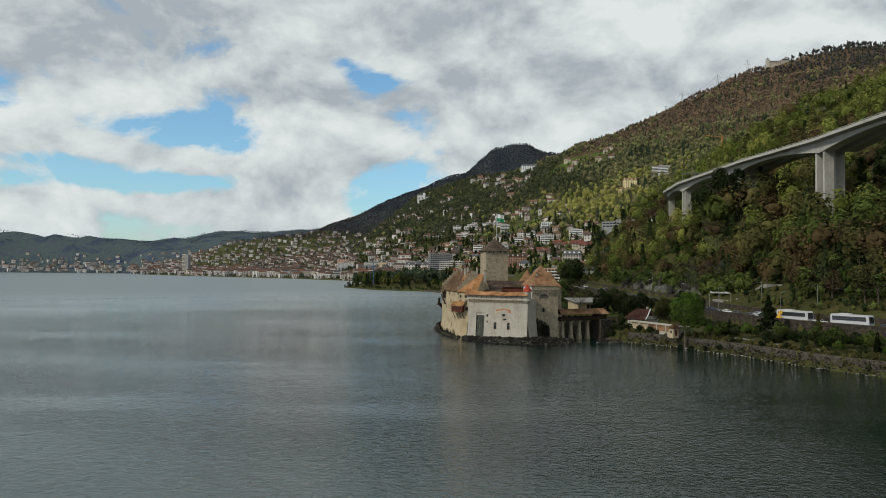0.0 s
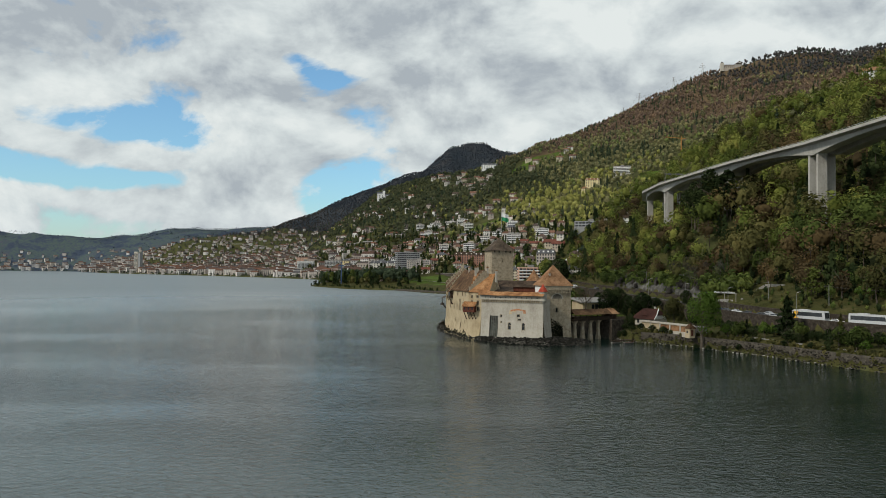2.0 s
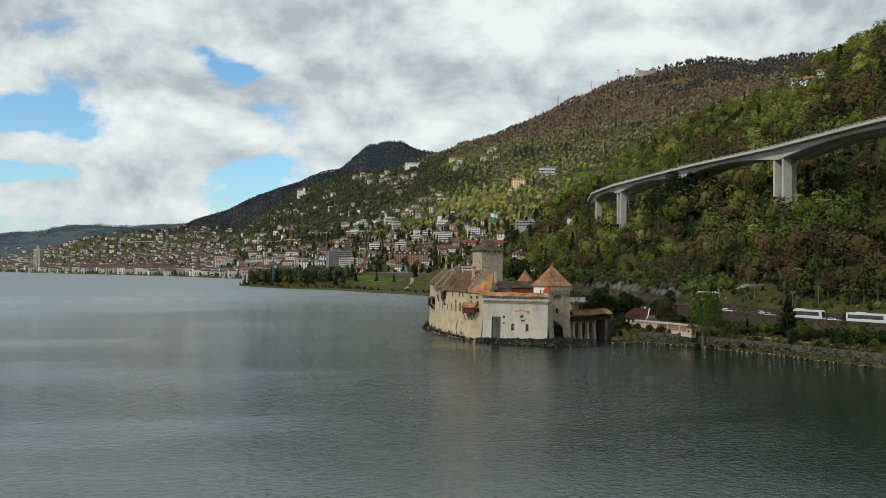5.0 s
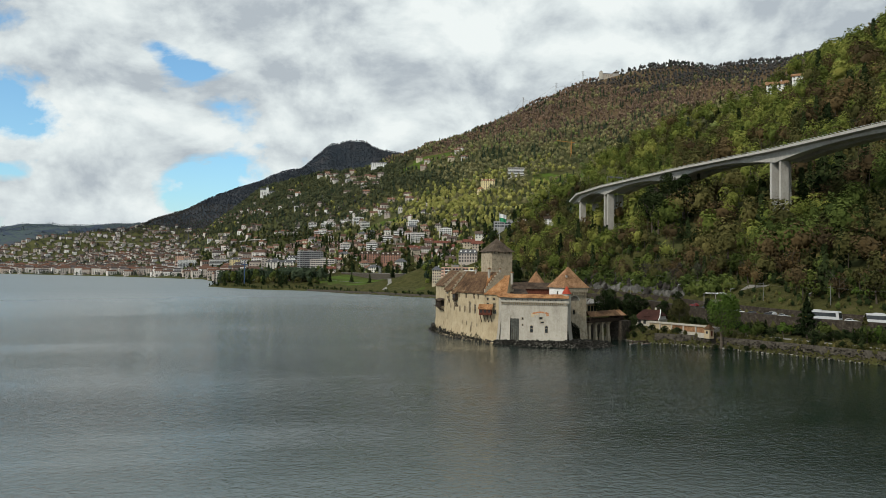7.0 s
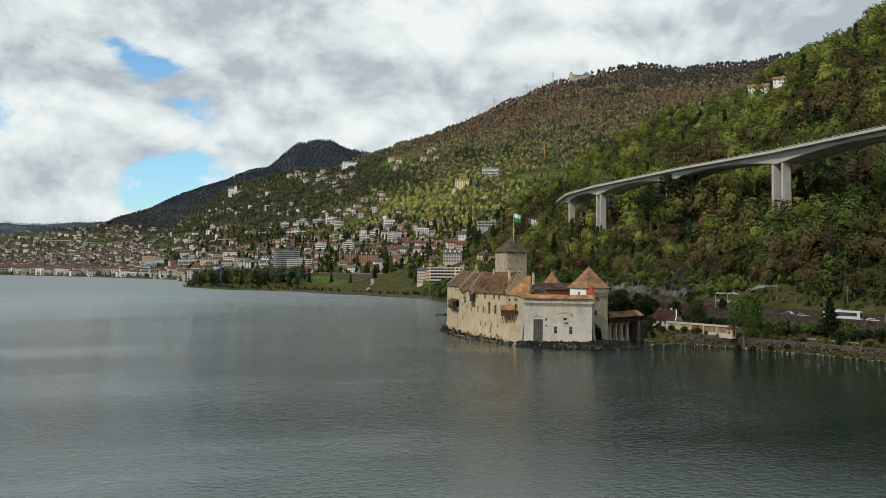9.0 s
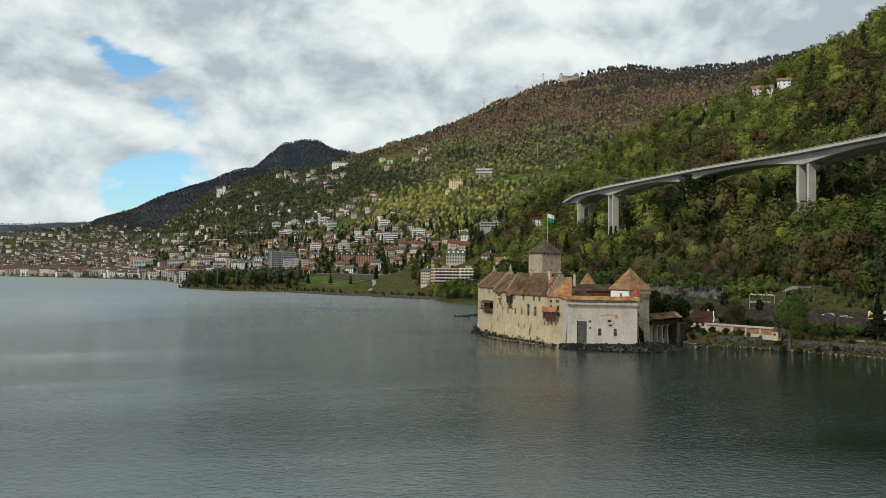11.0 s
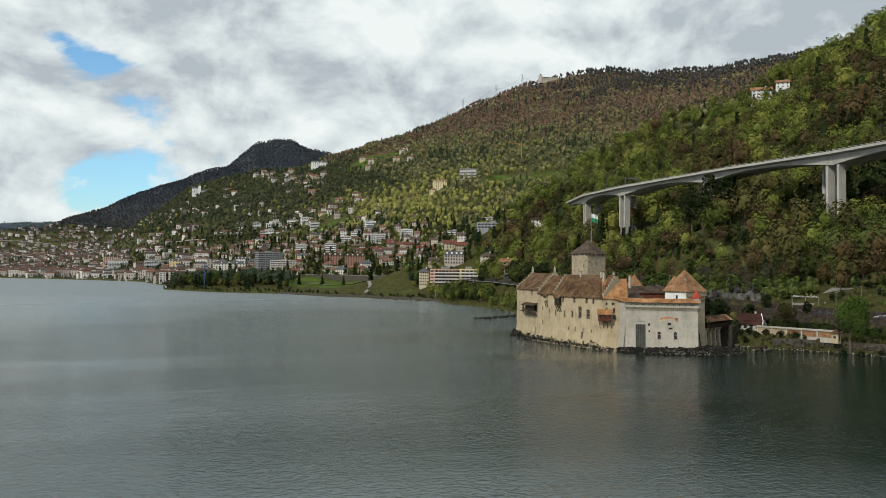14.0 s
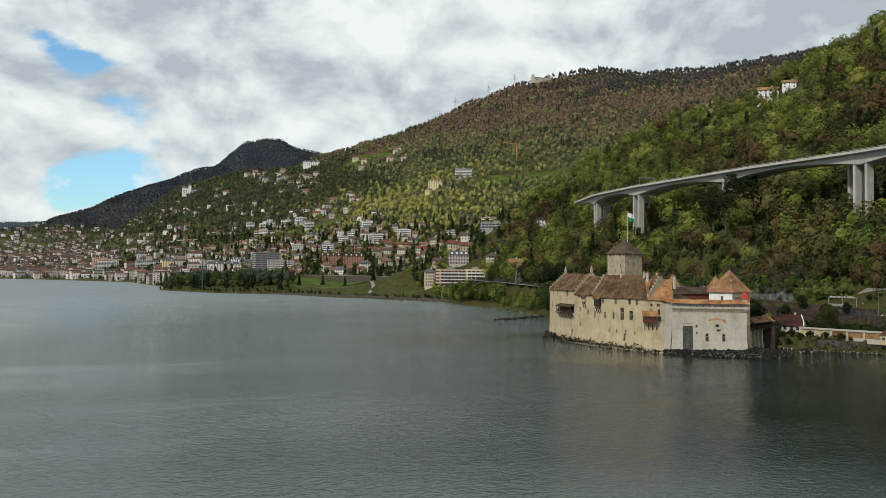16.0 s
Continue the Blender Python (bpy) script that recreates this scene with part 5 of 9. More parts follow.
def plant_woods():
    # slope above the road
    p, rng = scatter(21, 60, 560, 150, 780, 9.0)
    x, y = p.T
    d, z = shore_distance(x, y), ground_height(x, y)
    rd, _ = road_place(x, y)
    keep_ = (rd > 12) & ~in_meadow(x, y) & (np.hypot(x - 385, y - 606) > 26) & (np.hypot(x - 372, y - 582) > 22)
    keep_ &= seen_from_lake(x, y, z, 20.0)
    keep_ &= ~((rd < 24) & (waves(x, y, 70, 31) > -0.25) & (y < 330))
    x, y, z, d = x[keep_], y[keep_], z[keep_], d[keep_]
    tone = waves(x, y, 120, 41) * 0.8 + rng.normal(0, 0.55, len(x)) + 0.35 * np.clip((z - 95) / 60, 0, 1) - 0.25 + 0.55 * np.clip((y - 480) / 120, 0, 1)
    h = rng.uniform(9, 25, len(x)) * np.where(rd[keep_] < 40, 0.65, 1.0)
    under = np.abs(x - viaduct_x(y) - 10) < 20
    h = np.where(under & (y < 640), np.minimum(h, 80.5 - z), h)
    # cleared strip down the slope from a pier
    down, off = -(x - 169.0) * 0.51 - (y - 515.0) * 0.86, (x - 169.0) * 0.86 - (y - 515.0) * 0.51
    h = np.where((down > -6) & (down < 110) & (np.abs(off) < 15), np.minimum(h, 57.0 - 0.05 * down - z), h)
    alive = h > 3
    x, y, z, d, tone, h = x[alive], y[alive], z[alive], d[alive], tone[alive], h[alive]
    sets = (("broadleaf_wood", "mixed fresh green broadleaf trees on the steep slope", (tone > 0.15) & (z < 92) & (y < 330), "leaf_green", shapes_broad(100, 230, 0.058, 7)),
            ("spring_slope_wood", "yellow-green spring trees high on the steep slope, sunlight in their colour", ((tone > 0.0) & (z >= 92)) | ((tone > 0.15) & (z < 92) & (y >= 330)), "leaf_upper", shapes_broad(110, 230, 0.060, 6)),
            ("olive_wood", "olive and brownish spring trees on the steep slope", (tone <= np.where(z < 92, 0.15, 0.0)) & (tone > -0.45), "leaf_olive", shapes_broad(120, 230, 0.060, 7)),
            ("budding_wood", "copper-coloured budding trees on the steep slope", (tone <= -0.45) & (tone > -0.95), "leaf_copper", shapes_broad(140, 230, 0.062)),
            ("conifer_wood", "dark conifers on the steep slope", tone <= -0.95, "leaf_conifer", shapes_cone(160, 200, 0.085)))
    for name, label, pick, mat, shp in sets:
        wood(name, label, np.stack([x, y], -1)[pick], h[pick] * (1.2 if "conifer" in name else 1), rng.randint(0, len(shp), pick.sum()), mat, shp)

    # the mountain side over the towns
    p, rng = scatter(22, -500, 1500, 640, 2900, 11.6)
    x, y = p.T
    d, z = shore_distance(x, y), ground_height(x, y)
    town = town_density(x, y, z, d)
    keep_ = (d > 40) & ~in_meadow(x, y) & (rng.uniform(0, 1, len(x)) > town * 0.62) & ((x > 330) | (y > 780) | (z > 200))
    keep_ &= seen_from_lake(x, y, z, 18.0)
    for hx, hy, r in BUILT:
        # each house keeps its outlook down the slope
        keep_ &= np.hypot(x - hx + 0.5 * r * (hx + 80) / math.hypot(hx + 80, hy - 40), y - hy + 0.5 * r * (hy - 40) / math.hypot(hx + 80, hy - 40)) > r
    x, y, z, d, town = x[keep_], y[keep_], z[keep_], d[keep_], town[keep_]
    tone = waves(x, y, 330, 43) * 0.7 + rng.normal(0, 0.5, len(x))
    upper = np.clip((z - 300) / 160, 0, 1) * (x > 330)
    # where the sun patch on the slope is painted, by much paler trees
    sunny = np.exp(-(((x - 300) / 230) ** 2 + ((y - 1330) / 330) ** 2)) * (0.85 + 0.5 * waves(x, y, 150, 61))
    ground_ = np.stack([x, y], -1)
    h = rng.uniform(10, 17, len(x)) * (1 - 0.35 * (town > 0.3))
    bare = upper * 1.5 + tone * 0.5 + waves(x, y, 210, 63) * 0.35 > 0.9
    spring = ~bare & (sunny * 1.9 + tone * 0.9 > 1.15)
    conifer = ~spring & (tone < -0.60) & (~bare | (rng.uniform(0, 1, len(x)) < 0.35))
    # stands of dark firs and of budding trees between the bare beeches
    conifer |= bare & (waves(x, y, 95, 71) + 0.5 * waves(x, y, 40, 73) > 0.42) & (rng.uniform(0, 1, len(x)) < 0.55)
    bare &= ~conifer
    budding = bare & (waves(x, y, 120, 77) > 0.30) & (z < 560) & (rng.uniform(0, 1, len(x)) < 0.7)
    bare &= ~budding
    # cloud shade on the crest, painted by giving it a darker wood
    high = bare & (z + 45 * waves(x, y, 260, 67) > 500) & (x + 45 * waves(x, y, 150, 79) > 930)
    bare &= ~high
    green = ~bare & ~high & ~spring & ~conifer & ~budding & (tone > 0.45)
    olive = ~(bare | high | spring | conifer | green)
    # the shaded spur gets its own darker leaf colour
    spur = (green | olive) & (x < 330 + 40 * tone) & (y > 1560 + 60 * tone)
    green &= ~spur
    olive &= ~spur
    for name, label, pick, mat, shp in (
            ("bare_wood", "bare brown and grey woods high on the mountain", bare, "hill_bare_lit", shapes_bare(200, 24, 0.20)),
            ("crest_wood", "grey-brown leafless woods along the mountain crest, cloud shade in their dark colour", high, "leaf_hazy", shapes_bare(205, 24, 0.20)),
            ("spring_wood", "yellow-green spring woods below the villas, a sun patch in their colour", spring, "leaf_sunny_spring", shapes_broad(210, 40, 0.15, 5, skin=(6, 4))),
            ("mountain_conifers", "dark conifers scattered over the mountain side", conifer, "hill_conifer_lit", shapes_cone(220, 46, 0.16)),
            ("spur_wood", "green woods on the spur over the far town, shade in their dull colour", spur, "spur_shaded", shapes_broad(250, 26, 0.17, 5, skin=(5, 3))),
            ("mountain_broadleaf", "green broadleaf trees on the mountain side", green, "hill_green_lit", shapes_broad(230, 34, 0.16, 5, skin=(6, 4))),
            ("mountain_wood", "olive-brown early spring woods on the mountain side", olive, "hill_olive_lit", shapes_broad(240, 30, 0.17, 5, skin=(5, 3)))):
        wood(name, label, ground_[pick], h[pick] * (1.1 if mat == "hill_conifer_lit" else 1), rng.randint(0, len(shp), pick.sum()), mat, shp)

    # far mountains and hills
    p, rng = scatter(23, -3300, 1400, 2500, 4700, 12.2)
    x, y = p.T
    d, z = shore_distance(x, y), ground_height(x, y)
    keep_ = (d > 25) & ((y > 2900) | (x < -330)) & ~in_meadow(x, y) & (rng.uniform(0, 1, len(x)) > 0.55 * town_density(x, y, z, d))
    keep_ &= (waves(x, y, 300, 47) > -0.1) | (x > -900)
    keep_ &= (rng.uniform(0, 1, len(x)) > 0.80) | (z > 165) | (x > -230)
    keep_ &= (rng.uniform(0, 1, len(x)) > 0.25) | (x > -1150)
    keep_ &= seen_from_lake(x, y, z, 22.0)
    x, y, z = x[keep_], y[keep_], z[keep_]
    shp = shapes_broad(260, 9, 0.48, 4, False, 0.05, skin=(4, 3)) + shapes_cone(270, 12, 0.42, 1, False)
    # the farther the stand, the bluer its painted haze
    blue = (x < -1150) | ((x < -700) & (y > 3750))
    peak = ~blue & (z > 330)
    for name, label, pick, mat, tall in (("peak_wood", "dark woods on the far peak, tinted blue for haze", peak, "leaf_hazy_peak", (8, 11)),
                                         ("distant_wood", "brownish and dark green woods on the far mountain, tinted for haze", ~blue & ~peak, "leaf_hazy", (6, 10)),
                                         ("remote_wood", "woods on the remotest hills with blue haze in their colour", blue, "leaf_haze_blue", (4, 6.5))):
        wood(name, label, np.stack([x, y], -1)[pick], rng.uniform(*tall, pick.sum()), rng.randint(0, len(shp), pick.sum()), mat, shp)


# ---- single trees near the water ----
def tree(name, at, h, kind, mat, seed, label, width=0.62, low=0.2, count=900, size=0.62, group="trees by the shore"):
    """A tapered trunk with limbs, and a crown of many leaf clumps."""
    rng = np.random.RandomState(seed)
    o = thing(name, at, label, "tree", group, turn=rng.uniform(0, 6))
    g = Geo()
    top = h * (0.95 if kind == "cone" else 0.72)
    n = 6
    for k in range(n):
        z0, z1 = top * k / n - (0.6 if k == 0 else 0), top * (k + 1) / n
        r0, r1 = 0.026 * h * (1 - k / n) + 0.05, 0.026 * h * (1 - (k + 1) / n) + 0.05
        g.cone(0.15 * math.sin(k), 0.15 * math.cos(k * 1.3), z0, r0, z1, r1, 7, 0, False)
    if kind != "cone":
        for k in range(9):
            a, z = rng.uniform(0, 6.28), h * rng.uniform(0.25, 0.6)
            l = h * width * rng.uniform(0.25, 0.42)
            e = (l * math.cos(a), l * math.sin(a), z + l * rng.uniform(0.5, 1.1))
            g.beam((0, 0, z), e, 0.008 * h)
            for _ in range(3):
                g.beam(e, (e[0] + rng.uniform(-1, 1) * l * 0.5, e[1] + rng.uniform(-1, 1) * l * 0.5, e[2] + rng.uniform(0.2, 0.6) * l), 0.004 * h)
    part("trunk", g, M["bark"], o)
    if kind == "cone":
        p, d = cone_points(rng, count, width * h, low * h, h)
    else:
        p, d = crown_points(rng, count, width * h, low * h, h, 9, 0.35)
    v = leaf_quads(rng, p, d, size)
    if kind == "bare":
        q = v.reshape(-1, 4, 3)
        c = q.mean(1, keepdims=True)
        v = (c + (q - c) * [0.2, 0.2, 1.9]).reshape(-1, 3)
    cr = new("crown", array_mesh("crown", v, np.arange(len(v)).reshape(-1, 4), [M[mat]]))
    soften(cr.data, np.repeat(d, 4, axis=0))
    cr.parent = o
    return o


def foot_of(x, y):
    return (x, y, float(ground_height(np.array([float(x)]), np.array([float(y)]))[0]))


def plant_singles():
    big = tree("poplar", foot_of(81.5, 249.6), 20.0, "round", "leaf_poplar", 1, "tall airy bright green broadleaf tree behind the quay wall", 0.58, 0.08, 3600, 0.50)
    tree("pine", foot_of(102.0, 233.0), 13.5, "cone", "leaf_conifer", 2, "dark broad conifer in the garden by the road", 0.72, 0.14, 1500, 0.7)
    tree("cypress", foot_of(109.0, 216.0), 9.0, "cone", "leaf_olive", 3, "thin yellowish conifer in the lakeside garden", 0.45, 0.1, 800, 0.5)
    tree("chestnut", foot_of(83.2, 279.6), 10.5, "round", "leaf_olive", 4, "dense olive-green round tree beside the red-roofed house", 0.85, 0.10, 3000, 0.42)
    tree("bare_tree", (57.0, 308.0, 7.5), 14.0, "bare", "leaf_bare", 5, "leafless spreading tree on the lawn terrace", 0.75, 0.3, 1800, 0.30)
    tree("yew", (66.5, 309.0, 7.4), 11.5, "round", "leaf_conifer", 6, "dense dark evergreen on the lawn terrace", 0.85, 0.08, 2200, 0.5)
    tree("yew", (73.5, 318.0, 7.0), 12.5, "round", "leaf_conifer", 7, "dense dark evergreen behind the lawn terrace", 0.8, 0.08, 2200, 0.5)
    models = {
        "bush": tree("bush", foot_of(111.0, 207.0), 4.2, "round", "leaf_poplar", 11, "rounded green bush in the lakeside garden", 1.0, 0.02, 500, 0.42, "bushes"),
        "dark_bush": tree("bush", foot_of(104.5, 224.0), 3.4, "round", "leaf_conifer", 12, "dark clipped bush in the lakeside garden", 1.15, 0.02, 450, 0.4, "bushes"),
        "small": tree("small_tree", foot_of(106.0, 204.0), 6.0, "round", "leaf_green", 13, "small bright green tree in the garden", 0.85, 0.15, 600, 0.5),
        "cone": tree("small_conifer", foot_of(112.5, 212.0), 5.0, "cone", "leaf_conifer", 14, "small dark conifer in the garden", 0.5, 0.05, 450, 0.45),
        "shore": tree("shore_tree", foot_of(84.0, 505.0), 15.0, "round", "leaf_green", 15, "full green tree leaning over the far shore", 0.85, 0.06, 800, 0.95),
        "shore_yellow": tree("shore_tree", foot_of(92.0, 560.0), 15.0, "round", "leaf_upper", 16, "yellow-green spring tree on the far shore", 0.75, 0.06, 800, 0.95),
        "slope": tree("slope_tree", foot_of(128.0, 262.0), 11.0, "round", "leaf_green", 17, "fresh green tree on the slope above the road", 0.75, 0.12, 500, 0.82, "trees on the slope"),
        "slope_olive": tree("slope_tree", foot_of(136.0, 240.0), 11.0, "round", "leaf_olive", 18, "olive-brown tree on the slope above the road", 0.75, 0.12, 500, 0.82, "trees on the slope"),
        "slope_copper": tree("slope_tree", foot_of(150.0, 250.0), 13.0, "round", "leaf_copper", 19, "copper-budding tree on the slope above the road", 0.7, 0.15, 500, 0.76, "trees on the slope"),
        "slope_bare": tree("slope_tree", foot_of(112.0, 330.0), 11.0, "bare", "leaf_grey", 20, "grey leafless tree below the cliff", 0.75, 0.25, 700, 0.4, "trees on the slope"),
    }
    for k, (x, y, h) in enumerate(((150, 402, 30), (157, 396, 27), (146, 412, 27), (153, 420, 25), (142, 398, 24))):
        tree("tall_pine", foot_of(x, y), h, "round", "leaf_conifer", 40 + k, "tall dark pine standing in front of the viaduct", 0.55, 0.25, 1500, 1.1, "tall pines")
    models["dark_tree"] = tree("dark_tree", foot_of(88, 330), 11.0, "round", "leaf_conifer", 50, "dense dark evergreen between the shore and the road", 0.8, 0.06, 700, 0.85)
    rng = np.random.RandomState(4)

    def put(kind, x, y, s=None):
        s = s or rng.uniform(0.8, 1.2)
        m = pose(*foot_of(x, y), 0, 0, rng.uniform(0, 360)) @ Matrix.Diagonal((s, s, s * rng.uniform(0.9, 1.1), 1))
        c = copy_thing(models[kind], m)
        c.scale = m.to_scale()

    # garden between quay and road
    for k in range(46):
        y = rng.uniform(178, 250)
        x = float(np.interp(y, [176, 198, 230, 257], [112, 101, 90, 78])) + rng.uniform(4, 19)
        if road_place(np.array([x]), np.array([y]))[0][0] > -8.5:
            continue
        put(("bush", "dark_bush", "dark_bush", "small", "cone")[rng.randint(0, 5)], x, y)
    for x, y in ((82, 246), (85, 241), (88, 236), (80, 251), (91, 233), (95, 222), (99, 214)):
        put("dark_bush", x, y, 0.6)
    for x, y, s in ((80, 312, 0.9), (86, 318, 1.0), (92, 322, 0.8), (84, 345, 1.0), (80, 362, 1.0), (82, 380, 1.0), (78, 400, 1.1), (76, 420, 1.0), (74, 440, 1.0), (80, 470, 1.0), (86, 480, 1.1), (82, 330, 0.9), (98, 304, 0.6), (70, 290, 0.45), (66, 286, 0.4)):
        put("dark_tree", x, y, s)
    for x, y, s in ((95, 310, 0.8), (99, 285, 0.5)):
        put("dark_tree", x, y, s)
    for x, y in ((64, 279), (66, 276), (68, 281), (63, 283), (69, 274), (66, 283), (72, 270), (74, 266)):
        put("dark_bush", x, y, 0.8)
    for x, y, s in ((70, 446, 1.3), (73, 456, 1.5), (76, 468, 1.4), (79, 480, 1.5), (84, 492, 1.4), (74, 437, 1.2), (88, 505, 1.4), (92, 520, 1.4), (80, 460, 1.5), (86, 478, 1.6), (96, 535, 1.5), (100, 552, 1.4)):
        put(("dark_tree", "shore")[int(x) % 2], x, y, s * (1.0 if int(x) % 2 == 0 else 0.75))
    # shore trees round the bay
    for k, (x, y, s) in enumerate(((76, 478, 0.8), (80, 488, 1.0), (88, 520, 0.9), (98, 545, 1.0), (95, 575, 1.0), (90, 590, 0.9), (88, 610, 0.85), (92, 630, 1.0), (86, 650, 0.8), (96, 655, 1.0),
                                  (72, 455, 0.7), (74, 466, 0.9), (100, 600, 1.1), (104, 622, 1.0), (102, 560, 0.9), (70, 430, 0.75), (72, 405, 0.7), (70, 380, 0.7), (76, 360, 0.8))):
        put(("shore", "dark_tree", "shore", "dark_tree", "shore_yellow")[k % 5], x, y, s)
    # headland and meadow
    for k in range(16):
        t = rng.uniform(0, 1)
        put(("shore", "slope_olive", "shore", "dark_bush", "shore_yellow")[rng.randint(0, 5)], -140 + 95 * t + rng.uniform(-3, 22), 1108 - 125 * t + rng.uniform(0, 26), rng.uniform(0.7, 1.1))
    for x, y, s in ((52, 905, 0.7), (70, 850, 0.9), (35, 945, 0.8), (10, 960, 0.8), (-5, 955, 0.7), (95, 760, 0.7), (112, 800, 1.0)):
        put("cone", x, y, s * 3.2)
    # scrub and trees on the slope just over the road
    for k in range(150):
        y = rng.uniform(165, 470)
        p, a = along_road_hint(y)
        u = rng.uniform(20, 40)
        x = p + u
        if 276 < y < 312 and u < 30:
            continue
        kind = ("slope", "slope_olive", "slope_copper", "bush", "dark_bush", "bush")[rng.randint(0, 6)]
        if 318 < y < 372 and u < 26:
            kind = "slope_bare"
        put(kind, x, y, rng.uniform(0.6, 1.05))


def along_road_hint(y):
    ry = np.array([p[1] for p in ROAD])
    rx = np.array([p[0] for p in ROAD])
    return float(np.interp(y, ry, rx)), 0.0


plant_singles()

# ---- the towns ----
def tinted(name, tones, rough=0.85, dirt=0.45):
    """Painted render whose colour goes from house to house."""
    m, n = material(name)
    p = place(n)
    r = n.add("ShaderNodeObjectInfo").outputs["Random"]
    k = len(tones) - 1
    c = n.ramp(r, [(i / k, t) for i, t in enumerate(tones)])
    s = n.noise(n.vmath("MULTIPLY", p, (0.8, 0.8, 0.15)), 0.8, 4.0, 0.6)
    c = n.mix(n.math("MULTIPLY", s, dirt), c, (0.30, 0.27, 0.23), "MIX")
    finish(n, c, rough)
    return m


M["house_wall"] = tinted("house_render", [(0.74, 0.73, 0.69), (0.60, 0.54, 0.42), (0.76, 0.75, 0.72), (0.42, 0.33, 0.24), (0.70, 0.68, 0.62), (0.34, 0.26, 0.22), (0.68, 0.60, 0.44), (0.30, 0.25, 0.21)], 0.85, 0.18)
M["block_wall"] = tinted("block_render", [(0.50, 0.48, 0.45), (0.64, 0.63, 0.61), (0.46, 0.37, 0.29), (0.58, 0.54, 0.46), (0.36, 0.34, 0.32)])
M["pink_wall"] = worn("salmon_render", (0.50, 0.30, 0.22), (0.60, 0.38, 0.28), (0.66, 0.45, 0.35), 0.3, 2.0)
M["brick_wall"] = worn("brick_red_render", (0.22, 0.11, 0.08), (0.32, 0.17, 0.12), (0.40, 0.25, 0.18), 0.3, 2.0)
M["yellow_wall"] = worn("yellow_render", (0.58, 0.47, 0.24), (0.70, 0.59, 0.33), (0.75, 0.66, 0.42), 0.3, 2.0)
M["grey_wall"] = worn("grey_cladding", (0.20, 0.205, 0.21), (0.29, 0.295, 0.30), (0.36, 0.36, 0.36), 0.3, 2.0)
M["roof_town"] = tinted("town_roof", [(0.10, 0.06, 0.045), (0.17, 0.085, 0.055), (0.075, 0.06, 0.052), (0.22, 0.11, 0.07), (0.09, 0.075, 0.065)], 0.85, 0.06)
M["roof_flat"] = plain("gravel_roof", (0.26, 0.25, 0.235), 0.95)
M["slate"] = plain("slate_roof", (0.085, 0.088, 0.095), 0.7)
M["glass_town"] = plain("town_glass", (0.035, 0.04, 0.045), 0.15, 0, 0.3)
M["white_paint"] = plain("white_paint", (0.75, 0.75, 0.73), 0.6, 0, 0.05)


def add_windows(parent, w, d, z0, storey, rows, cols, side=2, ww=1.2, wh=1.5):
    for k in range(rows):
        z = z0 + k * storey + 0.9
        for c in range(cols):
            x = -w / 2 + w * (c + 0.5) / cols
            part("window", Geo().box(x - ww / 2, -d / 2 - 0.05, z, x + ww / 2, -d / 2 + 0.1, z + wh), M["glass_town"], parent)
        for c in range(side):
            y = -d / 2 + d * (c + 0.5) / side
            part("window", Geo().box(-w / 2 - 0.05, y - ww / 2, z, -w / 2 + 0.1, y + ww / 2, z + wh), M["glass_town"], parent)


def gable_house(name, at, turn, w, d, storeys, wall, roof_mat, label, group, hip=False, cols=3, steep=0.72, deep=7.0):
    h = storeys * 2.8
    o = thing(name, at, label, "house", group, turn=turn)
    b = part("wall", Geo().box(-w / 2, -d / 2, -deep, w / 2, d / 2, h), M[wall], o)
    e, top = 1.0, h + d / 2 * steep
    r = Geo()
    inset = d * 0.42 if hip else 0.0
    A, B, C, D = (-w / 2 - e, -d / 2 - e, h - 0.25), (w / 2 + e, -d / 2 - e, h - 0.25), (w / 2 + e, d / 2 + e, h - 0.25), (-w / 2 - e, d / 2 + e, h - 0.25)
    R0, R1 = (-w / 2 - (0 if hip else e) + inset, 0, top), (w / 2 + (0 if hip else e) - inset, 0, top)
    r.poly([A, B, R1, R0]).poly([C, D, R0, R1]).poly([D, A, R0]).poly([B, C, R1]).poly([D, C, B, A])
    part("roof", r, M[roof_mat], o)
    part("chimney", Geo().box(w * 0.18, -0.4, top - 1.2, w * 0.18 + 0.8, 0.4, top + 0.8), M["white_paint"], o)
    add_windows(b, w, d, 0, 2.8, storeys, cols)
    return o


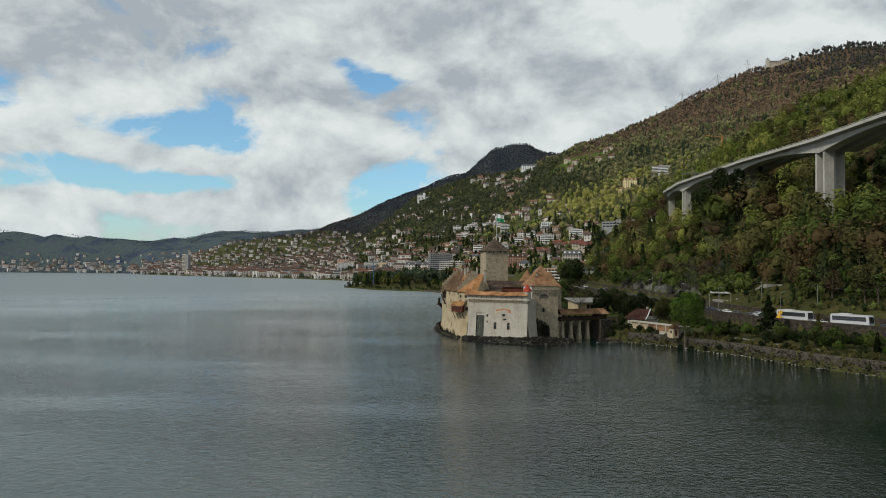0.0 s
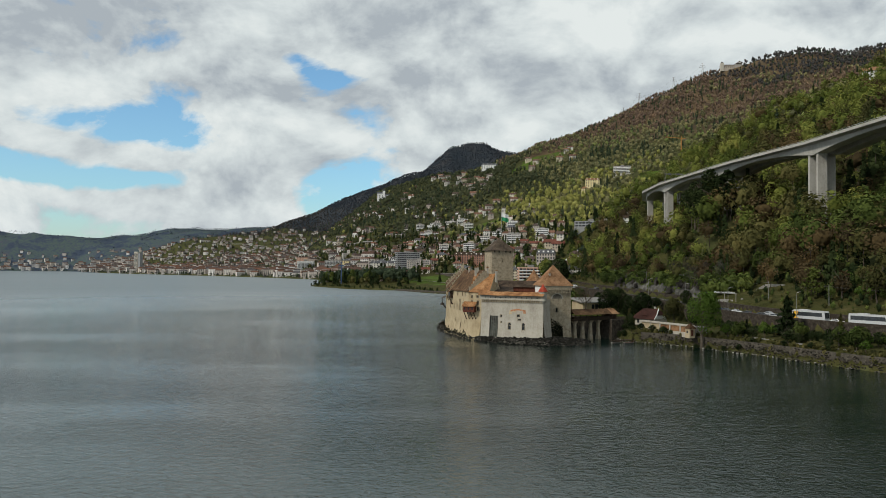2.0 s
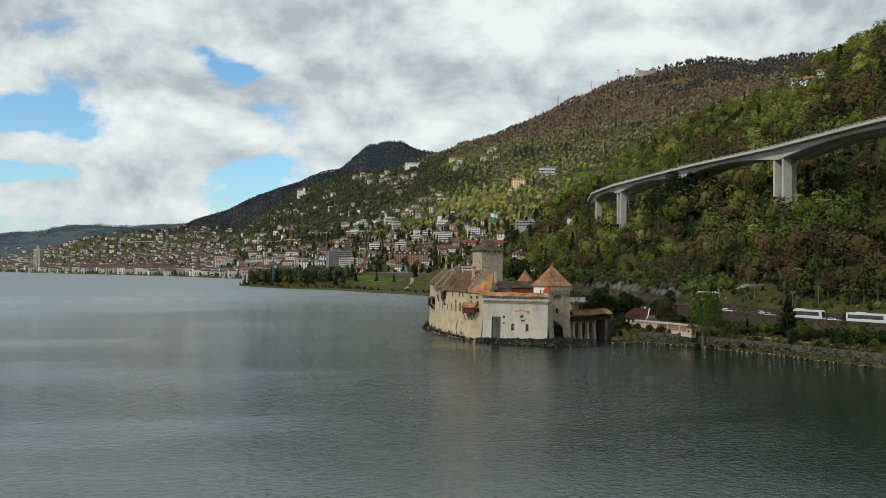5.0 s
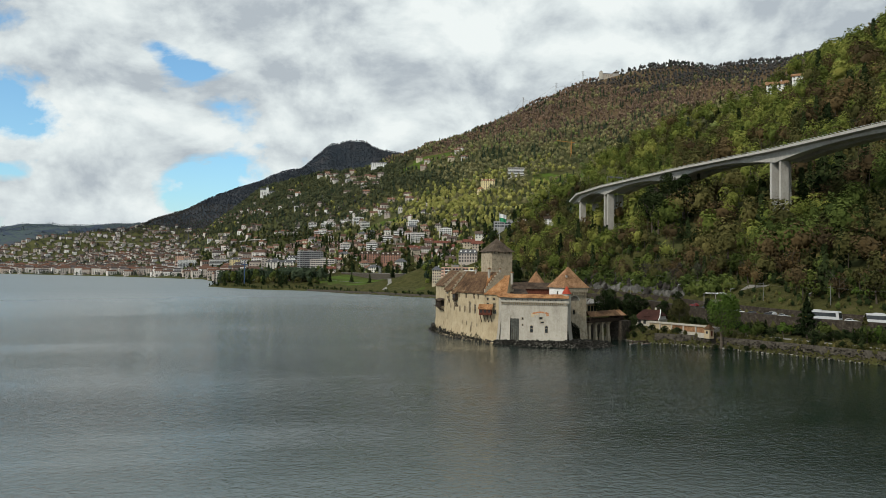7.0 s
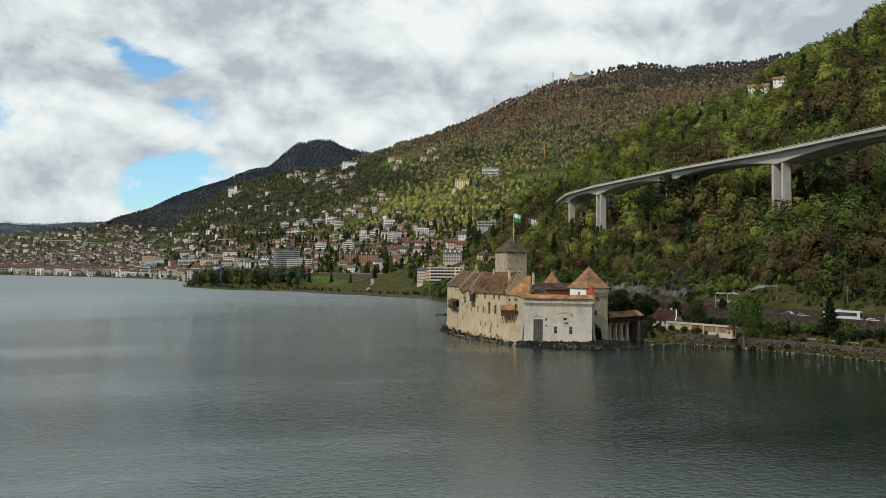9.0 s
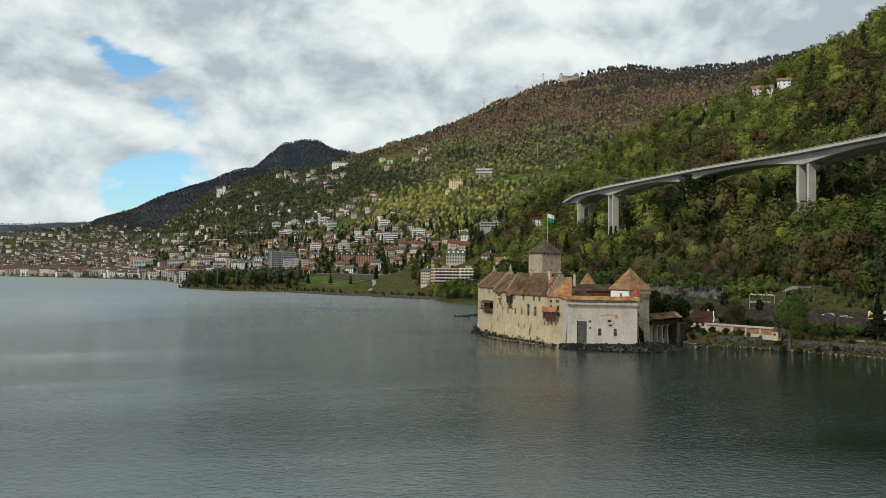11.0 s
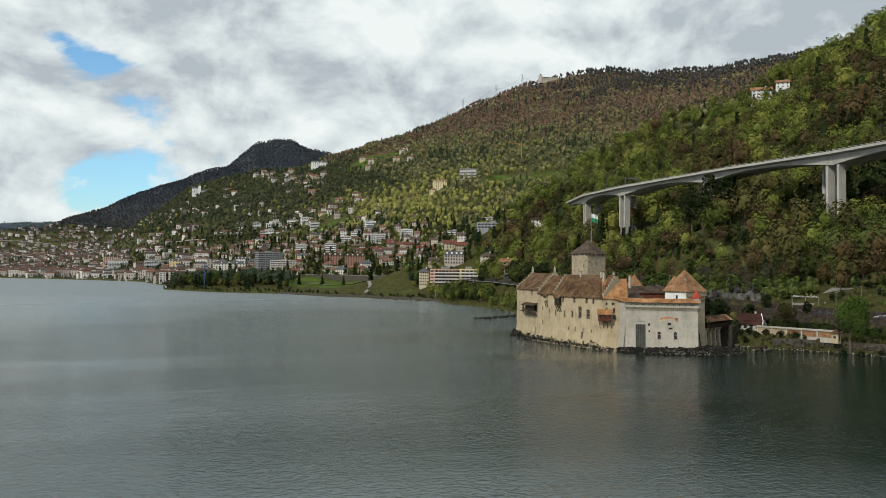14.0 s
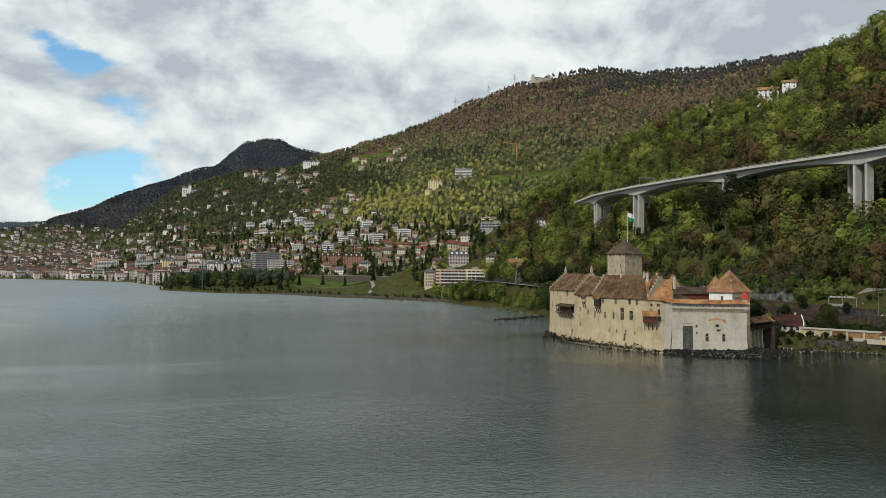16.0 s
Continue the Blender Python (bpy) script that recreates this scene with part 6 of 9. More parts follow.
def flat_block(name, at, turn, w, d, storeys, wall, label, group, balcony=True, deep=8.0, tower=False):
    s = 3.0
    h = storeys * s
    o = thing(name, at, label, "apartment block", group, turn=turn)
    part("wall", Geo().box(-w / 2, -d / 2, -deep, w / 2, d / 2, h + 0.6), M[wall], o)
    part("roof", Geo().box(-w / 2 + 0.3, -d / 2 + 0.3, h + 0.604, w / 2 - 0.3, d / 2 - 0.3, h + 0.85).box(-3, -2, h + 0.85, 3, 2, h + 3.0), M["roof_flat"], o)
    for k in range(storeys):
        z = k * s
        win = part("window_band", Geo().box(-w / 2 + 0.8, -d / 2 - 0.06, z + 0.9, w / 2 - 0.8, -d / 2 + 0.2, z + 2.5), M["glass_town"], o)
        n = max(2, int(w / 3.6))
        piers = Geo()
        for c in range(n + 1):
            x = -w / 2 + 0.8 + (w - 1.6) * c / n
            piers.box(x - 0.35, -d / 2 - 0.12, z + 0.85, x + 0.35, -d / 2 + 0.1, z + 2.55)
        tagged(part("mullions", piers, M[wall], win), kind="stuff")
        part("window_band", Geo().box(-w / 2 - 0.06, -d / 2 + 1.2, z + 0.9, -w / 2 + 0.2, d / 2 - 1.2, z + 2.4), M["glass_town"], o)
        if balcony and k:
            part("balcony", Geo().box(-w / 2 + 0.4, -d / 2 - 1.5, z - 0.15, w / 2 - 0.4, -d / 2, z).box(-w / 2 + 0.4, -d / 2 - 1.5, z, w / 2 - 0.4, -d / 2 - 1.4, z + 0.9), M["white_paint"], o)
    return o


def palace(name, at, turn, w, d, storeys, wall, roof_mat, label, group, cols=8, deep=8.0):
    h = storeys * 3.2
    o = thing(name, at, label, "hotel", group, turn=turn)
    b = part("wall", Geo().box(-w / 2, -d / 2, -deep, w / 2, d / 2, h), M[wall], o)
    r = Geo()
    e = 0.5
    low = [(-w / 2 - e, -d / 2 - e, h), (w / 2 + e, -d / 2 - e, h), (w / 2 + e, d / 2 + e, h), (-w / 2 - e, d / 2 + e, h)]
    top = [(-w / 2 + 1.6, -d / 2 + 1.6, h + 4.2), (w / 2 - 1.6, -d / 2 + 1.6, h + 4.2), (w / 2 - 1.6, d / 2 - 1.6, h + 4.2), (-w / 2 + 1.6, d / 2 - 1.6, h + 4.2)]
    for i in range(4):
        r.poly([low[i], low[(i + 1) % 4], top[(i + 1) % 4], top[i]])
    r.poly(top).poly(low[::-1])
    roof_ = part("roof", r, M[roof_mat], o)
    for k in range(4):
        x = -w / 2 + w * (k + 0.5) / 4
        part("dormer", Geo().box(x - 0.9, -d / 2 + 0.1, h + 0.6, x + 0.9, -d / 2 + 2, h + 2.8), M["white_paint"], roof_)
    add_windows(b, w, d, 0, 3.2, storeys, cols, 3, 1.4, 1.9)
    return o


MODELS = {}
BUILT = []


def set_house(kind, x, y, jitter, rng, turn=None):
    z = float(ground_height(np.array([x]), np.array([y]))[0])
    BUILT.append((x, y, 17.0 if y > 1500 else 11.0))
    face = math.atan2(y - 40, x + 80) - math.pi / 2 + rng.uniform(-jitter, jitter) if turn is None else turn
    if kind in MODELS:
        return copy_thing(MODELS[kind], pose(x, y, z, 0, 0, math.degrees(face)))
    at = (x, y, z)
    if kind == "chalet":
        o = gable_house("house", at, face, 10, 9, 2, "house_wall", "roof_town", "small rendered house with a tiled gable roof on the slope", "houses of the town")
    elif kind == "chalet_wide":
        o = gable_house("house", at, face, 12, 10, 2, "house_wall", "roof_town", "wide rendered house with a brown gable roof on the slope", "houses of the town", cols=4)
    elif kind == "chalet_red":
        o = gable_house("house", at, face, 12, 10, 2, "house_wall", "roof_red_town", "cream house with a dull red tiled roof", "houses of the town", cols=4)
    elif kind == "chalet_high":
        o = gable_house("house", at, face, 15, 11, 3, "house_wall", "roof_town", "pale house in the hillside village among trees", "houses of the village", cols=4)
    elif kind == "villa":
        o = gable_house("villa", at, face, 12, 10, 3, "house_wall", "roof_town", "pale villa with a hipped roof and shuttered windows", "villas on the slope", True, 4)
    elif kind == "villa_tall":
        o = gable_house("villa", at, face, 15, 11, 4, "house_wall", "slate", "tall white villa with a grey hipped roof", "villas on the slope", True, 5)
    elif kind == "block_mid":
        o = flat_block("apartment_block", at, face, 18, 11, 4, "block_wall", "pale apartment block with a flat roof and balconies", "apartment blocks")
    elif kind == "block_terrace":
        o = flat_block("apartment_block", at, face, 23, 11, 3, "block_wall", "long low white terrace block with balconies", "apartment blocks")
    MODELS[kind] = o
    return o


M["roof_red_town"] = tiles("dull_red_tiles", (0.10, 0.036, 0.025), (0.16, 0.060, 0.042), (0.22, 0.095, 0.068))


def build_town():
    rng = np.random.RandomState(77)
    spots = {
        "villa": [(69, 1084), (82, 1427), (92, 1304), (123, 1292), (200, 1425), (196, 1433), (212, 1236), (241, 1235), (250, 1208), (239, 1085), (107, 570), (155, 728), (211, 1923), (175, 1536), (202, 1412), (165, 1619)],
        "villa_tall": [(118, 1063), (-25, 1438), (-47, 1488), (-8, 1328)],
        "block_mid": [(167, 1197), (129, 1244), (64, 1277), (100, 1222), (67, 1667), (129, 1533), (50, 1592), (35, 1694), (214, 1194), (164, 1201), (173, 1190)],
        "block_terrace": [(121, 1585), (99, 1610), (183, 1298), (157, 1278), (-104, 1622), (-38, 1465), (-114, 1666), (365, 1205), (278, 1142), (170, 1836), (161, 2109)],
        "chalet_red": [(201, 1134), (208, 1096), (219, 1087), (148, 812), (192, 1145), (182, 1170), (214, 1079), (152, 790), (139, 1166), (151, 1144), (162, 1132)],
    }
    cottages = [(179, 1155), (149, 1087), (154, 1075), (140, 1190), (59, 1325), (69, 1276), (61, 1418), (14, 1496), (13, 1582), (2, 1587), (-9, 1581), (-19, 1592), (-45, 1623), (-56, 1620), (-62, 1698), (-80, 1813), (-99, 1817), (-16, 1543), (-39, 1555), (-71, 1672), (-75, 1845), (-86, 1887), (171, 1133), (187, 1119)]
    more = [(183, 1053), (170, 1065), (151, 1076), (217, 1104), (235, 1114), (230, 1177), (160, 810), (124, 828), (195, 1067), (213, 1144), (-83, 1587), (-61, 1601), (-30, 1529), (9, 1555), (56, 1468), (40, 1528), (39, 1113), (132, 1176), (114, 1230), (167, 1130), (175, 1091)]
    village = [(120, 2300), (128, 2172), (147, 2091), (172, 2111), (176, 1912), (203, 1947), (226, 1956), (130, 1880), (162, 1758), (195, 1830), (25, 2197), (1, 2174), (328, 1956), (323, 1875), (389, 1852), (418, 1898), (238, 1643), (234, 1601), (202, 1647), (173, 1593), (156, 1597), (9, 2295), (97, 2345), (118, 2330), (138, 2276), (165, 2196), (190, 2084), (196, 1986), (166, 1981), (126, 2222), (182, 2224), (432, 1921), (410, 1803), (343, 1924)]
    spots["chalet"] = cottages[::2] + more[::2]
    spots["chalet_wide"] = cottages[1::2] + more[1::2]
    spots["chalet_high"] = village
    taken = []
    for kind, places in spots.items():
        for x, y in places:
            set_house(kind, x, y, 0.35, rng)
            taken.append((x, y))
    # single buildings that stand out
    def on(x, y, dz=0.0):
        return (x, y, float(ground_height(np.array([x]), np.array([y]))[0]) + dz)

    def facing(x, y, more=0.0):
        return math.atan2(y - 40, x + 80) - math.pi / 2 + more

    flat_block("tower_block", on(-2, 1165), facing(-2, 1165, 0.25), 36, 15, 11, "grey_wall", "grey slab apartment tower above the lake shore", "", False)
    flat_block("office_block", on(16, 1140), facing(16, 1140, -0.2), 36, 15, 6, "block_wall", "white six-storey block with ribbon windows", "", False)
    flat_block("apartment_block", on(111, 727), facing(111, 727, 0.25), 26, 12, 5, "pink_wall", "salmon apartment block with white balconies by the shore", "apartment blocks")
    flat_block("apartment_block", on(128, 709), facing(128, 709), 17, 12, 4, "yellow_wall", "yellow apartment block with balconies by the shore", "apartment blocks")
    gable_house("villa", on(97, 748), facing(97, 748), 9, 10, 5, "house_wall", "slate", "grey-roofed white villa beside the salmon block", "villas on the slope", True, 4)
    palace("school", on(134, 765), facing(134, 765), 19, 12, 3, "house_wall", "slate", "large white house with a grey mansard roof", "", 7)
    palace("grand_hotel", on(82, 1120), facing(82, 1120), 30, 14, 4, "brick_wall", "roof_dark", "brick-red grand hotel with a dark mansard roof", "grand hotels", 8)
    palace("grand_hotel", on(108, 1090), facing(108, 1090), 28, 14, 4, "brick_wall", "roof_dark", "brick-red grand hotel with a dark mansard roof", "grand hotels", 8)
    palace("grand_hotel", on(-40, 1330), facing(-40, 1330), 48, 16, 5, "house_wall", "slate", "long cream hotel with a grey mansard roof", "grand hotels", 10)
    palace("hill_hotel", on(250, 2152), facing(250, 2152), 46, 18, 4, "plaster_bright", "slate", "big white hotel on the hilltop village", "", 9)
    gable_house("villa", on(356, 1474), facing(356, 1474), 14, 12, 3, "yellow_wall", "roof_rust", "yellow side wing of the villa in the sunlit woods", "villas on the slope", True, 4)
    palace("mountain_villa", on(376, 1490), facing(376, 1490), 28, 16, 5, "yellow_wall", "roof_rust", "large yellow villa in the sunlit woods", "", 6)
    flat_block("clinic", on(436, 1486), facing(436, 1486), 34, 14, 5, "block_wall", "white flat-roofed block among the woods", "")
    gable_house("hill_house", on(392, 622), facing(392, 622), 18, 12, 3, "plaster_bright", "roof_rust", "white house with a terrace high over the viaduct", "", False, 4)
    gable_house("hill_house", on(408, 612), facing(408, 612), 12, 9, 2, "plaster_bright", "roof_rust", "white side wing of the house over the viaduct", "", False, 3)
    # white chateau on the spur
    cx, cy, cz = on(-60, 2460)
    f = facing(cx, cy)
    o = thing("hilltop_school", (cx, cy, cz), "white turreted school buildings on the wooded spur", "school", turn=f)
    b = part("wall", Geo().box(-22, -9, -10, 4, 9, 16).box(4, -8, -10, 26, 8, 11), M["plaster_bright"], o)
    part("tower", Geo().box(-4, -12, -10, 4, -4, 24), M["plaster_bright"], o)
    part("spire", Geo().cone(0, -8, 24, 5.6, 34, 0.1, 4, math.pi / 4), M["slate"], o)
    part("roof", Geo().poly([(-23, -10, 16), (5, -10, 16), (5, 0, 22), (-23, 0, 22)]).poly([(5, 10, 16), (-23, 10, 16), (-23, 0, 22), (5, 0, 22)]).poly([(4, -9, 11), (27, -9, 11), (27, 0, 16), (4, 0, 16)]).poly([(27, 9, 11), (4, 9, 11), (4, 0, 16), (27, 0, 16)]), M["slate"], o)
    add_windows(b, 44, 18.2, 0, 3.6, 3, 9, 2, 1.6, 2.2)
    # the long palace on the mountain crest
    px, py, pz = on(962, 2125, 4)
    o = thing("mountain_palace", (px, py, pz), "long pale palace hotel with pointed roofs on the mountain crest", "hotel", turn=facing(px, py, 0.35))
    b = part("wall", Geo().box(-34, -7, -14, 34, 7, 4), M["block_wall"], o)
    part("roof", Geo().poly([(-35, -8, 4), (35, -8, 4), (33, 0, 7.5), (-33, 0, 7.5)]).poly([(35, 8, 4), (-35, 8, 4), (-33, 0, 7.5), (33, 0, 7.5)]), M["roof_dark"], o)
    for x, wide, top in ((-31, 4.0, 10), (15, 9.0, 8), (19, 3.6, 13)):
        t = part("turret", Geo().box(x - wide, -9 - wide * 0.1, -14, x + wide, 3, top), M["block_wall"], o)
        part("turret_roof", Geo().cone(x, -3.2, top, wide * 1.45, top + 5.5, 0.1, 4, math.pi / 4), M["roof_dark"], t)
    add_windows(b, 68, 14.2, -5, 3.4, 2, 12, 2, 1.8, 2.0)
    # arched terrace wall stepping up beside it
    wall_ = part("terrace_wall", Geo().slab([(34, -6, -14), (112, 4, -10), (112, 4, 2), (34, -6, -5)], 1.2), M["block_wall"], o)
    for k in range(12):
        u = 38 + k * 6.2
        part("buttress", Geo().box(u - 0.8, -8.4 + (u - 34) * 0.128, -14, u + 0.8, -5.5 + (u - 34) * 0.128, -4.5 + (u - 34) * 0.085), M["block_wall"], wall_)

    # buildings that stand out along the far shore and on the slopes
    palace("grand_hotel", on(-279, 2124), facing(-279, 2124), 36, 16, 6, "pink_wall", "roof_dark", "rose-coloured hotel with a dark mansard roof in the far town", "grand hotels", 8)
    flat_block("apartment_block", on(-325, 2075), facing(-325, 2075), 42, 14, 5, "plaster_bright", "white stepped apartment block on the far lake front", "apartment blocks")
    flat_block("apartment_block", on(-255, 1985), facing(-255, 1985), 44, 14, 7, "plaster_bright", "tall white apartment block on the far lake front", "apartment blocks")
    flat_block("apartment_block", on(-163, 1852), facing(-163, 1852), 60, 14, 5, "block_wall", "long white terraced block with many balconies", "apartment blocks")
    palace("grand_hotel", on(-116, 1652), facing(-116, 1652), 46, 15, 5, "yellow_wall", "slate", "cream hotel with corner roofs near the far shore", "grand hotels", 9)
    palace("mansion", on(-50, 1462), facing(-50, 1462), 22, 14, 4, "yellow_wall", "slate", "pale yellow mansion with a grey mansard roof", "mansions", 6)
    palace("mansion", on(-16, 1408), facing(-16, 1408), 24, 14, 5, "plaster_bright", "slate", "white mansion with a grey mansard roof", "mansions", 6)
    flat_block("terrace_house", on(66, 1661), facing(66, 1661), 32, 11, 3, "plaster_bright", "white terraced house stepped into the hillside", "terraced houses")
    flat_block("terrace_house", on(51, 1593), facing(51, 1593), 40, 11, 3, "brick_wall", "brown terraced house with long balconies", "terraced houses")
    flat_block("terrace_house", on(121, 1576), facing(121, 1576), 22, 11, 4, "plaster_bright", "bright white terraced house above the meadow", "terraced houses")
    flat_block("terrace_house", on(216, 1192), facing(216, 1192), 18, 10, 4, "plaster_bright", "white apartment house below the spring woods", "terraced houses")
    flat_block("terrace_house", on(181, 1288), facing(181, 1288), 18, 10, 5, "plaster_bright", "white stepped house below the spring woods", "terraced houses")
    flat_block("school_complex", on(187, 789, -4.0), facing(187, 789), 34, 12, 2, "grey_wall", "low grey modern building beside the motorway bridge", "", False, deep=10.0)
    gable_house("house", on(212, 735), facing(212, 735), 12, 10, 2, "plaster_bright", "roof_dark", "white house close to the motorway bridge", "houses of the town", False, 3)
    gable_house("church", on(-320, 2687), facing(-320, 2687), 12, 26, 3, "stone_grey", "slate", "grey stone church in the far town", "", False, 2)
    cx, cy, cz = on(-316, 2672)
    o = thing("church_tower", (cx, cy, cz), "slim grey church tower with a pointed spire", "church tower", turn=facing(cx, cy))
    part("wall", Geo().box(-3, -3, -4, 3, 3, 22), M["stone_grey"], o)
    part("spire", Geo().cone(0, 0, 22, 4.0, 44, 0.1, 4, math.pi / 4), M["slate"], o)
    BUILT.extend([(-279, 2124, 20.0), (-325, 2075, 24.0), (-255, 1985, 24.0), (-163, 1852, 32.0), (-116, 1652, 25.0), (-50, 1462, 15.0), (-16, 1408, 15.0), (66, 1661, 22.0), (51, 1593, 26.0), (121, 1576, 16.0), (216, 1192, 14.0), (181, 1288, 14.0), (187, 789, 22.0), (212, 735, 12.0), (-320, 2687, 16.0)])

    # infill: ordinary houses between
    taken = np.array(taken + [(b[0], b[1]) for b in BUILT] + [(-2, 1165), (16, 1140), (111, 727), (128, 709), (134, 765), (82, 1120), (108, 1090), (-40, 1330)], float)
    BUILT.extend([(374, 1484, 30.0), (436, 1486, 26.0), (250, 2152, 34.0), (-60, 2460, 44.0), (962, 2125, 34.0), (940, 2135, 28.0), (985, 2110, 30.0), (1015, 2090, 26.0), (1040, 2065, 22.0), (-2, 1165, 22.0), (16, 1140, 24.0), (82, 1120, 20.0), (108, 1090, 20.0), (-40, 1330, 28.0)])
    p, rr = scatter(81, -230, 330, 770, 1420, 20.0)
    x, y = p.T
    d, z = shore_distance(x, y), ground_height(x, y)
    ok = (d > np.where(y > 1150, 18, 45)) & (rr.uniform(0, 1, len(x)) < 0.55 * town_density(x, y, z, d) * np.where(y > 1000, 1.0, 0.25)) & ~in_meadow(x, y, 1.3)
    kinds_ = ["chalet", "chalet_wide", "villa", "chalet_red", "chalet", "villa", "chalet_wide", "villa_tall", "chalet"]
    count = 0
    for k in rr.permutation(np.where(ok)[0]):
        if np.hypot(taken[:, 0] - x[k], taken[:, 1] - y[k]).min() < 15 or count > 105:
            continue
        taken = np.vstack([taken, (x[k], y[k])])
        set_house(kinds_[rr.randint(0, len(kinds_))], float(x[k]), float(y[k]), 0.5, rr)
        count += 1


build_town()


def distant_town():
    """The far lakeside town: several hundred simple houses, one mesh."""
    rng = np.random.RandomState(5)
    p, rr = scatter(83, -2900, 260, 1240, 4050, 20.0)
    x, y = p.T
    d, z = shore_distance(x, y), ground_height(x, y)
    dens = np.clip(np.where(d < 60, 0.95, 0.95 * np.exp(-(z - 6) / 75.0)) + 0.42 * (z > 50) * (z < 205) * (y < 3700), 0, 1)
    dens *= np.where((x > -420) & (z > 75), 0.35, 1.0)
    ok = (d > 12) & (z < 215) & (rr.uniform(0, 1, len(x)) < dens * np.where(x < -1350, 0.6, 0.72)) & ~in_meadow(x, y, 1.2)
    ok &= seen_from_lake(x, y, z, 12.0)
    for hx, hy, r in BUILT:
        ok &= np.hypot(x - hx, y - hy) > max(15, r * 0.85)
    walls, roofs, panes = Geo(), Geo(), Geo()
    for k in np.where(ok)[0]:
        near_shore = d[k] < 110
        w, dp = rr.uniform(12, 30) if near_shore else rr.uniform(8, 19), rr.uniform(8, 13)
        h = rr.uniform(8, 17) if near_shore else rr.uniform(4.5, 10.0)
        t = math.atan2(y[k] - 40, x[k] + 80) - math.pi / 2 + rr.uniform(-0.5, 0.5)
        at = (float(x[k]), float(y[k]), float(z[k]))
        walls.box(-w / 2, -dp / 2, -6, w / 2, dp / 2, h, t, at)
        c, s = math.cos(t), math.sin(t)

        def q(u, v, zz):
            return (at[0] + u * c - v * s, at[1] + u * s + v * c, at[2] + zz)

        if rr.uniform() < 0.85:
            top = h + dp * rr.uniform(0.28, 0.45)
            roofs.poly([q(-w / 2 - 0.6, -dp / 2 - 0.6, h), q(w / 2 + 0.6, -dp / 2 - 0.6, h), q(w / 2 - 2, 0, top), q(-w / 2 + 2, 0, top)])
            roofs.poly([q(w / 2 + 0.6, dp / 2 + 0.6, h), q(-w / 2 - 0.6, dp / 2 + 0.6, h), q(-w / 2 + 2, 0, top), q(w / 2 - 2, 0, top)])
            roofs.poly([q(-w / 2 - 0.6, dp / 2 + 0.6, h), q(-w / 2 - 0.6, -dp / 2 - 0.6, h), q(-w / 2 + 2, 0, top)])
            roofs.poly([q(w / 2 + 0.6, -dp / 2 - 0.6, h), q(w / 2 + 0.6, dp / 2 + 0.6, h), q(w / 2 - 2, 0, top)])
        for f in range(int(h // 3.2)):
            for b in range(max(2, int(w / 5))):
                u = -w / 2 + w * (b + 0.5) / max(2, int(w / 5))
                v = -dp / 2 - 0.12
                panes.poly([q(u - 1.2, v, f * 3.2 + 0.9), q(u + 1.2, v, f * 3.2 + 0.9), q(u + 1.2, v, f * 3.2 + 2.4), q(u - 1.2, v, f * 3.2 + 2.4)])
    m, n = material("far_town_render")
    r = n.add("ShaderNodeNewGeometry").outputs["Random Per Island"]
    finish(n, n.ramp(r, [(0.0, (0.58, 0.55, 0.51)), (0.22, (0.36, 0.30, 0.25)), (0.38, (0.72, 0.71, 0.69)), (0.55, (0.44, 0.38, 0.33)), (0.72, (0.27, 0.235, 0.21)), (0.86, (0.68, 0.65, 0.61)), (1.0, (0.54, 0.47, 0.40))]), 0.9)
    m2, n = material("far_town_roof")
    r = n.add("ShaderNodeNewGeometry").outputs["Random Per Island"]
    finish(n, n.ramp(r, [(0.0, (0.075, 0.050, 0.040)), (0.35, (0.16, 0.080, 0.052)), (0.6, (0.095, 0.062, 0.048)), (1.0, (0.080, 0.074, 0.076))]), 0.9)
    o = thing("far_town", (0, 0, 0), "distant lakeside town of pale houses with brown roofs", "town", kind="stuff")
    part("walls", walls, m, o)
    part("roofs", roofs, m2, o)
    part("windows", panes, M["glass_town"], o)


distant_town()
tx, ty = -985.0, 2880.0
o = thing("high_rise", (tx, ty, 3.0), "slender pale high-rise tower in the distant town", "tower", turn=-0.35)
part("wall", Geo().box(-11, -10, -5, 5, 10, 80), M["block_wall"], o)
part("core", Geo().box(5, -8, -5, 14, 8, 76), M["grey_wall"], o)
for k in range(24):
    part("window_band", Geo().box(-10.4, -10.12, 3 + k * 3.1, 4.4, -9.9, 4.6 + k * 3.1), M["glass_town"], o)


plant_woods()


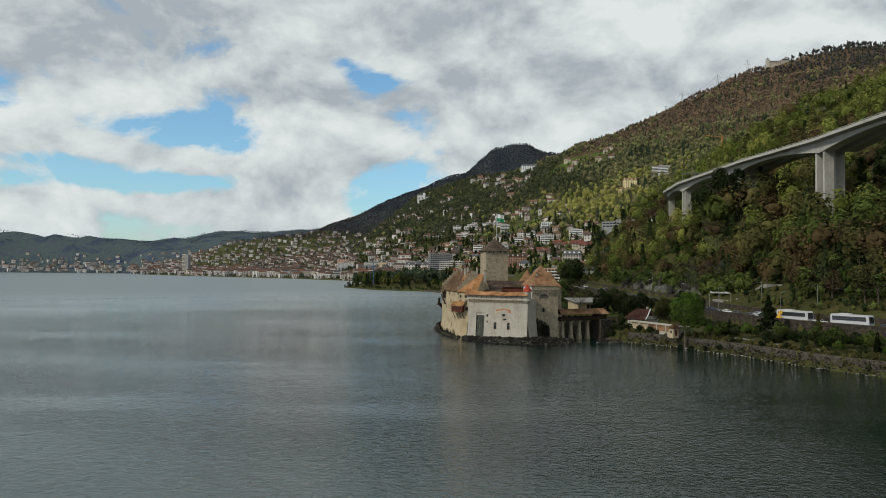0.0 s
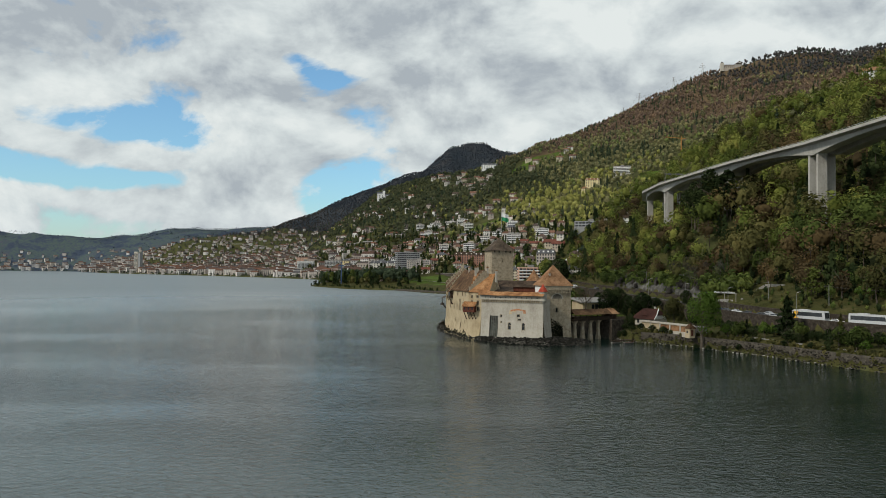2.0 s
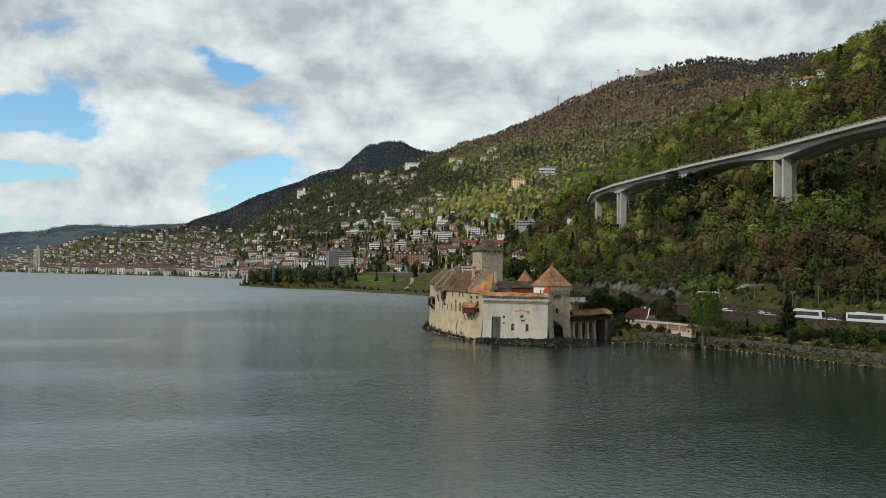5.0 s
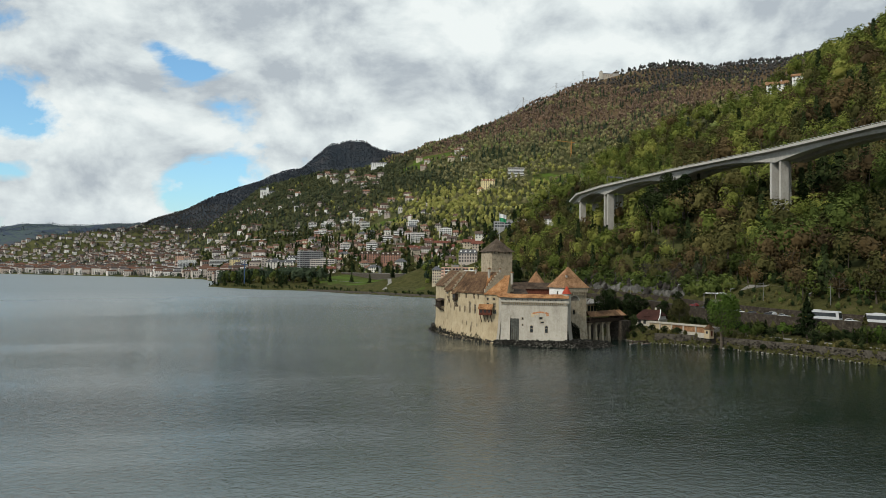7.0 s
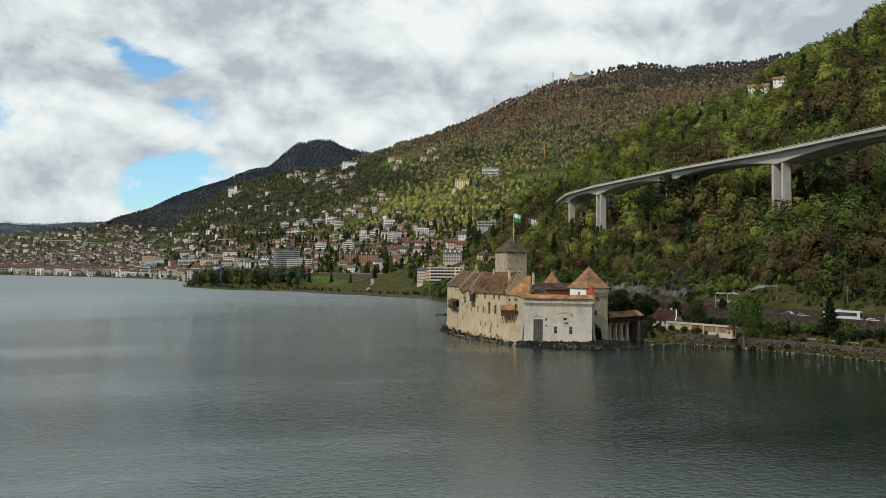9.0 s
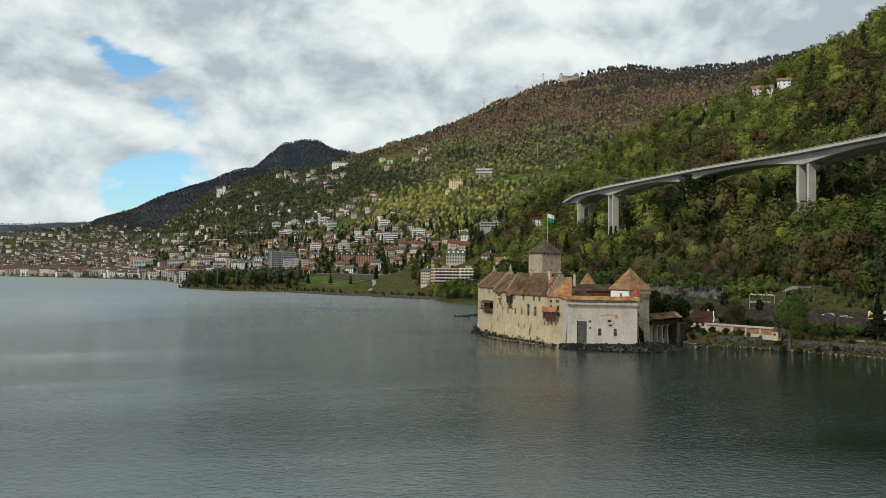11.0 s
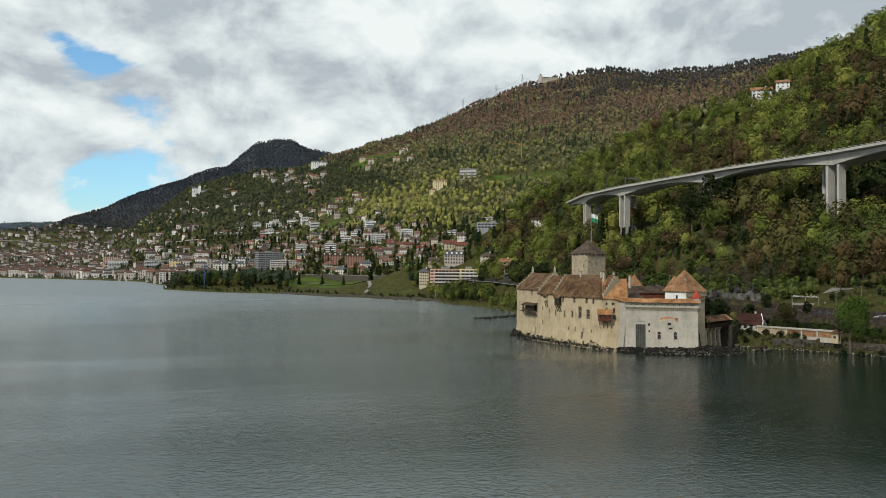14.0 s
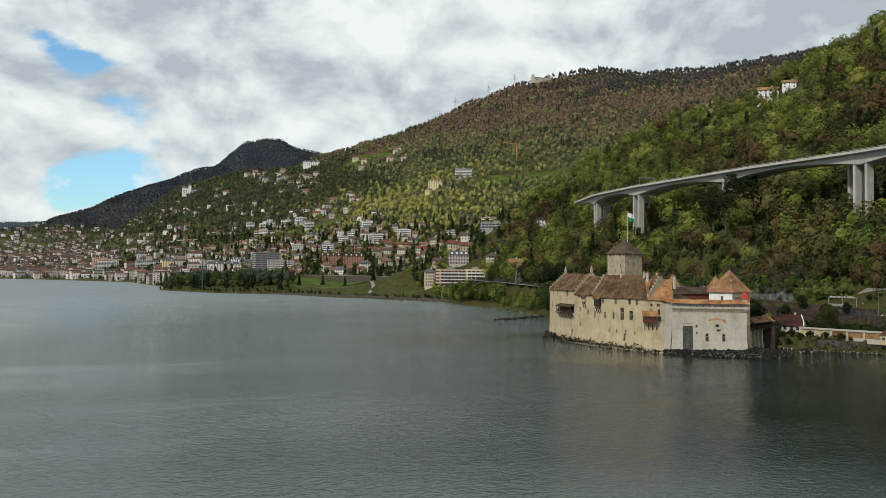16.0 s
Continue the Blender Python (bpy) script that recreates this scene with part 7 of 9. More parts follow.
def town_trees():
    """Garden trees between the houses."""
    p, rng = scatter(91, -260, 420, 700, 2050, 10.5)
    x, y = p.T
    d, z = shore_distance(x, y), ground_height(x, y)
    t = town_density(x, y, z, d)
    ok = (d > 6) & (t > 0.12) & (rng.uniform(0, 1, len(x)) < 0.74) & ~in_meadow(x, y, 1.1) & (z < 130)
    houses_ = np.array([(h[0], h[1]) for h in BUILT])
    for hx, hy in houses_:
        ok &= np.hypot(x - hx, y - hy) > 7.0
    x, y = x[ok], y[ok]
    k = rng.uniform(0, 1, len(x))
    xy = np.stack([x, y], -1)
    h = rng.uniform(5.5, 13, len(x))
    for name, label, pick, mat, shp, grow in (
            ("garden_conifers", "dark conifers in the gardens of the town", k < 0.42, "leaf_conifer", shapes_cone(300, 44, 0.17), 1.5),
            ("garden_trees", "olive garden trees between the houses", (k >= 0.42) & (k < 0.80), "leaf_olive", shapes_broad(310, 40, 0.16, 5, skin=(6, 4)), 1.0),
            ("garden_greenery", "fresh green garden trees between the houses", k >= 0.80, "leaf_green", shapes_broad(320, 40, 0.16, 5, skin=(6, 4)), 1.0)):
        wood(name, label, xy[pick], h[pick] * grow, rng.randint(0, len(shp), pick.sum()), mat, shp, category="trees")
    # the steep gardens behind the salmon block
    p, rng = scatter(93, 92, 260, 630, 830, 7.5)
    x, y = p.T
    ok = (shore_distance(x, y) > 12) & (rng.uniform(0, 1, len(x)) < 0.75) & ~in_meadow(x, y, 1.0)
    for hx, hy in list(houses_) + [(111, 727), (128, 709), (97, 748), (134, 765), (120, 718), (103, 738)]:
        ok &= np.hypot(x - hx, y - hy) > 9.5
    rd, _ = road_place(x, y)
    ok &= np.abs(rd) > 9
    xy = p[ok]
    k = rng.uniform(0, 1, len(xy))
    for name, label, pick, mat in (("slope_gardens", "dark garden trees on the steep slope", k < 0.3, "hill_conifer_lit"), ("slope_greenery", "fresh green trees on the steep slope", k >= 0.3, "leaf_upper")):
        shp = shapes_broad(335, 110, 0.15, 5)
        wood(name, label, xy[pick], rng.uniform(5, 11, pick.sum()), rng.randint(0, 5, pick.sum()), mat, shp, category="trees")
    # scrub along the water's edge
    line = [p for p in SHORE if 690 <= p[1] <= 1420]
    row = []
    for (ax, ay), (bx, by) in zip(line, line[1:]):
        l = math.hypot(bx - ax, by - ay)
        for s in np.arange(0, l, 2.4):
            u = rng.uniform(2, 9)
            if rng.uniform() < 0.75:
                row.append((ax + (bx - ax) * s / l + u * (by - ay) / l, ay + (by - ay) * s / l - u * (bx - ax) / l))
    row = np.array(row)
    row = row[shore_distance(row[:, 0], row[:, 1]) > 1.0]
    wood("shore_scrub", "low dark scrub along the water's edge", row, rng.uniform(1.2, 4.0, len(row)), rng.randint(0, 4, len(row)), "leaf_conifer", shapes_broad(440, 36, 0.30, 4, False, 0.0), category="scrub")
    # trees crowding the shore of the bay beyond the castle
    y = rng.uniform(462, 690, 120)
    x = np.interp(y, [445, 480, 560, 640, 690], [66, 72, 87, 80, 86]) + rng.uniform(1.2, 17, 120)
    rd, _ = road_place(x, y)
    x = np.where(rd > -7.5, x - rd - 7.5 - rng.uniform(0, 3, 120), x)
    xy = np.stack([x, y], -1)
    xy = xy[shore_distance(x, y) > 0.6]
    k = rng.uniform(0, 1, len(xy))
    for name, label, pick, mat, shp in (("bay_trees", "bright green spring trees crowding the shore of the bay", k < 0.5, "leaf_upper", shapes_broad(350, 230, 0.075, 5, True, 0.03)),
                                        ("bay_trees", "fresh green trees crowding the shore of the bay", (k >= 0.5) & (k < 0.78), "leaf_green", shapes_broad(360, 230, 0.075, 5, True, 0.03)),
                                        ("bay_trees", "dark evergreen trees crowding the shore of the bay", k >= 0.78, "leaf_conifer", shapes_broad(370, 230, 0.075, 5, True, 0.03))):
        wood(name, label, xy[pick], rng.uniform(7, 15, pick.sum()), rng.randint(0, 5, pick.sum()), mat, shp, category="trees")
    # thick trees on the headland
    n = 150
    s = rng.uniform(0, 1, n)
    xy = np.stack([-138 + 120 * s + rng.uniform(0, 30, n), 1110 - 150 * s + rng.uniform(0, 34, n)], -1)
    xy = xy[shore_distance(xy[:, 0], xy[:, 1]) > 3]
    shp = shapes_broad(330, 110, 0.15, 5)
    wood("headland_trees", "thick dark trees on the low headland", xy, rng.uniform(9, 19, len(xy)), rng.randint(0, 5, len(xy)), "hill_conifer_lit", shp, category="trees")


town_trees()


def roadside_scrub():
    """Bushes and young growth on the banks above and below the road."""
    p, rng = scatter(95, 60, 240, 150, 520, 3.2)
    x, y = p.T
    rd, _ = road_place(x, y)
    d = shore_distance(x, y)
    hill = (rd > 7.4) & (rd < 85) & (rng.uniform(0, 1, len(x)) < np.where(rd < 40, 0.85 + 0.15 * waves(x, y, 40, 51), 0.38))
    hill &= ~((np.abs(y - 299) < 6) & (rd < 30)) & ~((np.abs(y - 296) < 13) & (rd < 13))
    low = (rd < -8) & (rd > -16) & (d > 5) & (rng.uniform(0, 1, len(x)) < 0.45) & (y > 180)
    low &= ~((x < 93) & (y > 284) & (y < 308)) & ~((x < 84) & (y > 250) & (y < 284))
    wild = (rd < -7.5) & (d > 3) & (y > 312) & (rng.uniform(0, 1, len(x)) < 0.45) & ~((x < 80) & (y < 345))
    low |= wild
    ok = hill | low
    x, y, rd = x[ok], y[ok], rd[ok]
    k = rng.uniform(0, 1, len(x)) + 0.25 * waves(x, y, 45, 53)
    h = rng.uniform(1.0, 3.4, len(x)) * np.where(rd < 0, np.where(y > 312, 2.4, 0.9), np.where(rd > 30, 2.0, 1.05))
    xy = np.stack([x, y], -1)
    for name, label, pick, mat in (("dark_scrub", "dark scrub and brambles along the road banks", k < 0.4, "leaf_conifer"),
                                   ("olive_scrub", "olive scrub and dry grass along the road banks", (k >= 0.4) & (k < 0.7), "leaf_olive"),
                                   ("green_scrub", "fresh green bushes along the road banks", k >= 0.7, "leaf_green")):
        shp = shapes_broad(400, 40, 0.17, 4, False, 0.0, skin=(5, 3))
        wood(name, label, xy[pick], h[pick], rng.randint(0, 4, pick.sum()), mat, shp, category="scrub")


roadside_scrub()


def road_hedge():
    """Clipped dark hedge under the road wall."""
    rng = np.random.RandomState(88)
    spots = []
    for y in np.arange(176, 330, 0.7):
        p, a = road_xy(float(y), -8.4 + rng.uniform(-0.5, 0.4))
        spots.append(p)
    h = rng.uniform(2.0, 3.3, len(spots))
    wood("road_hedge", "dark clipped hedge along the foot of the road wall", spots, h, rng.randint(0, 4, len(spots)), "leaf_conifer", shapes_broad(450, 60, 0.20, 4, False, 0.0), category="hedge")


def road_xy(y, u):
    ry, rx = np.array([p[1] for p in ROAD]), np.array([p[0] for p in ROAD])
    x = float(np.interp(y, ry, rx))
    slope = (float(np.interp(y + 2, ry, rx)) - float(np.interp(y - 2, ry, rx))) / 4
    l = math.hypot(1, slope)
    return (x + u / l, y - u * slope / l), 0.0


road_hedge()


def far_town_trees():
    p, rng = scatter(97, -1650, 260, 1700, 3700, 12.5)
    x, y = p.T
    d, z = shore_distance(x, y), ground_height(x, y)
    ok = (d > 4) & (z < 240) & (rng.uniform(0, 1, len(x)) < 0.62) & (x < 200) & seen_from_lake(x, y, z, 12.0)
    xy = np.stack([x[ok], y[ok]], -1)
    shp = shapes_broad(340, 10, 0.26, 4, False, 0.05, skin=(4, 3)) + shapes_cone(345, 18, 0.30, 2, False)
    k = rng.uniform(0, 1, len(xy))
    for name, label, pick, mat in (("far_town_trees", "dark garden trees of the distant town", k < 0.5, "hill_conifer_lit"), ("far_town_growth", "budding brown trees of the distant town", k >= 0.5, "leaf_hazy")):
        wood(name, label, xy[pick], rng.uniform(5, 11, pick.sum()), rng.randint(0, 6, pick.sum()), mat, shp, category="trees")
    # the tree-lined promenade along the water
    line = [p for p in SHORE if 1100 < p[1] < 3910]
    row = []
    for (ax, ay), (bx, by) in zip(line, line[1:]):
        l = math.hypot(bx - ax, by - ay)
        for s in np.arange(0, l, 6.0):
            u = rng.uniform(3, 14)
            row.append((ax + (bx - ax) * s / l + u * (by - ay) / l, ay + (by - ay) * s / l - u * (bx - ax) / l))
    row = np.array(row)
    row = row[shore_distance(row[:, 0], row[:, 1]) > 1.5]
    row = row[rng.uniform(0, 1, len(row)) < 0.75]
    k = rng.uniform(0, 1, len(row)) < 0.6
    for name, pick, mat in (("promenade_trees", k, "hill_conifer_lit"), ("promenade_trees", ~k, "leaf_hazy")):
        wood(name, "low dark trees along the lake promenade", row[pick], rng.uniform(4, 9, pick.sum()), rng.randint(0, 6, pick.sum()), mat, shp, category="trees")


far_town_trees()

# ---- the motorway viaduct on the slope ----
def deck_line(y0, y1, step):
    ys = np.arange(y0, y1 + 0.1, step)
    return [(float(viaduct_x(y)) + 3.0, float(y)) for y in ys]


PIERS = [30.0, 135.0, 238.0, 340.0, 425.0, 515.0, 585.0]


def viaduct(shift, lift, label, group):
    line = deck_line(-60, 640, 5.0)
    o = thing("viaduct", (175.0 + shift, 340.0, 0.0), label, "viaduct", group)
    base = (175.0 + shift, 340.0, 0.0)
    deck, rail_l, rail_r, road_ = Geo(), Geo(), Geo(), Geo()
    secs = []
    for k, (x, y) in enumerate(line):
        a, b = line[max(0, k - 1)], line[min(len(line) - 1, k + 1)]
        l = math.hypot(b[0] - a[0], b[1] - a[1])
        nx, ny = (b[1] - a[1]) / l, -(b[0] - a[0]) / l
        near = min(abs(y - p) for p in PIERS)
        gap = min([abs(q - p) for p, q in zip(PIERS, PIERS[1:]) if p <= y <= q] or [100]) / 2
        depth = 2.0 + 3.6 * max(0.0, 1 - near / gap) ** 2
        top = float(np.interp(y, [-60, 150, 270, 400, 515, 640], [84.5, 85.2, 86.0, 86.4, 87.0, 88.0])) + lift
        secs.append((x + shift, y, nx, ny, depth, top))
    outline = ((-6.3, 0.0), (6.3, 0.0), (6.3, -0.35), (3.2, -0.8), (2.7, None), (-2.7, None), (-3.2, -0.8), (-6.3, -0.35))
    for (s, t) in zip(secs, secs[1:]):
        ring = []
        for x, y, nx, ny, depth, top in (s, t):
            ring.append([(x + nx * u, y + ny * u, top + (w if w is not None else -depth)) for u, w in outline])
        n = len(outline)
        for i in range(n):
            deck.poly([ring[0][i], ring[1][i], ring[1][(i + 1) % n], ring[0][(i + 1) % n]])
        for geo, u in ((rail_l, -6.2), (rail_r, 6.2)):
            q = [(x + nx * (u + e), y + ny * (u + e), top + h) for x, y, nx, ny, depth, top in (s, t) for e, h in ((-0.15, -0.4), (0.15, -0.4), (0.15, 0.85), (-0.15, 0.85))]
            geo.poly([q[0], q[4], q[7], q[3]]).poly([q[1], q[2], q[6], q[5]]).poly([q[3], q[7], q[6], q[2]])
        road_.poly([(x + nx * u, y + ny * u, top + 0.02) for (x, y, nx, ny, depth, top), u in ((s, -5.9), (s, 5.9), (t, 5.9), (t, -5.9))])
    part("deck", deck, M["concrete"], o, "haunched concrete box girder", base)
    part("parapet", rail_l, M["concrete"], o, "", base)
    part("parapet", rail_r, M["concrete"], o, "", base)
    part("carriageway", road_, M["asphalt"], o, "", base)
    posts = Geo()
    for k in range(0, len(secs), 1):
        x, y, nx, ny, depth, top = secs[k]
        posts.box(-0.05, -0.05, top + 0.85, 0.05, 0.05, top + 1.35, 0, (x - nx * 6.2, y - ny * 6.2, 0))
    for s, t in zip(secs, secs[1:]):
        posts.beam((s[0] - s[2] * 6.2, s[1] - s[3] * 6.2, s[5] + 1.3), (t[0] - t[2] * 6.2, t[1] - t[3] * 6.2, t[5] + 1.3), 0.1)
    tagged(part("guard_rail", posts, M["pole"], o, "", base), kind="stuff")
    for py in [q + (13.0 if shift else 0.0) for q in PIERS]:
        for dy in (-3.2, 3.2):
            x = float(viaduct_x(py + dy)) + 3.0 + shift
            z = float(ground_height(np.array([x]), np.array([py + dy]))[0])
            part("pier", Geo().box(-2.2, -0.7, z - 4, 2.2, 0.7, 82.0 + lift, 0.0, (x, py + dy, 0)), M["concrete"], o, "", base)


viaduct(0.0, 0.0, "curving concrete motorway viaduct on tall twin piers over the woods", "motorway viaducts")
viaduct(12.8, 0.8, "second concrete motorway viaduct behind the first", "motorway viaducts")

# short bridge further along the motorway
o = thing("road_bridge", (210.0, 772.0, 0.0), "small concrete motorway bridge emerging from the woods", "bridge")
bb = (210.0, 772.0, 0.0)
br = Geo()
arch_pts = [(192 + k * 3.6, 790 - k * 3.6, 78.5 + k * 1.1) for k in range(11)]
for k, (a, b) in enumerate(zip(arch_pts, arch_pts[1:])):
    d0, d1 = [2.0 + 3.5 * abs(math.sin(math.pi * (j / 5.0))) ** 0.001 * (1 - abs(math.sin(math.pi * j / 5.0))) for j in (k, k + 1)]
    br.slab([(a[0] - 4, a[1] - 4, a[2]), (b[0] - 4, b[1] - 4, b[2]), (b[0] + 4, b[1] + 4, b[2]), (a[0] + 4, a[1] + 4, a[2])], max(d0, d1))
part("deck", br, M["concrete"], o, "", bb)
for k in (0, 5, 10):
    a = arch_pts[k]
    part("pier", Geo().box(-1.5, -3, a[2] - 26, 1.5, 3, a[2] - 1.5, -0.78, (a[0], a[1], 0)), M["concrete"], o, "", bb)

# ---- the lake road with its walls ----
M["wall_stone"] = worn("retaining_wall_stone", (0.016, 0.013, 0.010), (0.044, 0.036, 0.028), (0.11, 0.093, 0.072), 0.9, 1.9, streak=0.15, strength=0.9, dist=0.2)
M["quay_stone"] = worn("quay_stone", (0.032, 0.028, 0.022), (0.075, 0.066, 0.053), (0.14, 0.125, 0.10), 0.6, 3.5, streak=0.2)
M["kerb"] = plain("pale_concrete", (0.25, 0.24, 0.22), 0.9)


def road_points(step=5.0):
    out = []
    for (ax, ay, az), (bx, by, bz) in zip(ROAD[1:], ROAD[2:]):
        l = math.hypot(bx - ax, by - ay)
        n = max(1, int(l / step))
        out += [(ax + (bx - ax) * k / n, ay + (by - ay) * k / n, az + (bz - az) * k / n) for k in range(n)]
    out = np.array(out)
    for _ in range(3):
        out[1:-1] = (out[:-2] + 2 * out[1:-1] + out[2:]) / 4
    way = np.gradient(out[:, :2], axis=0)
    way /= np.linalg.norm(way, axis=1)[:, None]
    return out, np.stack([way[:, 1], -way[:, 0]], -1)


RP, RN = road_points()


def ribbon(u0, u1, dz0, dz1, dz_low=None, i0=0, i1=None):
    """A strip along the road from offset u0 to u1; with dz_low it is a solid wall."""
    g = Geo()
    pts, nrm = RP[i0:i1], RN[i0:i1]
    for k in range(len(pts) - 1):
        q = []
        for j in (k, k + 1):
            x, y, z = pts[j]
            nx, ny = nrm[j]
            q.append([(x + nx * u0, y + ny * u0, z + dz0), (x + nx * u1, y + ny * u1, z + dz1)])
        if dz_low is None:
            g.poly([q[0][0], q[0][1], q[1][1], q[1][0]])
        else:
            lo = [[(p[0], p[1], p[2] + dz_low - (dz0 if i == 0 else dz1)) for i, p in enumerate(r)] for r in q]
            g.poly([q[0][0], q[0][1], q[1][1], q[1][0]])
            g.poly([lo[0][0], q[0][0], q[1][0], lo[1][0]])
            g.poly([q[0][1], lo[0][1], lo[1][1], q[1][1]])
    return g


single("road", ribbon(-5.2, 4.8, 0.05, 0.05), M["asphalt"], "grey asphalt lake road between stone walls", "road", kind="structure")
single("pavement", ribbon(-6.3, -5.2, 0.18, 0.18, -0.1), M["kerb"], "pale concrete pavement with a kerb along the road", "pavement", kind="structure")
single("wall_lakeside", ribbon(-6.9, -6.3, 1.0, 1.0, -6.0, 0, int(np.argmax(RP[:, 1] > 432))), M["wall_stone"], "dark stone retaining wall under the road", "wall", kind="structure")
single("wall_hillside", ribbon(5.6, 6.6, 2.4, 2.4, -0.5), M["wall_stone"], "tall dark stone retaining wall on the hill side", "wall", kind="structure")
lines_ = Geo()
for k in range(0, len(RP) - 1, 2):
    a, b = RP[k], RP[k] + (RP[k + 1] - RP[k]) * 0.6
    nx, ny = RN[k]
    lines_.poly([(a[0] - nx * 0.08, a[1] - ny * 0.08, a[2] + 0.07), (a[0] + nx * 0.08, a[1] + ny * 0.08, a[2] + 0.07), (b[0] + nx * 0.08, b[1] + ny * 0.08, b[2] + 0.07), (b[0] - nx * 0.08, b[1] - ny * 0.08, b[2] + 0.07)])
single("trim_road_marking", lines_, M["white_paint"], "white dashed centre line on the road", "road marking", kind="structure")


def along_road(y, u):
    """A place on the road at the given y, u metres to the hill side, with the way of travel."""
    k = int(np.argmin(np.abs(RP[:, 1] - y)))
    k = min(max(k, 1), len(RP) - 2)
    way = RP[k + 1] - RP[k - 1]
    t = (y - RP[k, 1]) / (way[1] or 1)
    p = RP[k] + way * t
    return (float(p[0] + RN[k, 0] * u), float(p[1] + RN[k, 1] * u), float(p[2]) + 0.06), math.atan2(way[1], way[0])


M["bus_white"] = plain("bus_white", (0.50, 0.51, 0.52), 0.35, 0, 0.04)
M["bus_yellow"] = plain("bus_yellow", (0.75, 0.42, 0.03), 0.35, 0, 0.04)
M["tyre"] = plain("tyre", (0.02, 0.02, 0.02), 0.9)
M["rim"] = plain("rim", (0.4, 0.4, 0.4), 0.4, 0.8)
M["lamp_red"] = plain("tail_lamp", (0.35, 0.02, 0.02), 0.3)


def wheel(parent, x, y, r, w):
    g = Geo()
    n = 14
    k = len(g.v)
    for s in (-w / 2, w / 2):
        g.v += [(x + r * math.cos(2 * math.pi * i / n), y + s, r + r * math.sin(2 * math.pi * i / n)) for i in range(n)]
    g.f += [(i, (i + 1) % n, n + (i + 1) % n, n + i) for i in range(n)] + [tuple(range(n))[::-1], tuple(range(n, 2 * n))]
    t = part("wheel", g, M["tyre"], parent)
    h = Geo()
    for s in (-w / 2 - 0.01, w / 2 + 0.01):
        h.poly([(x + r * 0.55 * math.cos(2 * math.pi * i / 10), y + s, r + r * 0.55 * math.sin(2 * math.pi * i / 10)) for i in range(10)])
    part("rim", h, M["rim"], t)


def profile_body(pts, width, taper=0.12):
    """A body extruded across from a side outline (x, z), tucked in toward the top."""
    g = Geo()
    zs = [p[1] for p in pts]
    lo, hi = min(zs), max(zs)
    n = len(pts)
    for s in (-1, 1):
        g.v += [(x, s * (width / 2 - taper * (z - lo) / (hi - lo)), z) for x, z in pts]
    g.f += [tuple(range(n)), tuple(range(2 * n - 1, n - 1, -1))]
    g.f += [(i, n + i, n + (i + 1) % n, (i + 1) % n) for i in range(n)]
    return g


def coach(at, turn, stripe, label):
    o = thing("coach", at, label, "coach", "parked coaches", turn=turn)
    part("body", profile_body([(-6, 0.35), (6, 0.35), (6.1, 1.4), (5.9, 3.2), (5.6, 3.55), (-5.8, 3.6), (-6.05, 3.2)], 2.55, 0.1), M["bus_white"], o)
    for s in (-1, 1):
        part("side_window", Geo().poly([(-5.4, s * 1.27, 1.75), (5.2, s * 1.27, 1.75), (5.0, s * 1.235, 3.0), (-5.4, s * 1.235, 3.0)][::s]), M["glass_town"], o)
    part("windscreen", Geo().poly([(6.12, -1.1, 1.3), (6.12, 1.1, 1.3), (5.93, 1.05, 3.1), (5.93, -1.05, 3.1)]), M["glass_town"], o)
    if stripe:
        for s in (-1, 1):
            part("livery", Geo().poly([(-6.0, s * 1.285, 0.4), (-2.6, s * 1.285, 0.4), (-4.4, s * 1.285, 1.7), (-6.0, s * 1.285, 1.7)][::s]), M["bus_yellow"], o, "yellow livery panel")
            part("livery", Geo().poly([(-5.4, s * 1.29, 1.75), (-4.2, s * 1.29, 1.75), (-3.4, s * 1.25, 3.2), (-5.0, s * 1.25, 3.2)][::s]), M["bus_yellow"], o)
    part("roof_unit", Geo().box(-3.5, -0.8, 3.55, -0.5, 0.8, 3.85), M["bus_white"], o)
    for x in (-3.6, -2.3, 3.7):
        for y in (-1.08, 1.08):
            wheel(o, x, y, 0.5, 0.35)
    for y in (-0.9, 0.9):
        part("headlight", Geo().box(6.08, y - 0.2, 0.7, 6.16, y + 0.2, 0.95), M["white_paint"], o)
    return o


p, a = along_road(240, -3.6)
coach(p, a + math.pi, True, "white coach with a yellow livery parked by the road wall")
p, a = along_road(222.5, -3.6)
coach(p, a + math.pi, False, "plain white touring coach parked by the road wall")

CAR_PAINT = {"white": (0.70, 0.70, 0.70), "dark grey": (0.05, 0.052, 0.055), "silver": (0.42, 0.43, 0.44), "dark red": (0.16, 0.02, 0.02), "dark blue": (0.03, 0.04, 0.09)}
for k, c in CAR_PAINT.items():
    M["car_" + k] = plain("car_paint_" + k.replace(" ", "_"), c, 0.28, 0.1, 0.03)


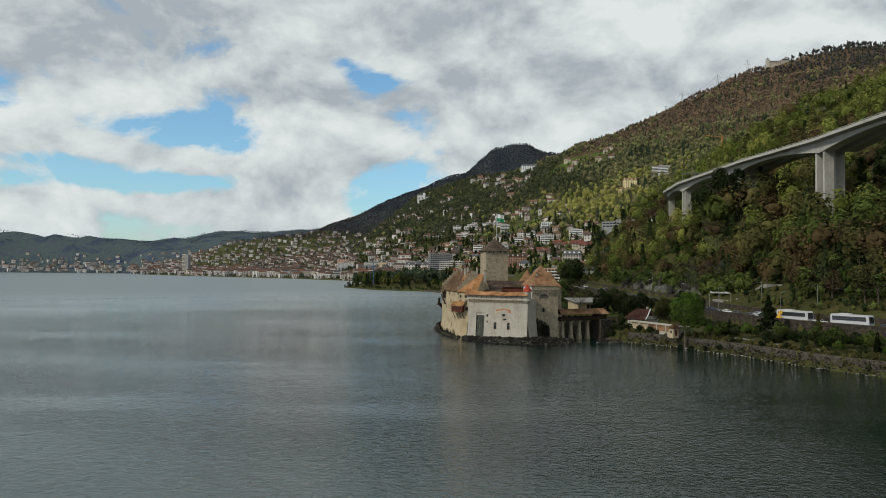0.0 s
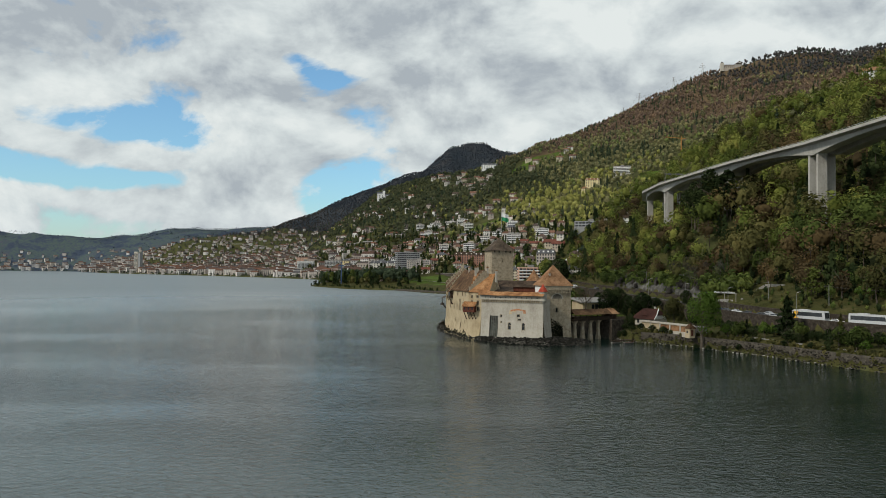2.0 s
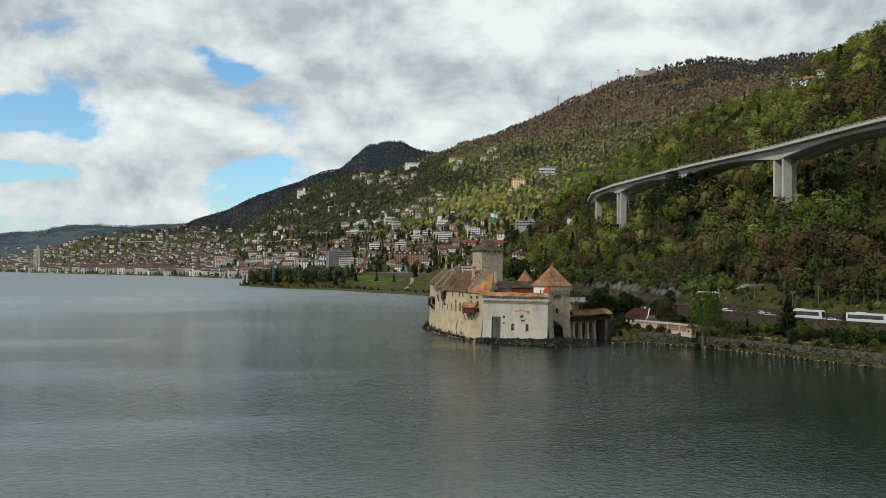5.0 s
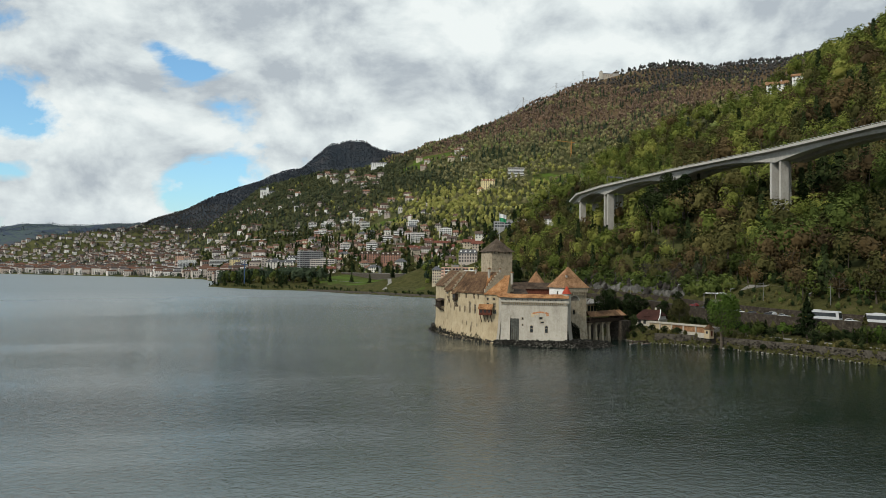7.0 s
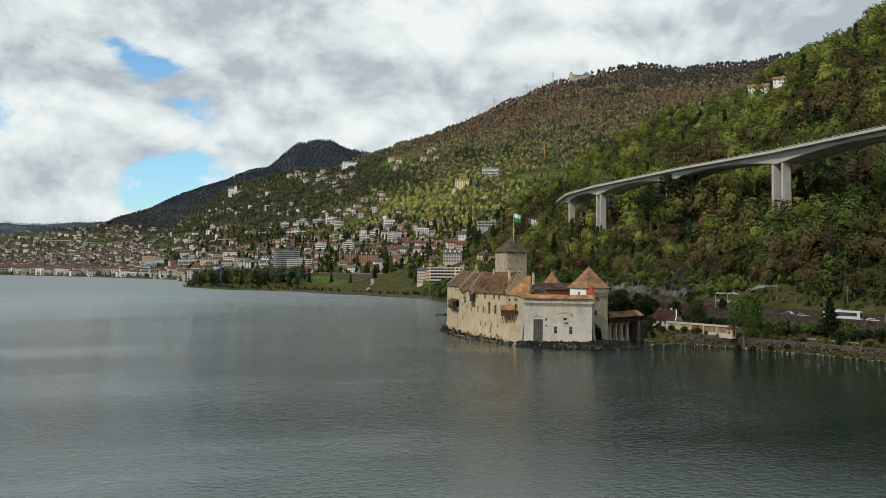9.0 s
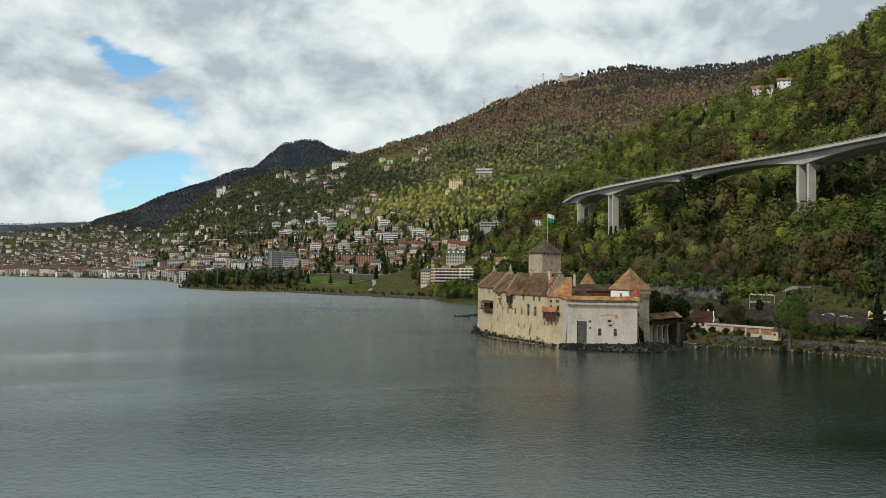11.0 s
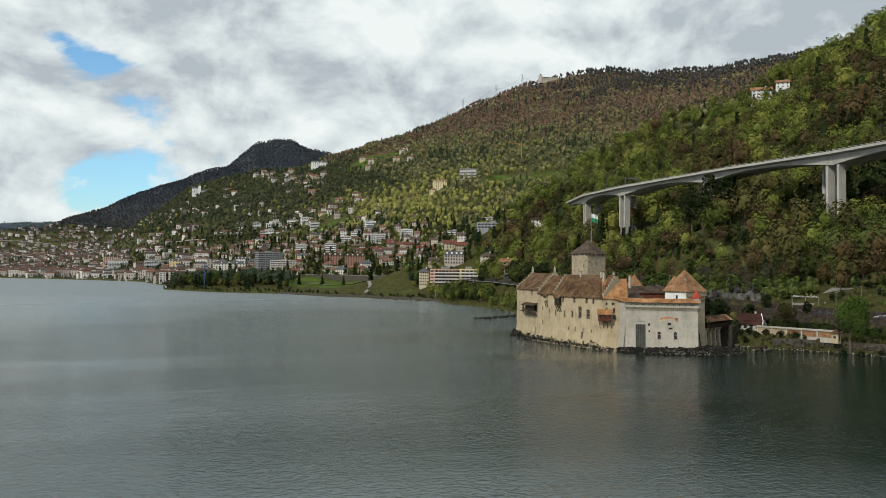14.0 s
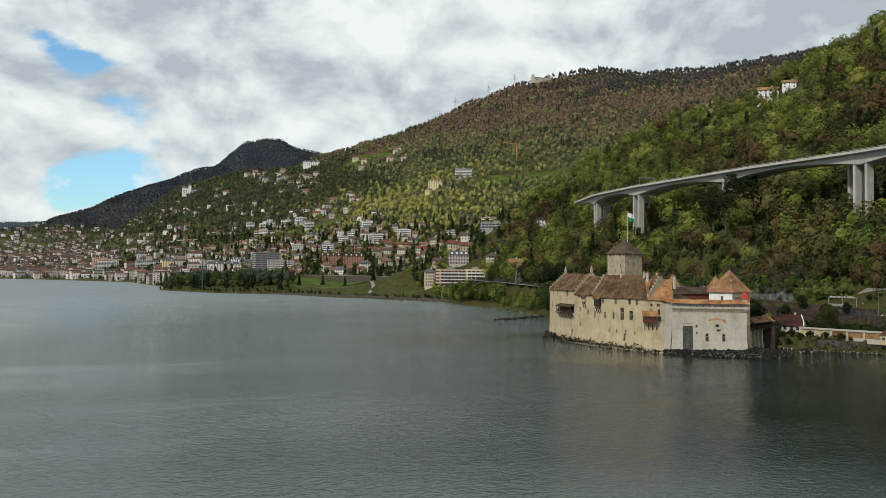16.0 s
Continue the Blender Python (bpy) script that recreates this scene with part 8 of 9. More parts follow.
def car(at, turn, paint, where="parked on the road"):
    o = thing("car", at, paint + " car " + where, "car", "cars", turn=turn)
    part("body", profile_body([(-2.1, 0.3), (2.1, 0.3), (2.15, 0.65), (1.9, 0.85), (1.0, 0.95), (-1.9, 1.0), (-2.15, 0.8)], 1.75, 0.08), M["car_" + paint], o)
    cab = part("cabin", profile_body([(-1.75, 0.98), (1.0, 0.94), (0.35, 1.42), (-1.35, 1.46)], 1.55, 0.18), M["car_" + paint], o)
    for s in (-1, 1):
        part("side_window", Geo().poly([(-1.45, s * 0.775, 1.02), (0.72, s * 0.775, 1.0), (0.28, s * 0.66, 1.36), (-1.2, s * 0.66, 1.4)][::s]), M["glass_town"], cab)
    part("windscreen", Geo().poly([(1.0, -0.68, 0.99), (1.0, 0.68, 0.99), (0.4, 0.58, 1.4), (0.4, -0.58, 1.4)]), M["glass_town"], cab)
    for x in (-1.3, 1.3):
        for y in (-0.78, 0.78):
            wheel(o, x, y, 0.32, 0.2)
    for y in (-0.6, 0.6):
        part("headlight", Geo().box(2.08, y - 0.15, 0.6, 2.18, y + 0.15, 0.74), M["white_paint"], o)
        part("tail_light", Geo().box(-2.18, y - 0.15, 0.65, -2.08, y + 0.15, 0.8), M["lamp_red"], o)
    return o


first = {}
for k, (y, u, paint, back) in enumerate(((252.5, -3.8, "silver", 1), (258, -3.8, "dark grey", 1), (266, -3.6, "dark grey", 0), (272, -3.6, "white", 1), (278, -3.7, "dark grey", 1), (284, -3.6, "dark blue", 0), (290, -3.7, "dark grey", 1),
                                         (231.5, -3.8, "white", 1), (213, -3.7, "dark grey", 1), (262, 2.0, "silver", 0), (305, 2.0, "dark red", 0), (205, 1.8, "dark blue", 1), (420, 1.8, "dark grey", 0), (445, -2.0, "white", 1), (520, 1.5, "dark grey", 0))):
    p, a = along_road(y, u)
    if paint in first:
        copy_thing(first[paint], pose(*p, 0, 0, math.degrees(a + math.pi * back)))
    else:
        first[paint] = car(p, a + math.pi * back, paint, "on the lake road beside the stone wall")
for y, lane, paint in ((372, 1.5, "white"), (452, -2.5, "dark grey")):
    x = float(viaduct_x(y)) + 3.0 + lane
    copy_thing(first[paint], pose(x, y, float(np.interp(y, [270, 400, 515], [86.0, 86.4, 87.0])) + 0.03, 0, 0, 92))

# street lamps and rail masts
M["mast_grey"] = plain("weathered_mast_steel", (0.17, 0.17, 0.16), 0.7)
def street_lamp(at, turn):
    o = thing("street_lamp", at, "tall grey street lamp beside the lake road", "street lamp", "street lamps", turn=turn)
    part("pole", Geo().cone(0, 0, -0.2, 0.11, 9.0, 0.06, 8), M["mast_grey"], o)
    part("arm", Geo().beam((0, 0, 8.9), (1.4, 0, 9.3), 0.09), M["pole"], o)
    part("lamp_head", Geo().box(1.2, -0.16, 9.2, 1.9, 0.16, 9.36), M["kerb"], o)
    return o


lamp = None
for y in (180, 212, 243, 274, 306, 340):
    p, a = along_road(y, -5.8)
    p = (p[0], p[1], p[2] + 0.12)
    if lamp is None:
        lamp = street_lamp(p, a - math.pi / 2)
    else:
        copy_thing(lamp, pose(*p, 0, 0, math.degrees(a - math.pi / 2)))
mast = None
tops = []
for y in (185, 215, 245, 276, 308, 342, 380, 420):
    p, a = along_road(y, 12.5)
    z = float(ground_height(np.array([p[0]]), np.array([p[1]]))[0])
    tops.append((p[0], p[1], z + 6.6))
    if mast is None:
        mast = thing("rail_mast", (p[0], p[1], z), "thin steel mast for the railway wires", "mast", "railway masts", turn=a)
        part("post", Geo().cone(0, 0, -0.5, 0.13, 7.2, 0.09, 6), M["mast_grey"], mast)
        part("bracket", Geo().beam((0, 0, 6.6), (0, 2.4, 6.8), 0.08), M["mast_grey"], mast)
    else:
        copy_thing(mast, pose(p[0], p[1], z, 0, 0, math.degrees(a)))
for s, t in zip(tops, tops[1:]):
    w = Geo()
    last = s
    for k in range(1, 7):
        f = k / 6
        q = (s[0] + (t[0] - s[0]) * f, s[1] + (t[1] - s[1]) * f, s[2] + (t[2] - s[2]) * f - 0.9 * math.sin(math.pi * f))
        w.beam(last, q, 0.025)
        last = q
    single("overhead_wire", w, M["mast_grey"], "thin overhead railway wire between masts", "wire", "overhead wires")

# ---- shore: rocks, covered bridge, garden terrace, houses by the water ----
def boulder(rng, size):
    """One rough stone: a cut and dented block."""
    v = np.array([[x, y, z] for x in (-1, 0, 1) for y in (-1, 0, 1) for z in (-1, 0, 1) if (x, y, z) != (0, 0, 0)], float)
    keep_v = np.abs(v).sum(1) != 2
    v = v[keep_v]
    v /= np.linalg.norm(v, axis=1)[:, None] ** 0.75
    v *= rng.uniform(0.75, 1.2, (len(v), 1)) * size * rng.uniform(0.6, 1.25, 3) * [1, 1, 0.7]
    return v


_b = np.array([[x, y, z] for x in (-1, 0, 1) for y in (-1, 0, 1) for z in (-1, 0, 1) if (x, y, z) != (0, 0, 0)], float)
_b = _b[np.abs(_b).sum(1) != 2]
_axis = [i for i in range(14) if np.abs(_b[i]).sum() == 1]
_corner = [i for i in range(14) if np.abs(_b[i]).sum() == 3]
_tris = []
for a in _axis:
    near_c = [c for c in _corner if _b[c] @ _b[a] > 0]
    u = np.cross(_b[a], [0.3, 0.5, 0.8])
    w = np.cross(_b[a], u)
    near_c.sort(key=lambda c: math.atan2(_b[c] @ w, _b[c] @ u))
    for k in range(4):
        _tris.append((a, near_c[k], near_c[(k + 1) % 4]))
BOULDER_TRIS = np.array(_tris)


def stones(name, label, places, mat, category="rocks"):
    """Many boulders as one loose heap: places are (x, y, z, size)."""
    rng = np.random.RandomState(len(places))
    vs, fs, k = [], [], 0
    for x, y, z, s in places:
        v = boulder(rng, s)
        t = rng.uniform(0, 6.28)
        c, sn = math.cos(t), math.sin(t)
        v = np.stack([v[:, 0] * c - v[:, 1] * sn + x, v[:, 0] * sn + v[:, 1] * c + y, v[:, 2] + z], -1)
        vs.append(v)
        fs.append(BOULDER_TRIS + k)
        k += len(v)
    return tagged(new(name, array_mesh(name, np.concatenate(vs), np.concatenate(fs), [mat])), label, category, kind="stuff")


rng = np.random.RandomState(9)
# rubble bank at the foot of the curtain wall
bank_in = [(9.0, 276.5), (10.2, 273.6), (18.0, 268.8), (31.2, 260.8), (36.0, 266.0), (44.5, 268.5)]
bank_out = [(7.6, 275.5), (9.2, 271.4), (16.0, 262.8), (30.5, 254.6), (41.0, 255.4), (49.0, 262.5)]
bk = Geo()
for k in range(5):
    a, b, c, d = bank_in[k], bank_in[k + 1], bank_out[k + 1], bank_out[k]
    m0, m1 = lerp2(a, d, 0.5), lerp2(b, c, 0.5)
    z_in = (0.9, 1.3, 1.6, 2.0, 2.0, 1.2)
    bk.poly([(*d, -0.8), (*c, -0.8), (*m1, 1.0), (*m0, 1.0)]).poly([(*m0, 1.0), (*m1, 1.0), (*b, z_in[k + 1]), (*a, z_in[k])])
    bk.poly([(*a, z_in[k]), (*b, z_in[k + 1]), (*lerp2(b, (30, 285), 0.25), z_in[k + 1]), (*lerp2(a, (30, 285), 0.25), z_in[k])])
single("rubble_bank", bk, M["rock"], "bank of dark earth and rubble under the castle wall", "bank", kind="structure")
spots = []
for _ in range(1900):
    k = rng.randint(0, 5)
    s, t = rng.uniform(0, 1), rng.uniform(0, 1) ** 1.2
    i, o_ = lerp2(bank_in[k], bank_in[k + 1], s), lerp2(bank_out[k], bank_out[k + 1], s)
    x, y = lerp2(i, o_, 0.03 + t * 0.97)
    z = 1.0 - 1.8 * (t - 0.5) / 0.5 if t > 0.5 else 1.0 + (z_in[k] * (1 - s) + z_in[k + 1] * s - 1.0) * (0.5 - t) / 0.5
    spots.append((x, y, max(z, -0.1) + rng.uniform(-0.1, 0.25), rng.uniform(0.2, 0.55)))
stones("rubble_rocks", "heap of pale and dark boulders at the foot of the castle", spots, M["rock"])
# rocky foot along the lake front
foot = [(4.5, 349.0), (-0.6, 340.5), (-2.0, 330.0), (-2.0, 319.0), (-1.2, 307.0), (1.2, 294.0), (3.8, 281.5), (7.0, 276.5)]
spots = []
for k in range(7):
    for _ in range(80):
        s = rng.uniform(0, 1)
        x, y = lerp2(foot[k], foot[k + 1], s)
        o_ = rng.uniform(-0.9, 0.9)
        hi = 2.6 if k < 2 else (1.8 if k < 4 else 1.0)
        spots.append((x + o_, y, max(-0.1, hi * (o_ + 0.6) / 1.6 + rng.uniform(-0.2, 0.4)), rng.uniform(0.16, 0.45) * (1.3 if k < 3 else 0.85)))
stones("foreshore_rocks", "dark wet rocks along the lake front of the castle", spots, M["rock"])
# stones along the quay, whitish at the water line
M["rock_pale"] = worn("pale_shore_stone", (0.09, 0.084, 0.072), (0.22, 0.205, 0.18), (0.38, 0.36, 0.325), 0.8, 5.0, island=0.35)
spots, spots2 = [], []
shore_pts = [p for p in SHORE if 60 < p[1] < 830]
for (ax, ay), (bx, by) in zip(shore_pts, shore_pts[1:]):
    l = math.hypot(bx - ax, by - ay)
    step = 0.4 if ay < 330 else 1.4
    for k in range(int(l / step)):
        s = k * step / l
        x, y = ax + (bx - ax) * s, ay + (by - ay) * s
        (spots if rng.uniform() < 0.55 else spots2).append((x + rng.uniform(-1.0, 1.0), y + rng.uniform(-0.4, 0.4), rng.uniform(-0.1, 0.3), rng.uniform(0.2, 0.42) * (1.0 if ay < 330 else 1.5)))
stones("quay_stones", "pale boulders laid along the water line of the quay", spots, M["rock_pale"])
stones("quay_stones", "dark boulders laid along the water line of the quay", spots2, M["rock"])
spots = []
for _ in range(170):
    s = rng.uniform(0, 1)
    spots.append((30 + 42 * s + rng.uniform(-2, 2), 447 + 26 * s + rng.uniform(-3.5, 3.5), rng.uniform(-0.2, 0.5), rng.uniform(0.5, 1.2)))
stones("rock_spit", "low rocky spit reaching into the lake beyond the castle", spots, M["rock"])


# quay wall along the garden
def quay():
    g = Geo()
    pts = [p for p in SHORE if 170 < p[1] < 300]
    fine = []
    for a, b in zip(pts, pts[1:]):
        fine += [lerp2(a, b, k / 6) for k in range(6)]
    for a, b in zip(fine, fine[1:]):
        l = math.hypot(b[0] - a[0], b[1] - a[1])
        nx, ny = (b[1] - a[1]) / l, -(b[0] - a[0]) / l
        q = [(p[0] + nx * u, p[1] + ny * u, z) for p in (a, b) for u, z in ((1.0, -0.5), (1.6, 3.7), (2.3, 3.7), (2.3, 2.0))]
        g.poly([q[0], q[1], q[5], q[4]]).poly([q[1], q[2], q[6], q[5]]).poly([q[2], q[3], q[7], q[6]])
    single("wall_quay", g, M["quay_stone"], "rough brown stone quay wall along the garden", "wall", kind="structure")


quay()
face_stones = []
qp = [p for p in SHORE if 150 < p[1] < 300]
for (ax, ay), (bx, by) in zip(qp, qp[1:]):
    l = math.hypot(bx - ax, by - ay)
    nx, ny = (by - ay) / l, -(bx - ax) / l
    for _ in range(int(l * 11)):
        s, t = rng.uniform(0, 1), rng.uniform(0, 1)
        u = -0.3 + 2.0 * t + rng.uniform(-0.15, 0.15)
        face_stones.append((ax + (bx - ax) * s + nx * u, ay + (by - ay) * s + ny * u, -0.1 + 3.6 * t, rng.uniform(0.14, 0.34)))
M["rubble_stone"] = worn("rubble_wall_stone", (0.015, 0.014, 0.010), (0.042, 0.037, 0.028), (0.12, 0.105, 0.080), 0.9, 5.0, island=0.4)
stones("quay_rubble", "rough dark rubble facing of the quay wall", face_stones, M["rubble_stone"], "stones")
growth = []
for (ax, ay), (bx, by) in zip(qp, qp[1:]):
    l = math.hypot(bx - ax, by - ay)
    nx, ny = (by - ay) / l, -(bx - ax) / l
    for _ in range(int(l * 2.4)):
        s, u = rng.uniform(0, 1), rng.uniform(1.2, 6.5)
        growth.append((ax + (bx - ax) * s + nx * u, ay + (by - ay) * s + ny * u))
wood("quay_growth", "low shrubs and grass hanging over the quay wall", growth, rng.uniform(0.9, 2.4, len(growth)), rng.randint(0, 4, len(growth)), "leaf_olive", shapes_broad(420, 40, 0.26, 4, False, 0.0), category="shrubs")

# covered bridge
BR0, BR1 = (43.6, 276.6), (59.0, 284.8)
bl = math.hypot(BR1[0] - BR0[0], BR1[1] - BR0[1])
bt = math.atan2(BR1[1] - BR0[1], BR1[0] - BR0[0])
bridge = thing("covered_bridge", (*BR0, 0.0), "covered timber footbridge on stone pillars to the castle", "bridge", turn=bt)
part("deck", Geo().box(-0.5, -1.7, 7.2, bl, 1.7, 7.6), M["wood_dark"], bridge)
for s in (-1.6, 1.6):
    part("side_board", Geo().box(0, s - 0.06, 7.6, bl, s + 0.06, 8.5), M["wood_dark"], bridge)
    part("top_beam", Geo().box(0, s - 0.12, 9.7, bl, s + 0.12, 10.0), M["wood_dark"], bridge)
    for k in range(7):
        x = 0.3 + k * (bl - 0.6) / 6
        part("post", Geo().box(x - 0.12, s - 0.12, 7.6, x + 0.12, s + 0.12, 9.8), M["wood_dark"], bridge)
part("roof", Geo().slab([(-0.6, -2.5, 9.5), (bl + 0.6, -2.5, 9.5), (bl + 0.4, 0, 11.4), (-0.4, 0, 11.4)], 0.15).slab([(-0.4, 0, 11.4), (bl + 0.4, 0, 11.4), (bl + 0.6, 2.5, 9.5), (-0.6, 2.5, 9.5)], 0.15), M["roof_brown"], bridge)
for k in range(4):
    x = 1.5 + k * 3.9
    part("pillar", Geo().cone(x, 0, -1.5, 1.15, 1.6, 0.95, 4, math.pi / 4).cone(x, 0, 1.6, 0.8, 6.0, 0.62, 4, math.pi / 4).cone(x, 0, 6.0, 0.62, 7.2, 1.5, 4, math.pi / 4), M["stone_grey"], bridge)
part("abutment", Geo().box(bl - 0.5, -3.5, -2, bl + 5.5, 3.5, 7.4), M["wall_stone"], bridge)
gt = thing("gatehouse_shed", (60.5, 286.5, 5.0), "small dark timber entrance shelter at the bridge end", "shelter", turn=bt)
part("wall", Geo().box(-1.8, -2.2, -1, 1.8, 2.2, 4.6), M["wood_dark"], gt)
part("roof", Geo().slab([(-2.6, -3.0, 4.4), (2.6, -3.0, 4.4), (2.2, 0, 6.4), (-2.2, 0, 6.4)], 0.14).slab([(-2.2, 0, 6.4), (2.2, 0, 6.4), (2.6, 3.0, 4.4), (-2.6, 3.0, 4.4)], 0.14), M["roof_rust"], gt)

# long white garden wall with recessed bays
TW0, TW1 = (71.0, 280.5), (79.8, 254.8)
tl = math.hypot(TW1[0] - TW0[0], TW1[1] - TW0[1])
tt = math.atan2(TW1[1] - TW0[1], TW1[0] - TW0[0])
tw = thing("garden_wall", (*TW0, 0.0), "long white garden wall with recessed beige bays", "wall", turn=tt)
part("wall", Geo().box(0, 0.25, 3.0, tl, 0.9, 7.0), M["render_beige"], tw)
part("coping", Geo().box(-0.2, -0.35, 6.85, tl + 0.2, 1.3, 7.4), M["render_white"], tw)
for k in range(6):
    x = k * tl / 5.0
    part("pilaster", Geo().box(x - 0.28, -0.1, 3.0, x + 0.28, 0.3, 6.85), M["render_white"], tw)
part("plinth", Geo().box(-0.2, -0.15, 3.0, tl + 0.2, 0.27, 4.7), M["render_white"], tw)
for k in (2, 3, 4):
    part("brick_panel", Geo().box(tl * (0.2 * k + 0.012), 0.1, 4.8, tl * (0.2 * k + 0.188), 0.3, 6.6), M["roof_rust"], tw, "rust-red panel in a bay")
part("terrace", Geo().box(0, 0.9, 3.0, tl, 7.0, 6.7), M["kerb"], tw)
# small hut at its end
hut = thing("garden_hut", (78.6, 252.6, 4.2), "tiny white garden hut with a red pyramid roof", "hut", turn=0.3)
part("wall", Geo().box(-1.1, -1.1, -1, 1.1, 1.1, 2.3), M["render_beige"], hut)
part("roof", Geo().cone(0, 0, 2.2, 2.1, 4.0, 0.05, 4, math.pi / 4), M["roof_brown"], hut)
part("door", Geo().box(-0.45, -1.15, -0.2, 0.45, -1.05, 1.8), M["wood_red"], hut)
part("window", Geo().box(-1.15, -0.4, 0.7, -1.05, 0.4, 1.5), M["glass_town"], hut)

# red-roofed house in the garden, with a curved white gable edge
rh = thing("garden_house", (79.0, 292.5, 5.0), "white house with a steep dark red half-hipped roof", "house", turn=-1.05)
rh.scale = (0.8, 0.8, 0.8)
part("wall", Geo().box(-6, -4.5, -1, 6, 4.5, 3.2), M["render_white"], rh)
rr_ = Geo()
for s in (-1, 1):
    rr_.slab([(-7, s * 5.6, 2.8), (7, s * 5.6, 2.8), (6.6, s * 3.6, 4.6), (-6.6, s * 3.6, 4.6)][::s], 0.16)
    rr_.slab([(-6.6, s * 3.6, 4.6), (6.6, s * 3.6, 4.6), (4.6, 0, 7.6), (-4.6, 0, 7.6)][::s], 0.16)
rr_.poly([(6.6, -3.6, 4.6), (6.6, 3.6, 4.6), (4.6, 0, 7.6)]).poly([(-6.6, 3.6, 4.6), (-6.6, -3.6, 4.6), (-4.6, 0, 7.6)])
M["roof_maroon"] = tiles("maroon_tiles", (0.022, 0.011, 0.009), (0.042, 0.018, 0.014), (0.070, 0.030, 0.023))
part("roof", rr_, M["roof_maroon"], rh)
part("gable", Geo().poly([(6.05, -3.4, 3.0), (6.05, 3.4, 3.0), (6.05, 2.6, 4.6), (6.05, -2.6, 4.6)]), M["plaster_bright"], rh)
part("gable_trim", Geo().beam((6.75, -3.7, 4.6), (4.8, 0, 7.75), 0.35).beam((6.75, -3.7, 4.6), (7.1, -5.7, 2.8), 0.35), M["plaster_bright"], rh, "white verge board")
for k in range(4):
    part("window", Geo().box(-4.8 + k * 2.8, -4.56, 0.6, -3.4 + k * 2.8, -4.4, 2.3), M["glass_town"], rh)
part("dormer", Geo().box(-1.6, -4.4, 3.3, 1.6, -2.6, 4.5), M["roof_maroon"], rh)
part("chimney", Geo().box(1.5, 0.4, 6.0, 2.3, 1.2, 8.6), M["render_white"], rh)

# glass-fronted pavilion on its lawn behind the bridge
pv = thing("pavilion", (62.0, 318.0, 8.0), "low pavilion with white roof and tall dark windows", "pavilion", turn=0.35)
part("wall", Geo().box(-7, -4, -4, 7, 4, 4.6), M["render_beige"], pv)
part("roof", Geo().slab([(-8.2, -5.2, 4.6), (8.2, -5.2, 4.6), (8.2, 5.2, 6.2), (-8.2, 5.2, 6.2)], 0.4), M["kerb"], pv)
for k in range(5):
    part("window", Geo().box(-2.6 + k * 1.8, -4.08, 0.2, -1.3 + k * 1.8, -3.9, 3.6), M["glass_town"], pv)
# lawn terrace
single("wall_terrace_foot", Geo().prism([(52, 305), (72, 303), (78, 330), (60, 345), (50, 330)], -2, 7.3, 1.0), M["wall_stone"], "dark stone retaining walls under the lawn terrace", "wall", kind="structure")
single("lawn_terrace", Geo().prism([(52.2, 305.2), (71.8, 303.2), (77.7, 329.9), (60, 344.7), (50.3, 329.9)], 7.304, 7.6), bpy.data.materials["meadow_grass"], "green lawn terrace on the mainland beside the castle", "lawn", kind="structure")

# museum portal in the slope with its lettering
pt = thing("tunnel_portal", (133.0, 299.0, 17.0), "concrete tunnel portal with wing walls in the grassy slope", "portal", turn=-0.95)
part("lintel", Geo().box(-4.0, -1.0, 2.6, 4.0, 3.0, 4.0), M["kerb"], pt)
part("jamb", Geo().box(-4.0, -1.0, -3.0, -3.0, 3.0, 2.6), M["kerb"], pt)
part("jamb", Geo().box(3.0, -1.0, -3.0, 4.0, 3.0, 2.6), M["kerb"], pt)
# solid dark block added for the shade inside the tunnel mouth
part("dark_opening", Geo().box(-3.0, 0.5, -3.0, 3.0, 2.0, 2.6), M["wood_dark"], pt)
part("wing_wall", Geo().beam((-4.0, -1.0, 3.0), (-11.0, -5.0, -2.5), 0.8, 1.6), M["kerb"], pt)
wb = thing("entrance_walls", (113.0, 297.0, 12.5), "low pale concrete entrance walls below the portal", "wall", turn=-1.2)
part("wall", Geo().box(-7, -0.4, -1, 6, 0.4, 2.2), M["kerb"], wb)
part("ramp_wall", Geo().poly([(6, -0.5, -1), (10, -0.5, -1), (6, -0.5, 3.0)]).poly([(6, 0.5, -1), (6, 0.5, 3.0), (10, 0.5, -1)]).poly([(6, -0.5, 3.0), (10, -0.5, -1), (10, 0.5, -1), (6, 0.5, 3.0)]), M["kerb"], wb)
txt = bpy.data.curves.new("lettering", "FONT")
txt.body, txt.size, txt.extrude, txt.align_x, txt.resolution_u = "Musée Fort de Chillon", 1.0, 0.08, "CENTER", 2
txt.materials.append(M["plaster_bright"])
sign_frame = thing("museum_sign", (110.5, 296.7, 17.3), "white raised letters of the museum name on the slope", "sign", turn=-1.0)
part("backing_rail", Geo().box(-5.3, 0.1, -0.15, 5.3, 0.2, 0.0), M["kerb"], sign_frame)
for x in (-5.0, 0.0, 5.0):
    part("support", Geo().box(x - 0.1, 0.1, -6.0, x + 0.1, 0.25, 0.0), M["kerb"], sign_frame)
_t = bpy.data.objects.new("lettering_curve", txt)
scene.collection.objects.link(_t)
bpy.context.view_layer.update()
_me = bpy.data.meshes.new_from_object(_t.evaluated_get(bpy.context.evaluated_depsgraph_get()))
bpy.data.objects.remove(_t)
lt = new("lettering", _me)
lt.parent = sign_frame
lt.matrix_basis = pose(0, 0, 0, 90, 0, 0)

